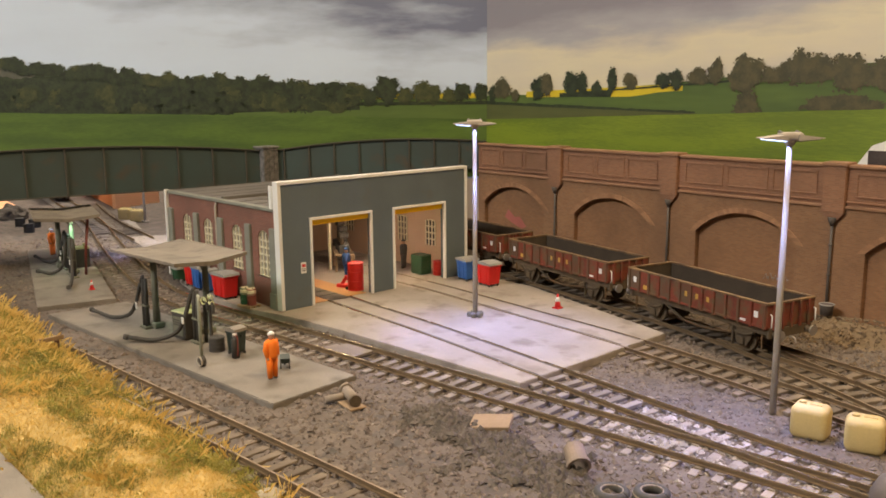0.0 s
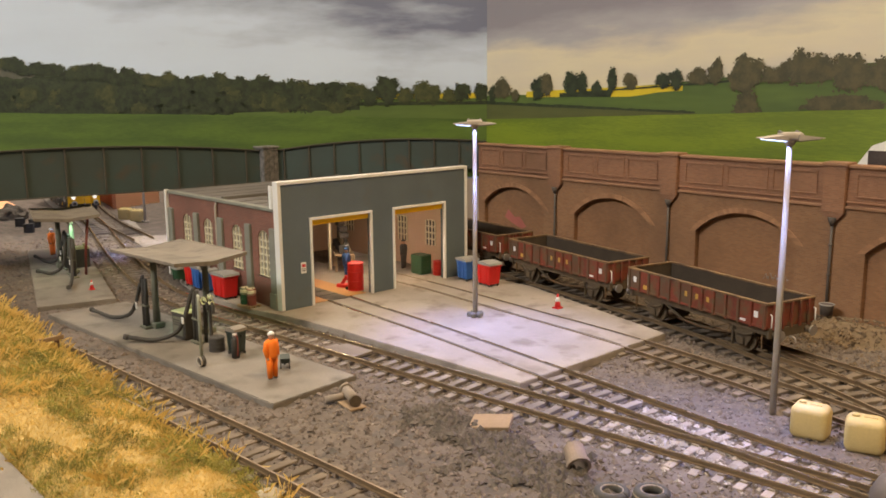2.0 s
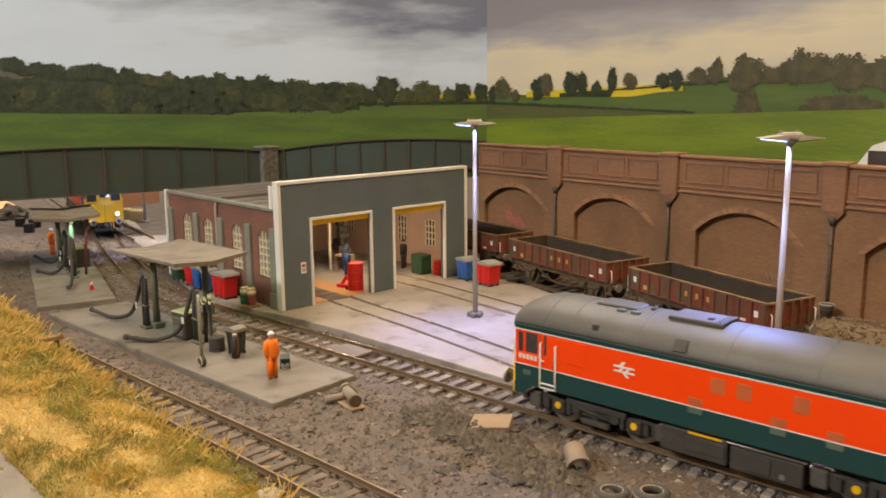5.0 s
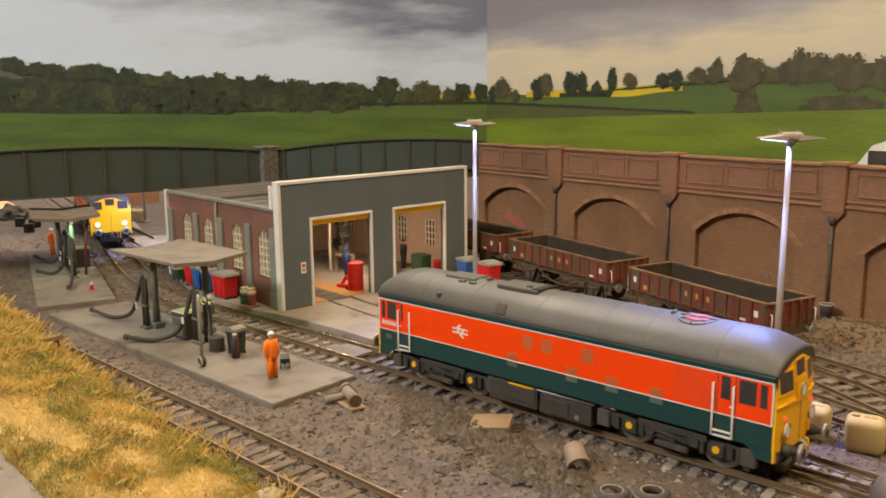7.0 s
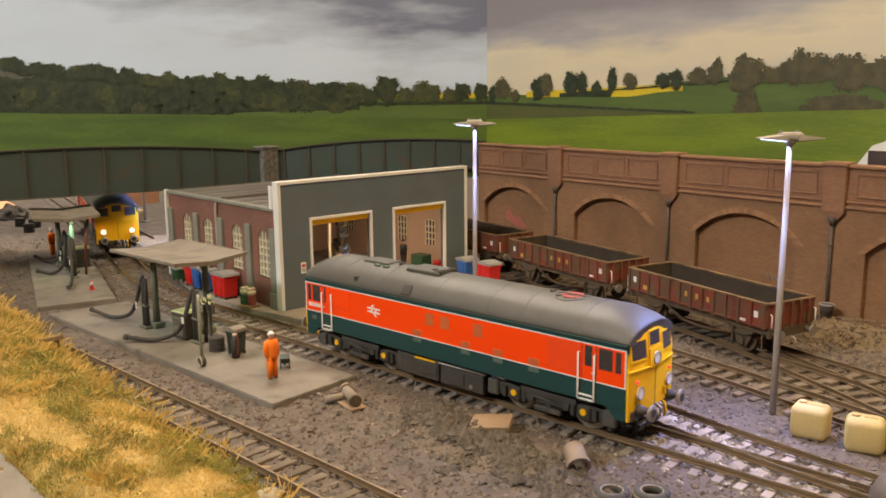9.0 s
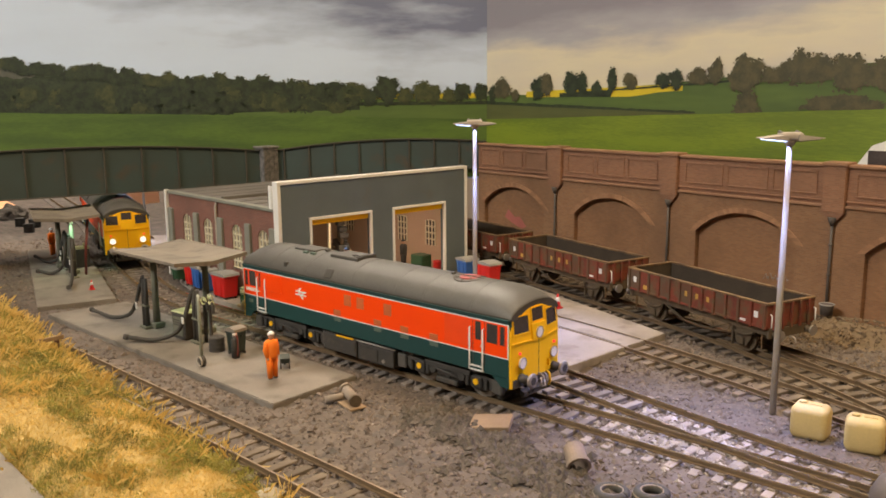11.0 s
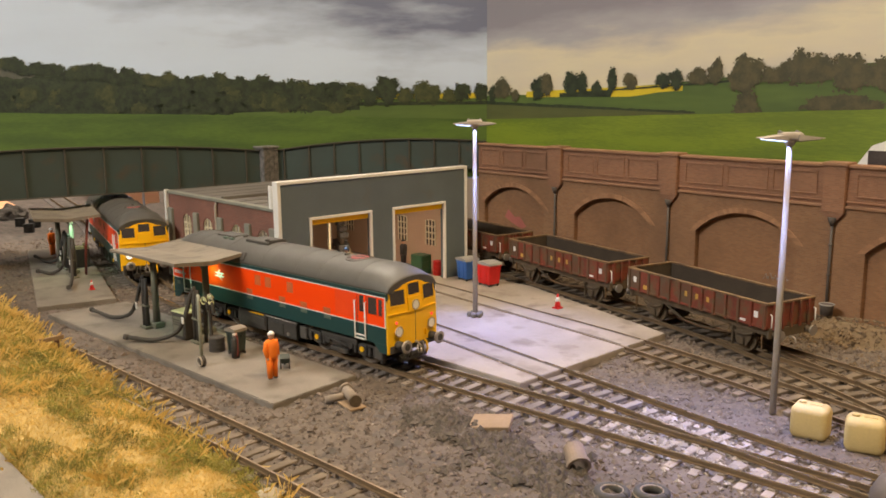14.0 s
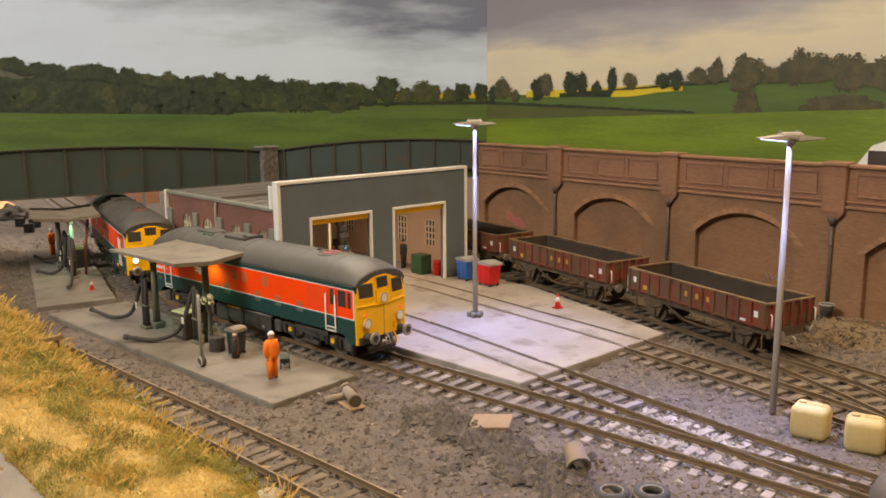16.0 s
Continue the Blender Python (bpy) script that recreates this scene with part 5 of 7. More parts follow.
        for y in (-11.3, 11.3):
            bf = part("buffer", tube([(s * L, y, 13.4), (s * (L + 4.0), y, 13.4)], [1.7, 1.4], 12), SOLEBAR, end)
            part("buffer_head", tube([(s * (L + 4.0), y, 13.4), (s * (L + 4.8), y, 13.4)], [2.6, 2.7], 16), STEEL, bf)
            part("handrail", tube([(s * (L + 0.9), y * 1.35, 17), (s * (L + 2.0), y * 1.35, 17.4), (s * (L + 2.0), y * 1.35, 23.6), (s * (L + 0.9), y * 1.35, 24)], 0.3, 6), WHITE, end)
        part("coupling", tube([(s * (L + 0.4), 0, 11), (s * (L + 3.2), 0, 10.6), (s * (L + 4.2), 0, 8.2)], 0.55, 6), STEEL, end)
        part("step_board", box(*sorted((s * (L - 7), s * (L - 2))), -14.6, -12.6, 4.2, 4.9), SOLEBAR, w)
        part("step_hanger", box(*sorted((s * (L - 4.8), s * (L - 4.2))), -14.2, -13.4, 4.9, 12.6), WAGON_EDGE, w)
    for x in (-33, 33):
        bm = bmesh.new()
        for s in (-1, 1):
            ydisc(0, *sorted((s * 7.6, s * 9.6)), 0, 6.3, 24, bm)
            ydisc(0, *sorted((s * 9.6, s * 9.9)), 0, 2.0, 12, bm)
        ydisc(0, -8, 8, 0, 1.2, 8, bm)
        part("wheelset", bm, SOLEBAR, w, m=at(x, 0, 6.3))
    part("ballast_dust", box(-L + 2, L - 2, -H + 2, H - 2, B + 0.6, B + 1.4, 0.4), EARTH, w)
    return w


def wagons():
    first = wagon("maroon open steel wagon, rusty inside, in the siding")
    for i, x in enumerate((206, 88.5, -29)):
        y, a = along(WAGON_LINE, x)
        if i == 0:
            first.matrix_world = at(x, y, 0, a)
        else:
            copy_thing(first, at(x, y, 0, a))


wagons()


# ---- yard lamps ----
def yard_lamp(x, y, top, power, stones_round, throw):
    p = thing("yard_lamp", at(x, y, -3), "tall grey yard lamp pole with two cool white lamp wings", "lamp", "yard lamps")
    part("pole", tube([(0, 0, 0), (0, 0, top * 0.5), (0, 0, top)], [1.5, 1.3, 1.05], 14), GALV, p, "tapered grey pole")
    head = part("head", box(-4.5, 4.5, -3.2, 3.2, top + 1.0, top + 4.2, 1.0, seg=2), GALV, p, "grey lamp head hub", m=at(0, 0, 0, 48))
    part("collar", tube([(0, 0, top - 1), (0, 0, top + 1.2)], [1.6, 2.6], 12), GALV, p)
    for s in (-1, 1):
        wing = part("lamp_wing", prism([(s * 2, top + 3.4), (s * 12.2, top + 2.1), (s * 12.2, top + 1.8), (s * 2.0, top + 1.0)], -4.0, 4.0), GALV, head, "flat lamp wing")
        part("diffuser", prism([(s * 2.6, top + 0.8), (s * 10.8, top + 1.55), (s * 10.8, top + 1.3), (s * 2.6, top + 0.5)], -3.2, 3.2), LED if s < 0 else GREY_LID, head, "cool white glowing diffuser" if s < 0 else "unlit grey diffuser")
        part("clip", tube([(s * 3.5, -2.6, top + 3.2), (s * 3.5, 2.6, top + 4.4)], 0.7, 6), BLACK, head)
    for k in range(5 if stones_round else 0):
        a = k * 1.3
        part("base_stone", box(-1.9, 1.9, -1.4, 1.4, 0, 3.2, 0.7), GREY_STONE, p, m=at(3.2 * math.cos(a), 3.2 * math.sin(a), 2.4, k * 33))
    reach = math.hypot(*throw)
    for off, watts, angle, aim_at in ((9.0, power, 86, throw), (2.6, power * 0.02, 120, (throw[0] * 0.1, throw[1] * 0.1))):
        led = bpy.data.lights.new("yard_lamp_light", "SPOT")
        led.energy, led.color, led.spot_size, led.spot_blend, led.shadow_soft_size = watts, (0.27, 0.37, 1.0), radians(angle), 1.0, 0.001
        spot = ((x + throw[0] / reach * off) * MM, (y + throw[1] / reach * off) * MM, (top - 3.8) * MM)
        new("yard_lamp_light", led).matrix_world = look(spot, ((x + aim_at[0]) * MM, (y + aim_at[1]) * MM, 0))


yard_lamp(90.0, 76.3, 114.7, 0.85, True, (38, -26))
yard_lamp(282.5, 63.2, 113.3, 0.95, False, (-8, -50))
# ---- refuelling points ----
PALE_GREEN = mat("pale_green_lid", (0.62, 0.66, 0.36), (0.5, 0.54, 0.30), 0.6)
PIPE_GREY = mat("pipe_grey_green", (0.30, 0.32, 0.25), (0.20, 0.215, 0.17), 0.7, blot=150)
RED_PIPE = mat("red_pipe", (0.20, 0.040, 0.030), (0.13, 0.030, 0.024), 0.6)
GREEN_GLOW = mat("greenish_tube", (0.7, 1.0, 0.6), (0.7, 1.0, 0.6), 0.5, bump=0, emit=2.5)
SKIN = mat("figure_face", (0.52, 0.30, 0.20), (0.46, 0.26, 0.18), 0.7)
BOOT = mat("figure_boot", (0.05, 0.03, 0.022), (0.04, 0.025, 0.02), 0.8)
BLUE_CLOTH = mat("blue_overall", (0.025, 0.07, 0.22), (0.02, 0.055, 0.17), 0.85)


def curve(points, n=24):
    """A smooth curve through a few places in space."""
    p = [Vector(q) for q in points]
    p = [p[0] * 2 - p[1]] + p + [p[-1] * 2 - p[-2]]
    out = []
    for i in range(1, len(p) - 2):
        for k in range(n // (len(p) - 3)):
            t = k / (n // (len(p) - 3))
            out.append(0.5 * ((2 * p[i]) + (p[i + 1] - p[i - 1]) * t + (2 * p[i - 1] - 5 * p[i] + 4 * p[i + 1] - p[i + 2]) * t * t + (3 * p[i] - p[i - 1] - 3 * p[i + 1] + p[i + 2]) * t ** 3))
    return out + [p[-2]]


def canopy(m, posts, lamps, tilt):
    c = thing("fuel_canopy", m, "weathered grey butterfly canopy on two posts over the fuel pad", "canopy", "fuel canopies")
    for s in (-1, 1):
        bm = prism([(0, 0.6), (s * 22.5, 2.8), (s * 22.5, 3.8), (0, 1.8)], -34, 34)
        roof = part("canopy_wing", moved(bm, Matrix.Rotation(-math.pi / 2, 4, "Z")), CANOPY, c, "grey weathered roof wing", m=at(0, 0, 42.2))
        part("fascia", box(-34.4, 34.4, *sorted((s * 21.9, s * 22.8)), 2.3, 4.1, 0.2), CANOPY, roof)
        for x in (-33.6, 33.6):
            fb = prism([(0, -0.4), (s * 22.3, 2.0), (s * 22.3, 4.0), (0, 2.0)], x - 0.6, x + 0.6)
            part("fascia", moved(fb, Matrix.Rotation(-math.pi / 2, 4, "Z")), CANOPY, roof)
        for x in (-22, -11, 0, 11, 22):
            sb = prism([(s * 0.6, 1.75), (s * 22, 3.75), (s * 22, 3.86), (s * 0.6, 1.90)], x - 0.15, x + 0.15)
            part("sheet_joint", moved(sb, Matrix.Rotation(-math.pi / 2, 4, "Z")), CANOPY, roof)
    for x, y in posts:
        p = part("post", tube([(x, y, 0), (x, y, 42.5)], [2.1, 1.7], 12), POST_GREEN, c, "grey-green steel post")
        part("post_base", box(x - 3.4, x + 3.4, y - 3.4, y + 3.4, 0, 3.4, 0.6), POST_GREEN, p)
        part("post_head", tube([(x, y, 38.5), (x, y, 42.6)], [2.2, 4.2], 10), POST_GREEN, p)
        part("bracket", tube([(x, y, 35), (x, y * 0.4, 42)], 0.9, 6), POST_GREEN, p)
    for x, y in lamps:
        f = part("strip_light", box(x - 5, x + 5, y - 1.3, y + 1.3, 40.0, 41.6, 0.3), GALV, c, "small lit strip light under the roof")
        part("diffuser", box(x - 4.6, x + 4.6, y - 1.0, y + 1.0, 39.7, 40.0), GREEN_GLOW, f, "greenish glowing tube")
        led = bpy.data.lights.new("canopy_light", "SPOT")
        led.energy, led.color, led.spot_size, led.spot_blend, led.shadow_soft_size = 0.02, (0.55, 1.0, 0.62), radians(150), 0.8, 0.003
        spot = m @ at(x, y, 38.8)
        new("canopy_light", led).matrix_world = look(spot.translation, (m @ at(x, y + tilt, 8)).translation)
    return c


def hose_stand(m, reach, turn):
    """Upright hose pipes with one heavy hose sagging to the ground."""
    h = thing("hose_stand", m, "upright black fuel hoses with a heavy hose trailing on the pad", "fuel hose", "fuel hoses")
    for k, top in ((-1.8, 31), (1.8, 29.5)):
        part("riser", tube([(k, 0, 0), (k, 0, top * 0.6), (k * 1.05, 0.4, top)], [1.35, 1.3, 0.9], 10), RUBBER, h, "black hose riser")
    part("base", box(-4, 4, -2.6, 2.6, 0, 1.6, 0.4), POST_GREEN, h)
    part("strap", box(-3.2, 3.2, -1.6, 1.6, 13, 14.2, 0.3), POST_GREEN, h)
    c, s = math.cos(radians(turn)), math.sin(radians(turn))
    pts = [(-1.8, 0.3, 30), (-2.2 + c * 1.5, s * 1.5, 26), (c * reach * 0.25, s * reach * 0.25, 8), (c * reach * 0.6, s * reach * 0.6, 1.9), (c * reach, s * reach, 3.2)]
    hose = part("hose", tube(curve(pts, 28), 1.15, 10), RUBBER, h, "thick black trailing hose")
    part("nozzle", tube([(c * reach, s * reach, 3.2), (c * (reach + 2.4), s * (reach + 2.4), 3.6)], [1.4, 1.6], 10), BLACK, hose)
    part("tag", box(-1.2 + c * 6, 0.6 + c * 6, s * 6 - 1.8, s * 6 - 1.3, 11, 14.5), WHITE, hose)
    return h


def pump(m):
    p = thing("fuel_pump", m, "dark green fuel pump cabinet with a pale lid", "fuel pump", "fuel pumps")
    part("body", box(-6.2, 6.2, -5, 5, 0, 14.5, 0.7, seg=2), BLACK, p)
    part("lid", box(-6.4, 6.4, -5.2, 5.2, 14.5, 15.6, 0.4), PALE_GREEN, p, "pale green worn lid")
    part("dial", tube([(0, 2.5, 15.6), (0, 2.5, 18.2)], [1.4, 1.9], 12), PALE_GREEN, p)
    part("door", box(-4.6, 4.6, -5.5, -5.0, 2, 12.6, 0.2), POST_GREEN, p)
    for k in range(3):
        part("louvre", box(-3.6, 3.6, -5.8, -5.4, 8 + k * 1.3, 8.6 + k * 1.3), BLACK, p)
    return p


def pipe_gantry(m):
    g = thing("pipe_gantry", m, "bent grey-green fuel pipes with brass tops", "pipework")
    for k, (x, y, z) in enumerate(((0, 0, 25), (2.6, 1.0, 26.5), (5.0, -1.2, 24))):
        part("pipe", tube(curve([(x, y, 0), (x, y, z * 0.7), (x + 1.2, y - 0.6, z), (x + 3.6, y - 1.8, z - 1.5), (x + 4.4, y - 2.2, z - 6)], 24), 0.95, 8), PIPE_GREY if k % 2 else RUBBER, g)
        part("valve", tube([(x + 0.8, y - 0.4, z - 0.6), (x + 3.4, y - 1.6, z - 0.7)], 1.25, 8), PALE_GREEN, g, "pale brass valve")
    part("hand_wheel", tube([(2.0 + 1.9 * math.cos(a), -2.4, 24 + 1.9 * math.sin(a)) for a in np.linspace(0, math.tau, 17)], 0.35, 5), PALE_GREEN, g)
    return g


def stand_pipe(m):
    s = thing("stand_pipe", m, "pale upright stand pipe with a ring foot", "pipework")
    part("upright", tube([(0, 0, 0), (0, 0, 33), (-1.2, 0.8, 35), (-3.0, 1.4, 35.4)], [0.95, 0.9, 0.9, 0.8], 8), PIPE_GREY, s)
    part("foot", tube([(0, -1.0, 2.6), (0, 1.0, 2.6)], 2.8, 14), BLACK, s)
    part("foot_ring", tube([(2.4 * math.cos(a), -1.2, 2.6 + 2.4 * math.sin(a)) for a in np.linspace(0, math.tau, 17)], 0.5, 5), GALV, s)
    return s


def wheelie_bin(m, material, label, w=8.0, d=7.0, h=13.0, lid=GREY_LID, group="wheeled bins"):
    b = thing("wheeled_bin", m, label, "bin", group)
    bm = bmesh.new()
    lo = [bm.verts.new((x * w * 0.43, y * d * 0.43, 1.4)) for x, y in ((-1, -1), (1, -1), (1, 1), (-1, 1))]
    hi = [bm.verts.new((x * w * 0.5, y * d * 0.5, h)) for x, y in ((-1, -1), (1, -1), (1, 1), (-1, 1))]
    bm.faces.new(lo[::-1])
    bm.faces.new(hi)
    for i in range(4):
        bm.faces.new((lo[i], lo[(i + 1) % 4], hi[(i + 1) % 4], hi[i]))
    bmesh.ops.bevel(bm, geom=bm.edges[:], offset=0.5, segments=2, affect="EDGES")
    part("body", bm, material, b)
    part("rim", box(-w * 0.53, w * 0.53, -d * 0.53, d * 0.53, h - 1.1, h, 0.3), material, b)
    part("lid", prism([(-w * 0.55, h), (w * 0.55, h), (w * 0.5, h + 1.4), (0, h + 2.3), (-w * 0.5, h + 1.4)], -d * 0.55, d * 0.55), lid, b, "grey lid")
    for s in (-1, 1):
        part("side_lug", box(*sorted((s * w * 0.5, s * (w * 0.5 + 0.9))), -0.6, 0.6, h - 3, h - 1.6, 0.2), material, b)
        for t in (-1, 1):
            part("castor", ydisc(s * w * 0.36, t * d * 0.34 - 0.4, t * d * 0.34 + 0.4, 0.95, 0.95, 10), BLACK, b)
        part("rib", box(s * w * 0.22 - 0.35, s * w * 0.22 + 0.35, -d * 0.5 - 0.15, -d * 0.44, 2.4, h - 1.2), material, b)
    return b


def drum(m, material, label, r=3.8, h=11.4, band=None, group="oil drums"):
    d = thing("oil_drum", m, label, "drum", group)
    part("shell", tube([(0, 0, 0), (0, 0, 0.5), (0, 0, h - 0.5), (0, 0, h)], [r * 0.97, r, r, r * 0.97], 22), material, d)
    for z in (0.4, h * 0.34, h * 0.67, h - 0.4):
        part("hoop", tube([((r + 0.05) * math.cos(a), (r + 0.05) * math.sin(a), z) for a in np.linspace(0, math.tau, 25)], 0.3, 5), material, d)
    part("lid", tube([(0, 0, h - 0.15), (0, 0, h + 0.15)], r * 0.9, 20), band or material, d)
    part("bung", tube([(r * 0.5, 0, h), (r * 0.5, 0, h + 0.5)], 0.5, 8), BLACK, d)
    if band:
        part("band", tube([(0, 0, h * 0.62), (0, 0, h - 0.1)], r + 0.12, 22), band, d, "pale painted band")
    return d


def figurine(m, coat, label, height=23.0, lean=0.0, hat=None):
    """A small standing model figure as one plain mesh."""
    k = height / 23.0
    bm = bmesh.new()
    for s in (-1, 1):
        tube([(0.8, s * 1.5, 0), (-0.3, s * 1.5, 0.2), (0.3, s * 1.45, 1.0)], [0.9, 0.9, 0.75], 8, bm, 2)
        tube([(0, s * 1.5, 0.6), (0, s * 1.6, 5.5), (0, s * 1.5, 11)], [1.25, 1.35, 1.75], 10, bm, 0)
        tube([(0, s * 2.9, 18.2), (-0.4, s * 3.6, 14.5), (0.6 + lean * 4, s * 3.1, 10.8)], [1.1, 1.1, 0.9], 8, bm, 0)
        tube([(0.6 + lean * 4, s * 3.1, 10.8), (0.8 + lean * 4.4, s * 3.0, 9.8)], [0.7, 0.6], 6, bm, 1)
    tube([(0, 0, 10), (0, 0, 11.5), (0, 0, 15), (0, 0, 18), (0, 0, 19.2)], [2.6, 2.75, 2.9, 3.0, 1.6], 12, bm, 0)
    tube([(0, 0, 19), (0.1, 0, 20), (0.2, 0, 21.2), (0.1, 0, 22.2)], [0.9, 1.3, 1.45, 1.0], 10, bm, 1)
    tube([(0.1, 0, 21.5), (0.1, 0, 22.2), (0.1, 0, 23.1)], [1.75, 1.6, 0.7], 12, bm, 3)
    for v in bm.verts:
        v.co *= k
    ob = part("figurine", bm, [coat, SKIN, BOOT, hat or WHITE])
    ob.matrix_world = m
    return tagged(ob, label, "figurine", "model workmen")


def traffic_cone(m):
    c = thing("traffic_cone", m, "small red traffic cone with a white band", "cone", "traffic cones")
    part("base", box(-2.5, 2.5, -2.5, 2.5, 0, 0.9, 0.3), RED_PLASTIC, c)
    part("cone", tube([(0, 0, 0.8), (0, 0, 4.4), (0, 0, 9.0)], [2.0, 1.35, 0.5], 14), RED_PLASTIC, c)
    part("band", tube([(0, 0, 4.4), (0, 0, 7.2)], [1.43, 0.93], 14), WHITE, c, "white band")


def fuel_yard():
    canopy(at(-9, -62, -1.0, 6), [(-15.5, -7), (17, 6)], [(8, 11)], 8)
    canopy(at(-232, -50, -1.2, -14), [(-15, -4), (16, 3)], [(21, 3)], -4)
    hose_stand(at(-27, -75.5, -1.2, 0), 52, 193)
    hose_stand(at(22, -68, -1.2, 0), 38, 226)
    pump(at(7, -67, -1.2, 8))
    pipe_gantry(at(24, -64, -1.2, 20))
    stand_pipe(at(61, -85, -1.2, 0))
    wheelie_bin(at(54, -62, -1.2, 12), BIN_BLACK, "blackish green wheeled bin with a pale lid on the pad", 7.6, 7.6, 12.5, CANOPY)
    drum(at(42, -67, -1.2), BLACK, "dark round tub standing on the fuel pad", 4.0, 7.6, None, "")
    ext = thing("fire_extinguisher", at(60, -66, -1.2), "dark red fire extinguisher standing on the pad", "fire extinguisher")
    part("cylinder", tube([(0, 0, 0), (0, 0, 9.6), (0, 0, 11)], [1.9, 1.9, 0.9], 14), BLACK, ext)
    part("valve", tube([(0, 0, 11), (0, 0, 12.6)], 1.3, 10), STEEL, ext)
    part("hose", tube(curve([(0.6, 0, 12), (2.6, 0, 11), (2.7, 0, 5), (2.2, 0, 1.5)], 18), 0.4, 6), RED_PIPE, ext)
    figurine(at(101, -69, -1.2, 10), ORANGE, "model workman in orange overalls and a white helmet")
    figurine(at(-308, -37, -1.2, 40), ORANGE, "model workman in orange overalls beside the far canopy")
    wb = thing("wheelbarrow", at(91, -56, -1.2, 150), "small dark green wheelbarrow standing on the pad", "wheelbarrow")
    part("tray", prism([(-3.2, 5.2), (3.4, 5.8), (2.2, 2.8), (-2.2, 2.6)], -2.4, 2.4), BIN_BLACK, wb)
    part("wheel", ydisc(4.2, -0.5, 0.5, 1.5, 1.5, 14), BLACK, wb)
    for s in (-1, 1):
        part("handle", tube([(4.2, s * 1.0, 1.5), (-2.5, s * 2.0, 3.0), (-6.2, s * 2.3, 4.4)], 0.35, 6), BLACK, wb)
        part("leg", tube([(-2.2, s * 2.0, 3.0), (-2.6, s * 2.1, 0)], 0.35, 6), BLACK, wb)
    # far point
    hose_stand(at(-234, -50, -1.2, 0), 56, 186)
    hose_stand(at(-210, -55, -1.2, 0), 24, 228)
    hose_stand(at(-199, -57, -1.2, 0), 48, 337)
    pump(at(-240, -36, -1.2, -14))
    red = thing("red_pipe_rack", at(-206, -46, -1.2, -14), "slanting red fuel pipes under the far canopy", "pipework")
    for k in (-1.6, 1.6):
        part("pipe", tube([(k, 0, 0), (k + 0.6, 1.5, 22), (k + 3, 4, 42)], 0.8, 8), RED_PIPE, red)
    traffic_cone(at(-150, -62, -1.2) @ Matrix.Scale(0.75, 4))
    traffic_cone(at(112, 126, -0.3))


fuel_yard()


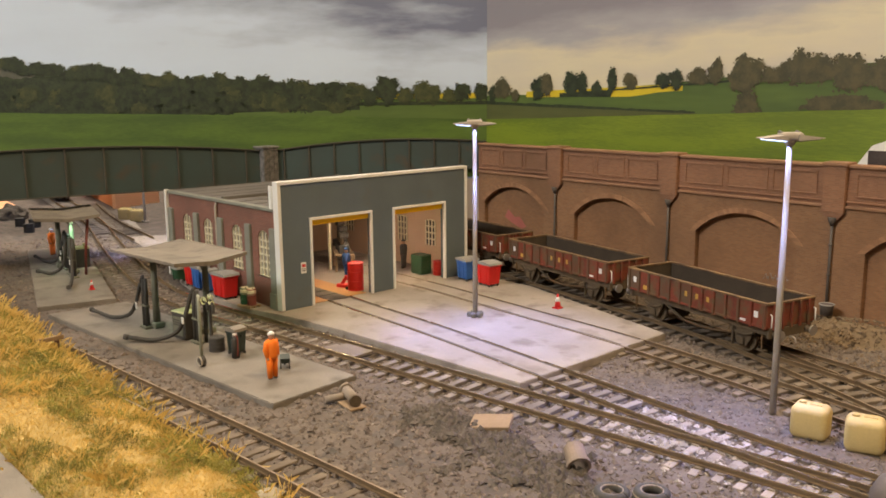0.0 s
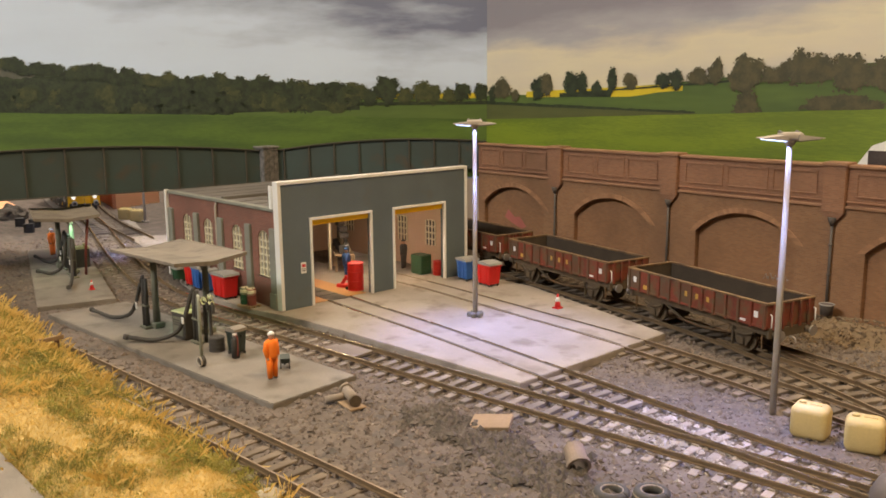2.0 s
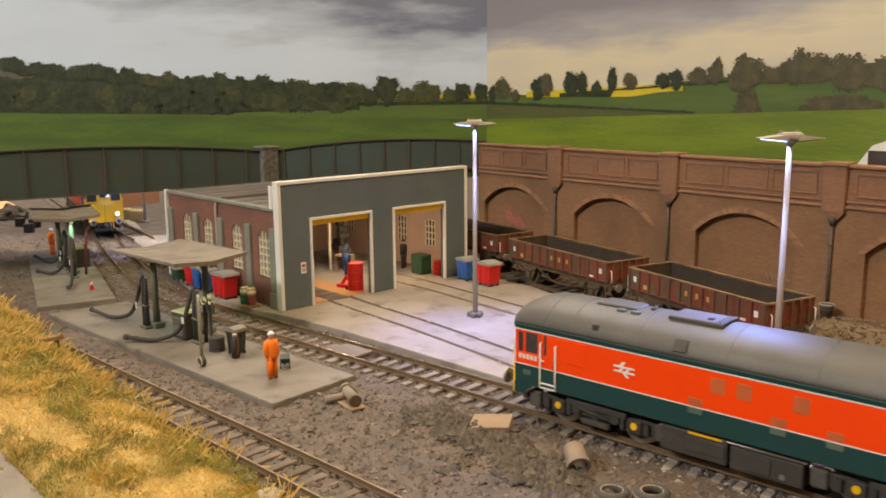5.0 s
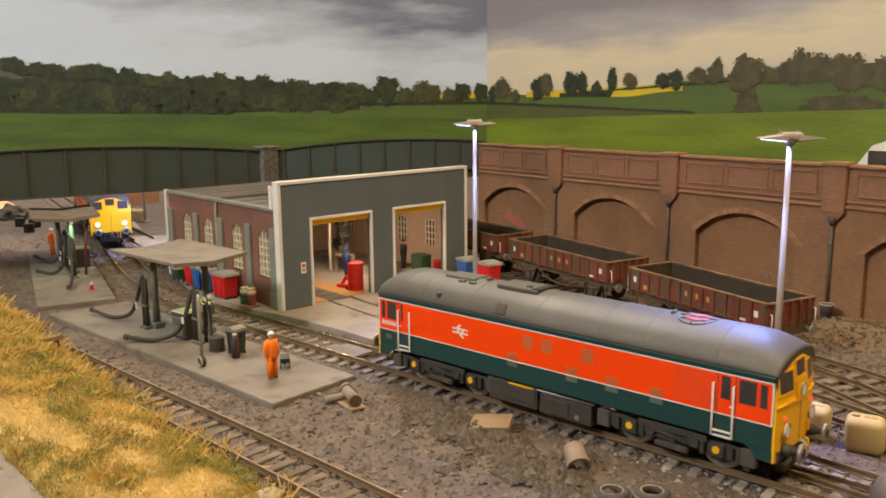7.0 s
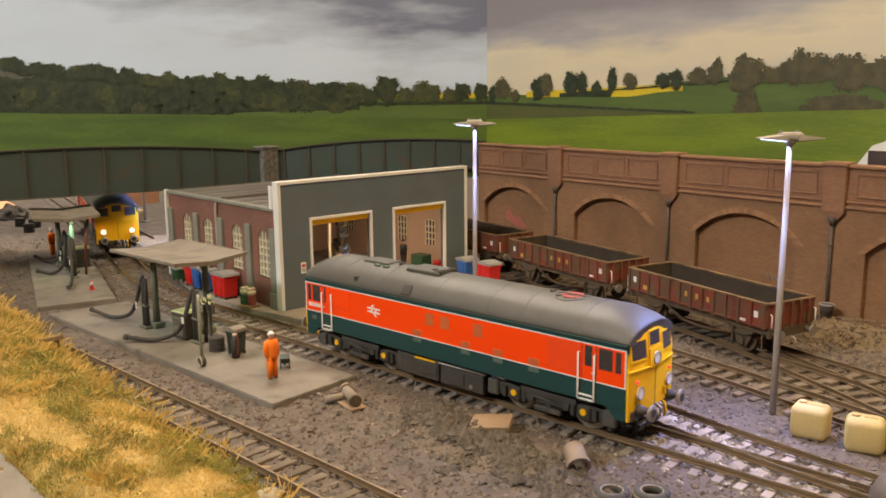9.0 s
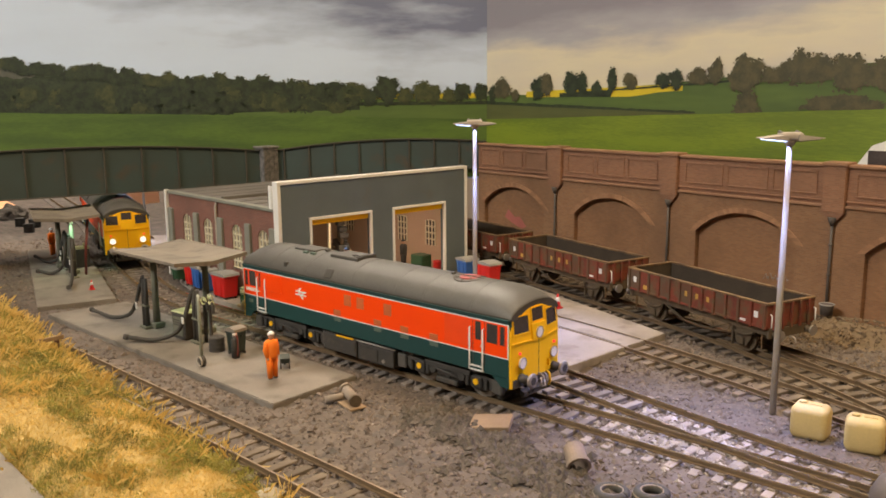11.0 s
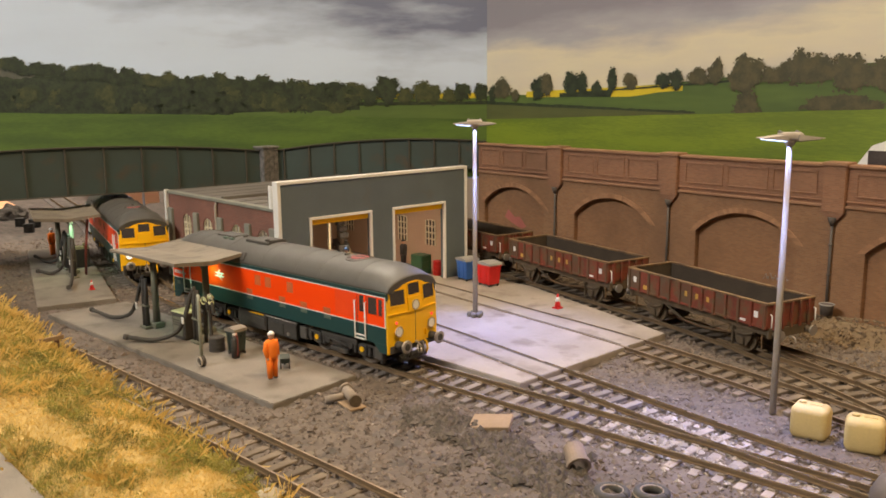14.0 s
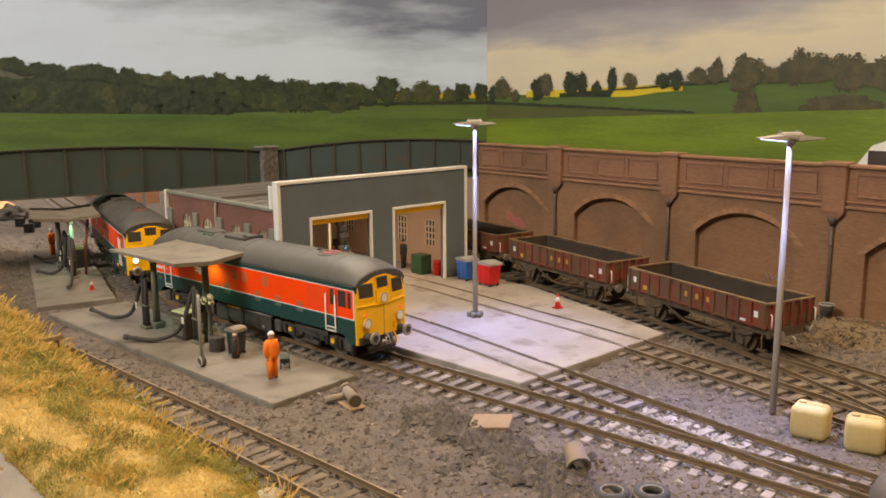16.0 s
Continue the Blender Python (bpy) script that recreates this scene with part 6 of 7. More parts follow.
# ---- round the shed ----
def shed_things():
    wheelie_bin(at(-130, -6.5, -0.3, 3), GREEN_PLASTIC, "dark green wheeled bin beside the shed", 9, 8, 9)
    wheelie_bin(at(-107, -7.0, -0.3, 5), RED_PLASTIC, "red wheeled bin with grey lid beside the shed", 9.5, 9, 15)
    wheelie_bin(at(-94, -8.0, -0.3, 5), BLUE_PLASTIC, "blue wheeled bin with grey lid beside the shed", 9.5, 9, 15)
    wheelie_bin(at(-82, -7.5, -0.3, 2), BLUE_PLASTIC, "blue wheeled bin with grey lid beside the shed", 8, 9, 14)
    wheelie_bin(at(-59, -8.0, -0.3, 4), RED_PLASTIC, "large red wheeled bin with grey lid beside the shed", 16, 11, 15.5)
    pal = thing("pallet", at(-26, -9.5, -0.3, 12), "small wooden pallet under two drums", "pallet")
    for k in range(5):
        part("slat", box(-6 + k * 2.5, -4.2 + k * 2.5, -4.5, 4.5, 1.2, 1.8), PALLET, pal)
    for y in (-4, 0, 4):
        part("bearer", box(-6, 6, y - 0.5, y + 0.5, 0, 1.2), PALLET, pal)
    for k in (-2.9, 3.0):
        drum(at(-26 + k, -9.8 + k * 0.25, 1.5), GREEN_PLASTIC if k < 0 else BROWN_DRUM, "oil drum with a cream top on a pallet", 2.8, 10.5, CREAM)
    wheelie_bin(at(14, 143, -0.3, -10), BLUE_PLASTIC, "blue wheeled bin with grey lid on the apron", 13, 11, 14.5)
    wheelie_bin(at(37, 141.5, -0.3, -4), RED_PLASTIC, "red wheeled bin with grey lid on the apron", 14, 11, 15)
    # inside the shed
    drum(at(-16, 66.5, 0.1), RED_PLASTIC, "red oil drum just inside the shed", 5.4, 19)
    figurine(at(-48, 82, 0, 60), BLUE_CLOTH, "model mechanic in blue overalls inside the shed", 23, 0.5, BLUE_CLOTH)
    jack = thing("trolley_jack", at(-24, 63, 0.1, 20), "red trolley jack on the shed floor", "jack")
    part("frame", box(-5, 5, -3, 3, 1, 3.4, 0.4), RED_PLASTIC, jack)
    part("arm", tube([(-2, 0, 3), (2, 0, 9)], 1.3, 8), RED_PLASTIC, jack)
    for s in (-1, 1):
        part("wheel", ydisc(4, s * 3 - 0.4, s * 3 + 0.4, 1.2, 1.2, 10), BLACK, jack)
    cab = thing("tool_cabinet", at(-26, 134, 0, 0), "dark green tool cabinet inside the shed", "cabinet")
    part("body", box(-6, 6, -5, 5, 0, 14, 0.4), GREEN_PLASTIC, cab)
    for k in range(3):
        part("drawer", box(6, 6.4, -4.4, 4.4, 1 + k * 4.3, 4.8 + k * 4.3, 0.1), GREEN_PLASTIC, cab)
    drum(at(-12, 138.5, 0), RED_PLASTIC, "red oil drum beside the tool cabinet", 3.8, 10.5)
    figurine(at(-50, 137, 0, 200), BLACK, "dark model workman inside the shed", 22, 0.0, BLACK)
    bench = thing("workbench", at(-90, 108, 0, 60), "cluttered dark workbench at the back of the shed", "workbench")
    part("top", box(-7, 7, -26, 26, 12, 13.4, 0.2), PALLET, bench)
    for x in (-6.5, 6.5):
        for y in (-24, 0, 24):
            part("leg", box(x - 0.8, x + 0.8, y - 0.8, y + 0.8, 0, 12), PALLET, bench)
    for k, y in enumerate((-16, -5, 10)):
        mach = thing("machine_tool", at(-90 - y * math.sin(radians(60)), 108 + y * 0.5, 13.4, 60 + 15 * k), "dark grey machine on the workbench", "machine", "bench machines")
        part("base", box(-4, 4, -5, 5, 0, 6, 0.5), BLACK, mach)
        part("column", tube([(-1, 0, 6), (-1, 0, 14 + 3 * k)], 1.6, 10), SOLEBAR, mach)
        part("head", box(-3, 4, -2.4, 2.4, 11 + 3 * k, 15 + 3 * k, 0.5), BLACK, mach)


PALLET = mat("rough_timber", (0.34, 0.24, 0.14), (0.24, 0.165, 0.10), 0.9, blot=120)
BROWN_DRUM = mat("brown_drum", (0.22, 0.05, 0.035), (0.15, 0.04, 0.03), 0.6)
shed_things()


# ---- loose things in the yard ----
def container(m, label):
    c = thing("plastic_container", m @ Matrix.Scale(0.84, 4), label, "container", "pale plastic containers")
    bm = bmesh.new()
    box(-8.4, 8.4, -6.6, 6.6, 0, 16.2, 3.4, bm, 0, 4)
    for f in bm.faces:
        f.smooth = True
    part("body", bm, PALE_PLASTIC, c)
    part("cap", tube([(-4.2, 0, 15.8), (-4.2, 0, 17.2)], 1.7, 14), PALE_PLASTIC, c)
    part("shoulder", box(-1, 5.0, -1.6, 1.6, 15.8, 16.8, 0.5), PALE_PLASTIC, c)


def loose_things():
    container(at(303, 53.5, -4.5, 10), "pale yellow plastic container on the ballast")
    container(at(323, 55.0, -4.5, 20), "pale yellow plastic container on the ballast")
    container(at(347, 56, -4.5, 60), "pale yellow plastic container on the ballast")
    slab_thing = thing("paving_slab", at(213.0, -35.0, -1.3, 33, 7, -5) @ Matrix.Scale(0.92, 4), "loose tan paving slab lying on dark earth", "slab")
    part("slab", box(-9, 9, -6.2, 6.2, 0, 2.4, 0.35), SLAB_TAN, slab_thing)
    pipe = thing("concrete_pipe", at(267, -44.5, -3.6, 20), "short concrete pipe section lying in the earth", "pipe")
    bm = bmesh.new()
    n = 22
    rings = [[bm.verts.new((r * math.cos(k * math.tau / n), r * math.sin(k * math.tau / n), z)) for k in range(n)] for r, z in ((4.6, 0), (4.6, 8.2), (5.2, 8.4), (5.2, 10.6), (3.9, 10.6), (3.7, 0))]
    for a, b in zip(rings, rings[1:] + rings[:1]):
        for k in range(n):
            bm.faces.new((a[k], a[(k + 1) % n], b[(k + 1) % n], b[k]))
    bmesh.ops.recalc_face_normals(bm, faces=bm.faces)
    part("pipe_section", moved(bm, Matrix.Translation((-7.0, 10.0, 7.0)) @ Matrix.Rotation(radians(34), 4, "Z") @ pose(0, 0, 0, 112, 0, 0) @ Matrix.Scale(0.84, 4)), PIPE_TAN, pipe)
    for x, y in ((281, -46.5), (290.5, -37)):
        t = thing("old_tyre", at(x, y, -3.9) @ Matrix.Scale(0.86, 4), "worn dark tyre lying flat on the ballast", "tyre", "old tyres")
        part("tyre", tube([(5.4 * math.cos(a), 5.4 * math.sin(a), 1.9) for a in np.linspace(0, math.tau, 33)], 2.0, 12), RUBBER, t)
        part("tread", tube([(7.1 * math.cos(a), 7.1 * math.sin(a), 1.9) for a in np.linspace(0, math.tau, 33)], 0.5, 6), TYRE_GREY, t)
        part("bead", tube([(4.4 * math.cos(a), 4.4 * math.sin(a), 3.3) for a in np.linspace(0, math.tau, 33)], 0.45, 6), TYRE_GREY, t)
    junk = thing("scrap_pipe", at(149, -59, -3.2, -8) @ Matrix.Scale(0.78, 4), "scrapped grey pipe lying on a board", "scrap")
    part("board", box(-4, 12, -6, 4, 0, 1.0, 0.2), PALLET, junk)
    part("barrel", tube([(-8, 2, 5), (9, -1.4, 4.6)], [3.0, 3.0], 16), PIPE_CLAY, junk)
    part("flange", tube([(-9.4, 2.3, 5.1), (-7.6, 1.9, 5.0)], 4.0, 16), PIPE_CLAY, junk)
    part("end_cap", tube([(8.0, -1.2, 4.6), (10.2, -1.7, 4.5)], 3.4, 16), SOLEBAR, junk)
    part("branch", tube([(-4, 0, 3.5), (-9, -11, 1.6)], [2.2, 2.0], 12), PIPE_CLAY, junk)
    stop = thing("buffer_stop", at(-27, -130, -2.6, 4) @ Matrix.Scale(0.55, 4), "small rusty buffer stop at the end of the siding", "buffer stop")
    for s in (-1, 1):
        part("post", box(-1.6, 1.6, s * 8.9 - 1.2, s * 8.9 + 1.2, 0, 12, 0.3), RUST, stop)
        part("stay", tube([(0, s * 8.9, 10), (-11, s * 8.9, 1)], 0.9, 6), RUST, stop)
    part("beam", box(1.4, 3.4, -14.5, 14.5, 8.5, 13, 0.3), PALLET, stop)
    cross = thing("board_crossing", at(0, 0, 0), "grey timber board laid between the rails", "crossing")
    for x in (91,):
        y, a = along(MAIN, x)
        part("board", box(-10.5, 10.5, -6.6, 6.6, -2.4, -0.7, 0.2), TIMBER_GREY, cross, m=at(x, y, 0, a))
    lid = thing("pale_lid", at(202, -132.5, -3.2, 0, 6, -5), "pale round lid lying at the edge of the grass", "lid")
    part("disc", tube([(0, 0, 0), (0, 0, 1.0), (0, 0, 1.6), (0, 0, 2.6)], [5.4, 5.6, 5.0, 1.2], 24), LID_PALE, lid)
    part("rim", tube([(5.5 * math.cos(a), 5.5 * math.sin(a), 0.7) for a in np.linspace(0, math.tau, 25)], 0.35, 5), LID_PALE, lid)
    gully = thing("gully_pot", at(234, 224.5, 0.5) @ Matrix.Scale(0.78, 4), "dark gully pot with a grey rim by the wall", "pot")
    part("pot", tube([(0, 0, 0), (0, 0, 7.0), (0, 0, 8.0)], [4.4, 5.0, 5.0], 20), CAST_IRON, gully)
    part("rim", tube([(5.2 * math.cos(a), 5.2 * math.sin(a), 8.0) for a in np.linspace(0, math.tau, 25)], 0.5, 6), GREY_LID, gully)
    van = thing("white_van", at(271, 256, 65, -4), "white van parked behind the parapet", "van")
    part("body", prism([(-40, 4), (42, 4), (42, 35), (-18, 37), (-26, 34), (-36, 20), (-40, 17)], -12, 12), WHITE, van)
    part("windscreen", prism([(-26.6, 32.8), (-34.6, 20.6), (-35.0, 20.6), (-27.0, 32.8)], -10, 10), DARK_GLASS, van)
    part("side_window", box(-28, -16, -12.3, -12.0, 21, 31, 0.1), DARK_GLASS, van)
    for x in (-24, 26):
        part("wheel", ydisc(x, -12.4, -8, 4.6, 4.6, 18), RUBBER, van)
    lump = thing("grey_housing", at(352, 8, -4), "dark grey rounded plastic housing close to the rails", "housing")
    part("shell", tube([(0, 0, 0), (0, 0, 8), (0, 0, 13), (0, 0, 15)], [9, 8.6, 6.2, 2.0], 22), HOUSING, lump)
    part("foot", tube([(0, 0, 0), (0, 0, 1.2)], 9.8, 22), HOUSING, lump)


LID_PALE = mat("pale_lid_plastic", (0.34, 0.29, 0.20), (0.25, 0.21, 0.14), 0.7, blot=120)
TIMBER_GREY = mat("grey_timber", (0.20, 0.175, 0.15), (0.14, 0.12, 0.105), 0.9, blot=90, stretch=(0.2, 1, 1))
SLAB_TAN = mat("tan_slab", (0.30, 0.215, 0.135), (0.21, 0.15, 0.095), 0.85, blot=80)
PIPE_CLAY = mat("clay_pipe", (0.27, 0.225, 0.18), (0.18, 0.15, 0.12), 0.85, blot=120)
PIPE_TAN = mat("tan_pipe", (0.25, 0.195, 0.15), (0.17, 0.135, 0.105), 0.85, blot=120)
TYRE_GREY = mat("dusty_tyre", (0.30, 0.25, 0.19), (0.12, 0.10, 0.08), 0.9, blot=200, amount=0.8)
RUST = mat("rust_brown", (0.15, 0.07, 0.04), (0.10, 0.05, 0.03), 0.9)
HOUSING = mat("grey_housing_plastic", (0.12, 0.10, 0.09), (0.09, 0.08, 0.07), 0.6)
loose_things()


# ---- beyond the bridge ----
def far_yard():
    slab("yard_concrete", [(-362, 49), (-292, 36), (-268, 56), (-262, 84), (-340, 92)], -2.6, 2, CONCRETE, "pale concrete hardstanding beyond the bridge", "pavement", "structure")
    slab("yard_concrete", [(-500, 62), (-430, 60), (-400, 64), (-440, 74), (-520, 84)], -3.0, 1.5, CONCRETE, "pale concrete strip beyond the bridge", "pavement", "structure")
    slab("yard_concrete", [(-520, 90), (-430, 76), (-395, 78), (-470, 100)], -3.0, 1.5, CONCRETE, "pale concrete strip beyond the bridge", "pavement", "structure")
    tagged(part("yard_wall_light", box(-6, 0, 0, 72, -8, 52), PEACH, m=at(-585, 126, 0, 22)), "plain peach board wall beyond the bridge", "wall", kind="structure")
    tagged(part("yard_wall_dark", box(-330, -6, 0, 6, -8, 52), ORANGE_BOARD, m=at(-585, 126, 0, -10)), "plain orange board wall beyond the bridge", "wall", kind="structure")
    tagged(part("yard_wall_side", box(-600, -230, 200, 206, -8, 56), TARMAC), "dark side wall beyond the bridge", "wall", kind="structure")
    ramp = thing("timber_ramp", at(-690, -20, -4, 12), "pale timber ramp board beyond the bridge", "ramp")
    part("board", prism([(-60, 0), (50, 0), (50, 3), (-60, 22)], -50, 50), PEACH, ramp)
    mound = thing("dark_mound", at(-590, 10, -4) @ Matrix.Scale(0.6, 4), "dark heap of coal under the bridge", "heap")
    rng = random.Random(5)
    bm = bmesh.new()
    bmesh.ops.create_icosphere(bm, subdivisions=4, radius=1)
    for v in bm.verts:
        k = 1 + 0.25 * noise.fractal(v.co * 2.0, 1, 2, 4)
        v.co = Vector((v.co.x * 34 * k, v.co.y * 28 * k, max(v.co.z * 26 * k, -0.5)))
    part("coal_mound", bm, EARTH, mound)
    post = thing("lamp_post", at(-451, 105, -4), "thin grey post beyond the bridge", "post")
    part("post", tube([(0, 0, 0), (0, 0, 60)], [1.6, 1.2], 8), GALV, post)
    part("foot", box(-3, 3, -3, 3, 0, 2, 0.4), GALV, post)
    for x, y in ((-484, 97), (-462, 101)):
        container(at(x, y, -4, 30), "pale yellow plastic container beyond the bridge")
    for x, y, r in ((-504, 8, 6), (-520, -2, 5), (-470, -8, 5)):
        drum(at(x, y, -4), RUBBER, "dark scrap drum in the far yard", r, 9, None, "scrap drums")
    y_box = thing("yellow_crate", at(-545, 27, -4, 20), "small yellow crate in the far yard", "crate")
    part("crate", box(-5, 5, -3.5, 3.5, 0, 5, 0.5), YELLOW, y_box)
    part("lid", box(-5.3, 5.3, -3.8, 3.8, 5, 6, 0.3), CREAM, y_box)
    fence = thing("fence_post", at(-215, -118, -4), "dark timber post beside the far pad", "post")
    part("post", box(-1.6, 1.6, -1.6, 1.6, 0, 40, 0.3), PALLET, fence)
    part("cap", box(-2, 2, -2, 2, 40, 41.4, 0.3), PALLET, fence)


PEACH = mat("peach_board", (0.80, 0.42, 0.22), (0.72, 0.37, 0.19), 0.8, blot=10)
far_yard()
# ---- dry grass bank ----
def bank_edge(x):
    return float(np.interp(x, (-330, -110, -30, 40, 150, 215, 330), (-119, -119, -126, -124, -126, -129.5, -132))) + 3.5 * noise.noise((x * 0.05, 1.7, 0))


def bank_z(x, y):
    e = bank_edge(x)
    u = min(1, max(0, (e - y) / 24))
    v = min(1, max(0, (y + 190) / 9))
    rise = 8.5 + 0.03 * max(0, min(40 - x, 200)) + 3.0 * noise.noise((x * 0.02, y * 0.02, 4)) - 0.012 * max(0, x - 60)
    lumps = 2.6 * noise.noise((x * 0.055, y * 0.055, 2)) + 1.7 * noise.noise((x * 0.13, y * 0.13, 9)) + 0.9 * noise.noise((x * 0.33, y * 0.33, 6))
    return -4.6 + (u * u * (3 - 2 * u)) * v * rise + u * lumps


def grass_bank():
    xs, ys = np.arange(-330, 330, 2.5), np.arange(-193, -112, 2.5)
    w = len(xs)
    verts = [(x * MM, y * MM, bank_z(x, y) * MM) for y in ys for x in xs]
    faces = [(j * w + i, j * w + i + 1, (j + 1) * w + i + 1, (j + 1) * w + i) for j in range(len(ys) - 1) for i in range(w - 1)]
    me = bpy.data.meshes.new("grass_bank")
    me.from_pydata(verts, [], faces)
    me.materials.append(GRASS_SOIL)
    me.shade_smooth()
    tagged(new("grass_bank", me), "straw-coloured dry grass bank along the siding", "ground", kind="structure")
    tagged(part("pavement_edge", box(-400, 420, -330, -188.8, -9, -0.6, 0.5), PAD), "grey path beside the grass bank", "pavement", kind="structure")
    rng = random.Random(11)

    def fibres(name, material, count, length, width, label, clump, height=0.0, spread=0.0):
        """Thin blades; where clump is set, in tufts that rise to height as small ragged mounds."""
        verts, faces = [], []
        while len(faces) < count:
            x, y = rng.uniform(-325, 300), rng.uniform(-190.5, -116)
            if y > bank_edge(x) + (2 if clump else -1):
                continue
            if clump:
                edge_near = 0.55 * max(0.0, 1 - (bank_edge(x) - y) / 26)
                if noise.noise((x * 0.045, y * 0.06, 9)) + 0.4 * noise.noise((x * 0.16, y * 0.16, 2)) + edge_near + 0.3 * (x < 30) < clump:
                    continue
            tall = height * rng.uniform(0.4, 1.0)
            for _ in range(26 if clump else 1):
                px, py = x + rng.gauss(0, spread), y + rng.gauss(0, spread)
                d = math.hypot(px - x, py - y)
                z = bank_z(px, py) - 0.2 + (rng.uniform(0, 1) ** 0.7 * tall * max(0.0, 1 - d / (2.2 * spread)) if clump else 0)
                a, t = rng.uniform(0, math.tau), rng.uniform(0.1, 1.35)
                l = length * rng.uniform(0.4, 1.5)
                dx, dy, dz = math.cos(a) * math.sin(t) * l, math.sin(a) * math.sin(t) * l, math.cos(t) * l
                k = width * rng.uniform(0.6, 1.3)
                sx, sy = -math.sin(a) * k, math.cos(a) * k
                i = len(verts)
                verts += [((px - sx) * MM, (py - sy) * MM, z * MM), ((px + sx) * MM, (py + sy) * MM, z * MM), ((px + dx * 0.6 + sx * 0.7) * MM, (py + dy * 0.6 + sy * 0.7) * MM, (z + dz * 0.7) * MM), ((px + dx) * MM, (py + dy) * MM, (z + dz * 0.8) * MM)]
                faces += [(i, i + 1, i + 2), (i, i + 2, i + 3)]
        m = bpy.data.meshes.new(name)
        m.from_pydata(verts, [], faces)
        m.materials.append(material)
        tagged(new(name, m), label, "grass", kind="stuff")

    fibres("straw_grass", GRASS_STRAW, 210000, 1.7, 0.10, "short straw-coloured static grass fibres", 0)
    fibres("olive_tufts", GRASS_OLIVE, 330000, 1.3, 0.17, "clumps of olive green leafy scatter", 0.06, 6.5, 2.4)
    fibres("pale_weeds", GRASS_STRAW, 20000, 6.5, 0.08, "tangled pale weeds on the bank", 0.22, 3.0, 3.0)


grass_bank()


# ---- loose ballast and earth ----
def inside(poly, x, y):
    hit = False
    for (x0, y0), (x1, y1) in zip(poly, poly[1:] + poly[:1]):
        if (y0 > y) != (y1 > y) and x < (x1 - x0) * (y - y0) / (y1 - y0) + x0:
            hit = not hit
    return hit


PAVED = [[(-101, -107), (131, -87), (125, -38), (-99, -58)], [(-350, -45), (-124, -106), (-112, -60), (-333, -3)], [(-175, 9), (-140, -2), (-100, -11), (-60, -14.5), (-20, -11.5), (17, -4), (60, 1), (189, 8), (189, 126), (60, 160), (0, 160), (-160, 160)]]


def stones(name, count, place, size, material, label, seed):
    """Many small angular stones as one mesh."""
    rng = random.Random(seed)
    verts, faces = [], []
    while len(faces) < count * 8:
        spot = place(rng)
        if spot is None:
            continue
        x, y, z = spot
        i = len(verts)
        s = size * rng.choice((0.5, 0.6, 0.7, 0.8, 1.0, 1.0, 1.3, 1.5, 2.3))
        a = rng.uniform(0, 6)
        ring = [(x + math.cos(a + k * 1.57) * s * rng.uniform(0.6, 1.3), y + math.sin(a + k * 1.57) * s * rng.uniform(0.6, 1.3), z + rng.uniform(-0.2, 0.3) * s) for k in range(4)]
        pts = ring + [(x + rng.uniform(-0.3, 0.3) * s, y + rng.uniform(-0.3, 0.3) * s, z + s * rng.uniform(0.5, 1.0)), (x, y, z - s * 0.7)]
        verts += [(p[0] * MM, p[1] * MM, p[2] * MM) for p in pts]
        for k in range(4):
            faces += [(i + k, i + (k + 1) % 4, i + 4), (i + (k + 1) % 4, i + k, i + 5)]
    m = bpy.data.meshes.new(name)
    m.from_pydata(verts, [], faces)
    m.materials.append(material)
    return tagged(new(name, m), label, "ballast", kind="stuff")


def stone_mat(name, a, b):
    m = mat(name, a, b, 0.95, grain=900, blot=200)
    n, l = m.node_tree.nodes, m.node_tree.links
    g, h, r = n.new("ShaderNodeNewGeometry"), n.new("ShaderNodeHueSaturation"), n.new("ShaderNodeMapRange")
    r.inputs[3].default_value, r.inputs[4].default_value = 0.68, 1.36
    l.new(g.outputs["Random Per Island"], r.inputs[0])
    l.new(r.outputs[0], h.inputs["Value"])
    p = n["Principled BSDF"]
    l.new(p.inputs["Base Color"].links[0].from_socket, h.inputs["Color"])
    l.new(h.outputs[0], p.inputs["Base Color"])
    return m


STONES_GREY = stone_mat("ballast_stone_grey", (0.172, 0.138, 0.115), (0.105, 0.086, 0.073))
STONES_BROWN = stone_mat("rubble_brown", (0.18, 0.132, 0.082), (0.115, 0.085, 0.055))
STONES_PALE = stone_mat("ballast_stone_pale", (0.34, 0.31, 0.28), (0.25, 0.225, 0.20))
STONES_EARTH = stone_mat("earth_crumb", (0.11, 0.092, 0.074), (0.065, 0.055, 0.044))


DIRT_BROWN = mat("brown_dirt", (0.185, 0.138, 0.085), (0.125, 0.092, 0.058), 0.95, grain=700, blot=80, bump=0.7)


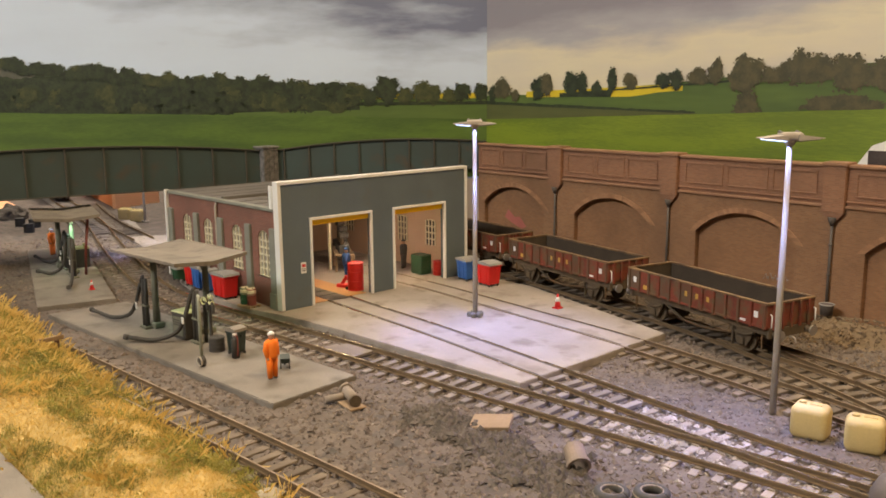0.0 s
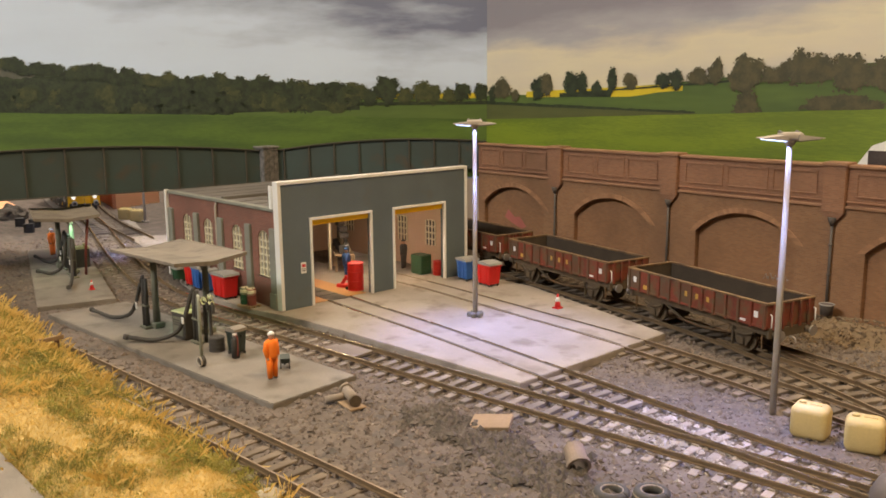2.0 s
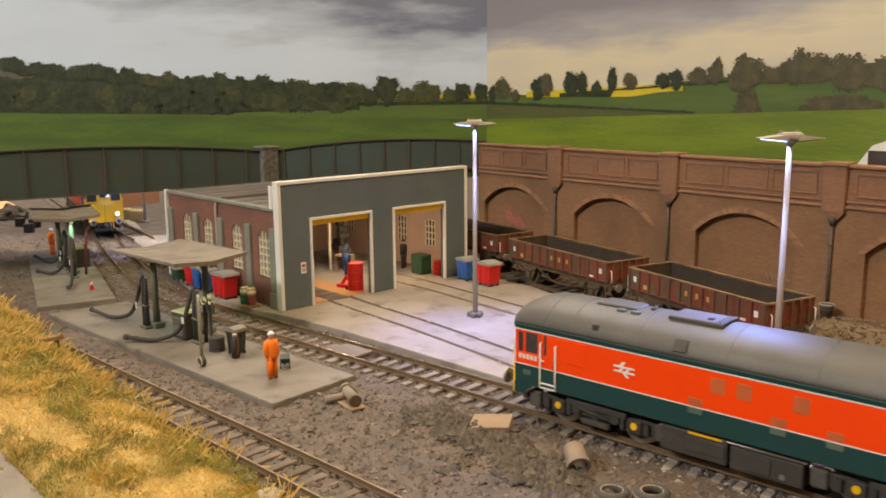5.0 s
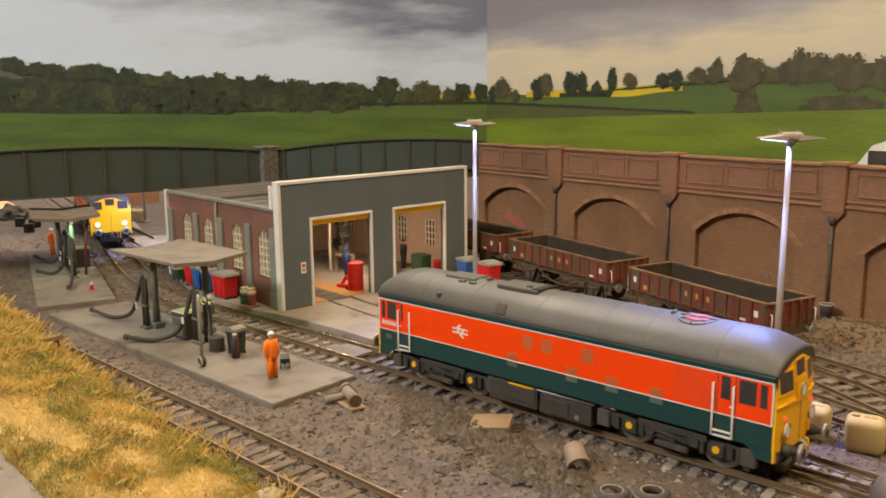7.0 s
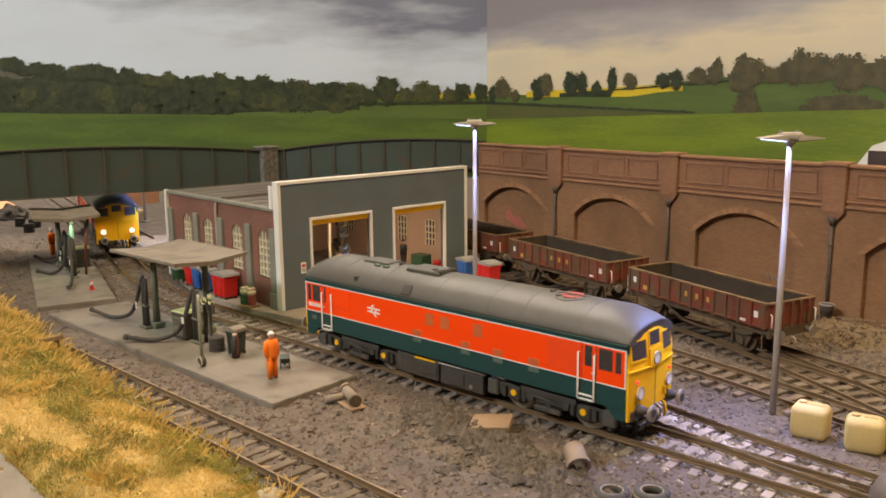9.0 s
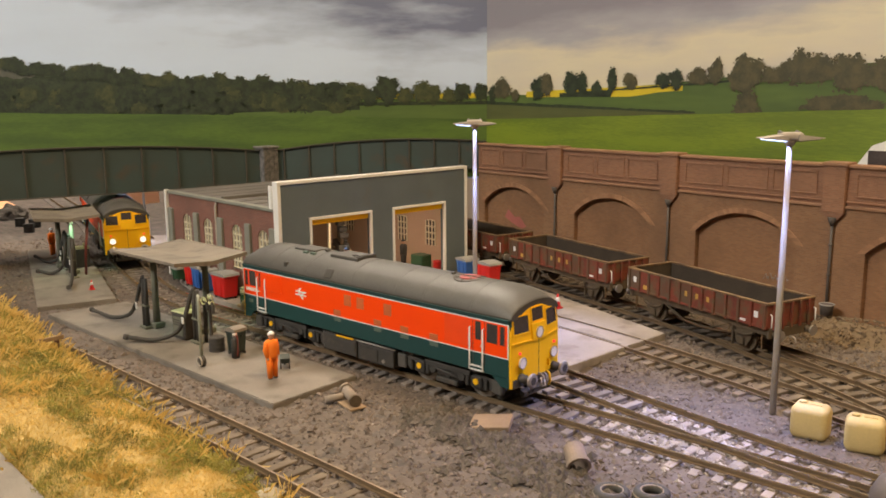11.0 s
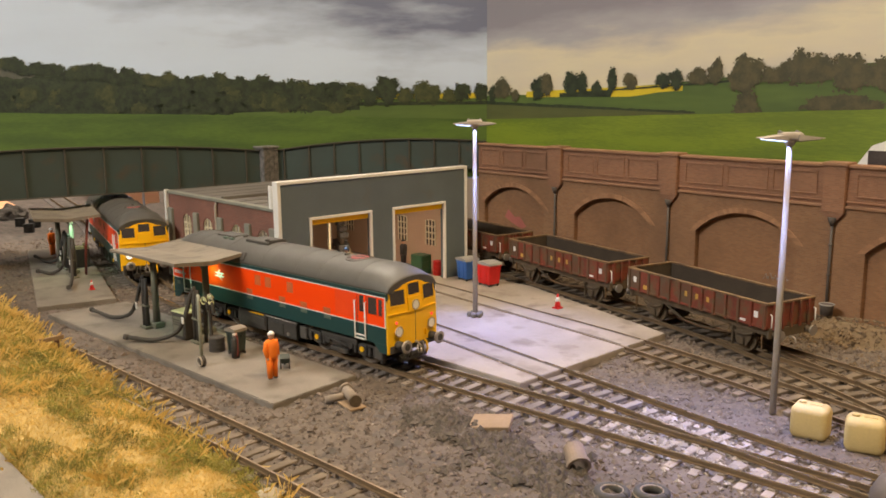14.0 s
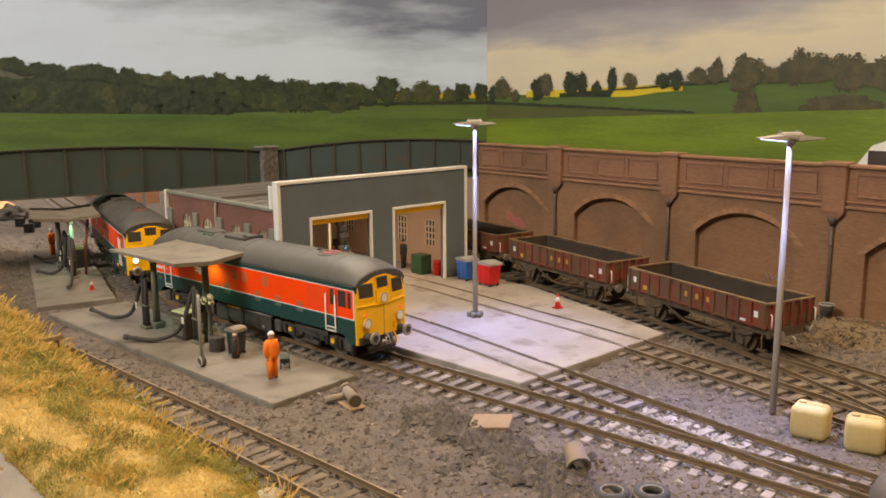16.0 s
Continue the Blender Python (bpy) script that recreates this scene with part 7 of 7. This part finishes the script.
def ballast():
    def yard(rng):
        x, y = rng.uniform(20, 370), rng.uniform(-128, 235)
        if any(inside(p, x, y) for p in PAVED):
            return None
        return x, y, -4.1 + relief(x, y) * 1.05 + clods(x, y)

    def far(rng):
        x, y = rng.uniform(-420, 20), rng.uniform(-128, 60)
        if any(inside(p, x, y) for p in PAVED) or (x > -160 and y > -2):
            return None
        return x, y, -4.1 + relief(x, y) * 1.05

    # Scatter centred on the second yard lamp's lit patch.
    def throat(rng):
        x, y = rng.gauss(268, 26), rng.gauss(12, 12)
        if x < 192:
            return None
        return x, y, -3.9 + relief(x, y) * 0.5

    def heap(rng):
        x, y = rng.uniform(170, 300), rng.uniform(-80, -22)
        r = math.exp(-((x - 208) / 26) ** 2 - ((y + 44) / 9) ** 2) + 0.55 * math.exp(-((x - 262) / 22) ** 2 - ((y + 52) / 12) ** 2) + 0.3 * noise.noise((x * 0.09, y * 0.09, 3))
        if r < 0.12 + 0.25 * rng.random():
            return None
        return x, y, -4.0 + relief(x, y) * 1.05 + clods(x, y) + 1.1 * r + rng.uniform(-0.3, 0.5)

    def wall_foot(rng):
        x = rng.uniform(200, 330)
        y = rng.uniform(150, 234)
        return x, y, -4.2 + 6.5 * math.exp(-((y - 215) / 26) ** 2) * math.exp(-((x - 262) / 34) ** 2)

    stones("ballast_stones", 34000, yard, 0.7, STONES_GREY, "loose grey-brown ballast stones", 1)
    stones("far_ballast_stones", 5000, far, 0.9, STONES_GREY, "loose grey-brown ballast stones in the far yard", 2)
    # Pale stones add painted brightness to the lamp's pool at the points.
    stones("lamplit_ballast", 900, throat, 0.8, STONES_PALE, "ballast round the points, coloured paler for the yard lamp's pool", 3)
    stones("earth_heap", 13000, heap, 0.95, STONES_EARTH, "dark crumbly earth heap on the ballast", 4)
    stones("rubble_bank", 2400, wall_foot, 0.6, STONES_BROWN, "brown rubble at the foot of the brick wall", 6)

    def white(rng):
        x, y = rng.uniform(60, 340), rng.uniform(-110, 150)
        if any(inside(p, x, y) for p in PAVED):
            return None
        return x, y, -3.6 + relief(x, y) * 1.05
    stones("white_chips", 40, white, 0.5, STONES_PALE, "scattered white stone chips", 8)
    # low mounds below the heap and the rubble
    for name, cx, cy, rx, ry, h, material, label in (("rubble_mound", 262, 212, 62, 30, 6.2, DIRT_BROWN, "low mound of brown rubble by the wall"),):
        bm = bmesh.new()
        n = 36
        grid = [[bm.verts.new((cx + rx * (i / n * 2 - 1), cy + ry * (j / n * 2 - 1), -4.8 + h * math.exp(-2.6 * ((i / n * 2 - 1) ** 2 + (j / n * 2 - 1) ** 2)) + 0.5 * noise.noise((i * 0.5, j * 0.5, h)))) for i in range(n + 1)] for j in range(n + 1)]
        for j in range(n):
            for i in range(n):
                bm.faces.new((grid[j][i], grid[j][i + 1], grid[j + 1][i + 1], grid[j + 1][i])).smooth = True
        tagged(part(name, bm, material), label, "ground", kind="structure")


ballast()
# ---- movement ----
PATH = spline(MAIN, 1.0)
PATH_X = np.array([p[0] for p in PATH])
PATH_Y = np.array([p[1] for p in PATH])
PATH_S = np.concatenate([[0.0], np.cumsum(np.hypot(np.diff(PATH_X), np.diff(PATH_Y)))])
LOCO_A_X = [(0.0, 672), (1.0, 594), (2.0, 515), (3.0, 435.5), (3.3, 412.5), (3.5, 398), (4.0, 363.5), (4.6, 326), (5.2, 294), (5.8, 268), (6.3, 247.4), (6.5, 240.5), (7.0, 224.3), (7.5, 210.3), (8.0, 197.3), (8.5, 183.8), (9.0, 170.3), (10.2, 137.6), (11.5, 102.6), (12.0, 89.4), (12.5, 76.3), (13.0, 64.0), (13.5, 53.0), (14.0, 43.3), (14.5, 34.6), (15.0, 28.2), (15.5, 24.0), (16.0, 21.6)]
LOCO_B_X = [(0.0, -778), (1.0, -702), (2.0, -625), (2.5, -588), (3.0, -553), (3.5, -523), (4.0, -501), (5.2, -455), (6.5, -412), (7.0, -398), (8.0, -374), (9.0, -352), (10.2, -322), (11.3, -293), (12.0, -277), (13.0, -254.5), (14.0, -233), (15.0, -220), (15.5, -216.5), (16.0, -214)]


def on_path(x):
    """Loco pose with its centre at x on the running line, carried by two bogies 112 mm apart."""
    s = np.interp(x, PATH_X, PATH_S)
    ax, ay, bx, by = (float(np.interp(v, PATH_S, c)) for v, c in ((s - 56, PATH_X), (s - 56, PATH_Y), (s + 56, PATH_X), (s + 56, PATH_Y)))
    return at((ax + bx) / 2, (ay + by) / 2, 0, math.degrees(math.atan2(by - ay, bx - ax)))


def motions():
    for ob, wheels, rows in ((LOCO_A, WHEELS_A, LOCO_A_X), (LOCO_B, WHEELS_B, LOCO_B_X)):
        walk(ob, [(t, on_path(x)) for t, x in rows])
        ts = np.array([r[0] for r in rows])
        xs = np.array([r[1] for r in rows])
        for w in wheels:
            home = w.matrix_basis.translation.copy()
            turned = []
            for k in range(161):
                x = float(np.interp(k / 10, ts, xs))
                turned.append((k / 10, Matrix.Translation(home) @ Matrix.Rotation(x / 7.5, 4, "Y")))
            walk(w, turned)


motions()
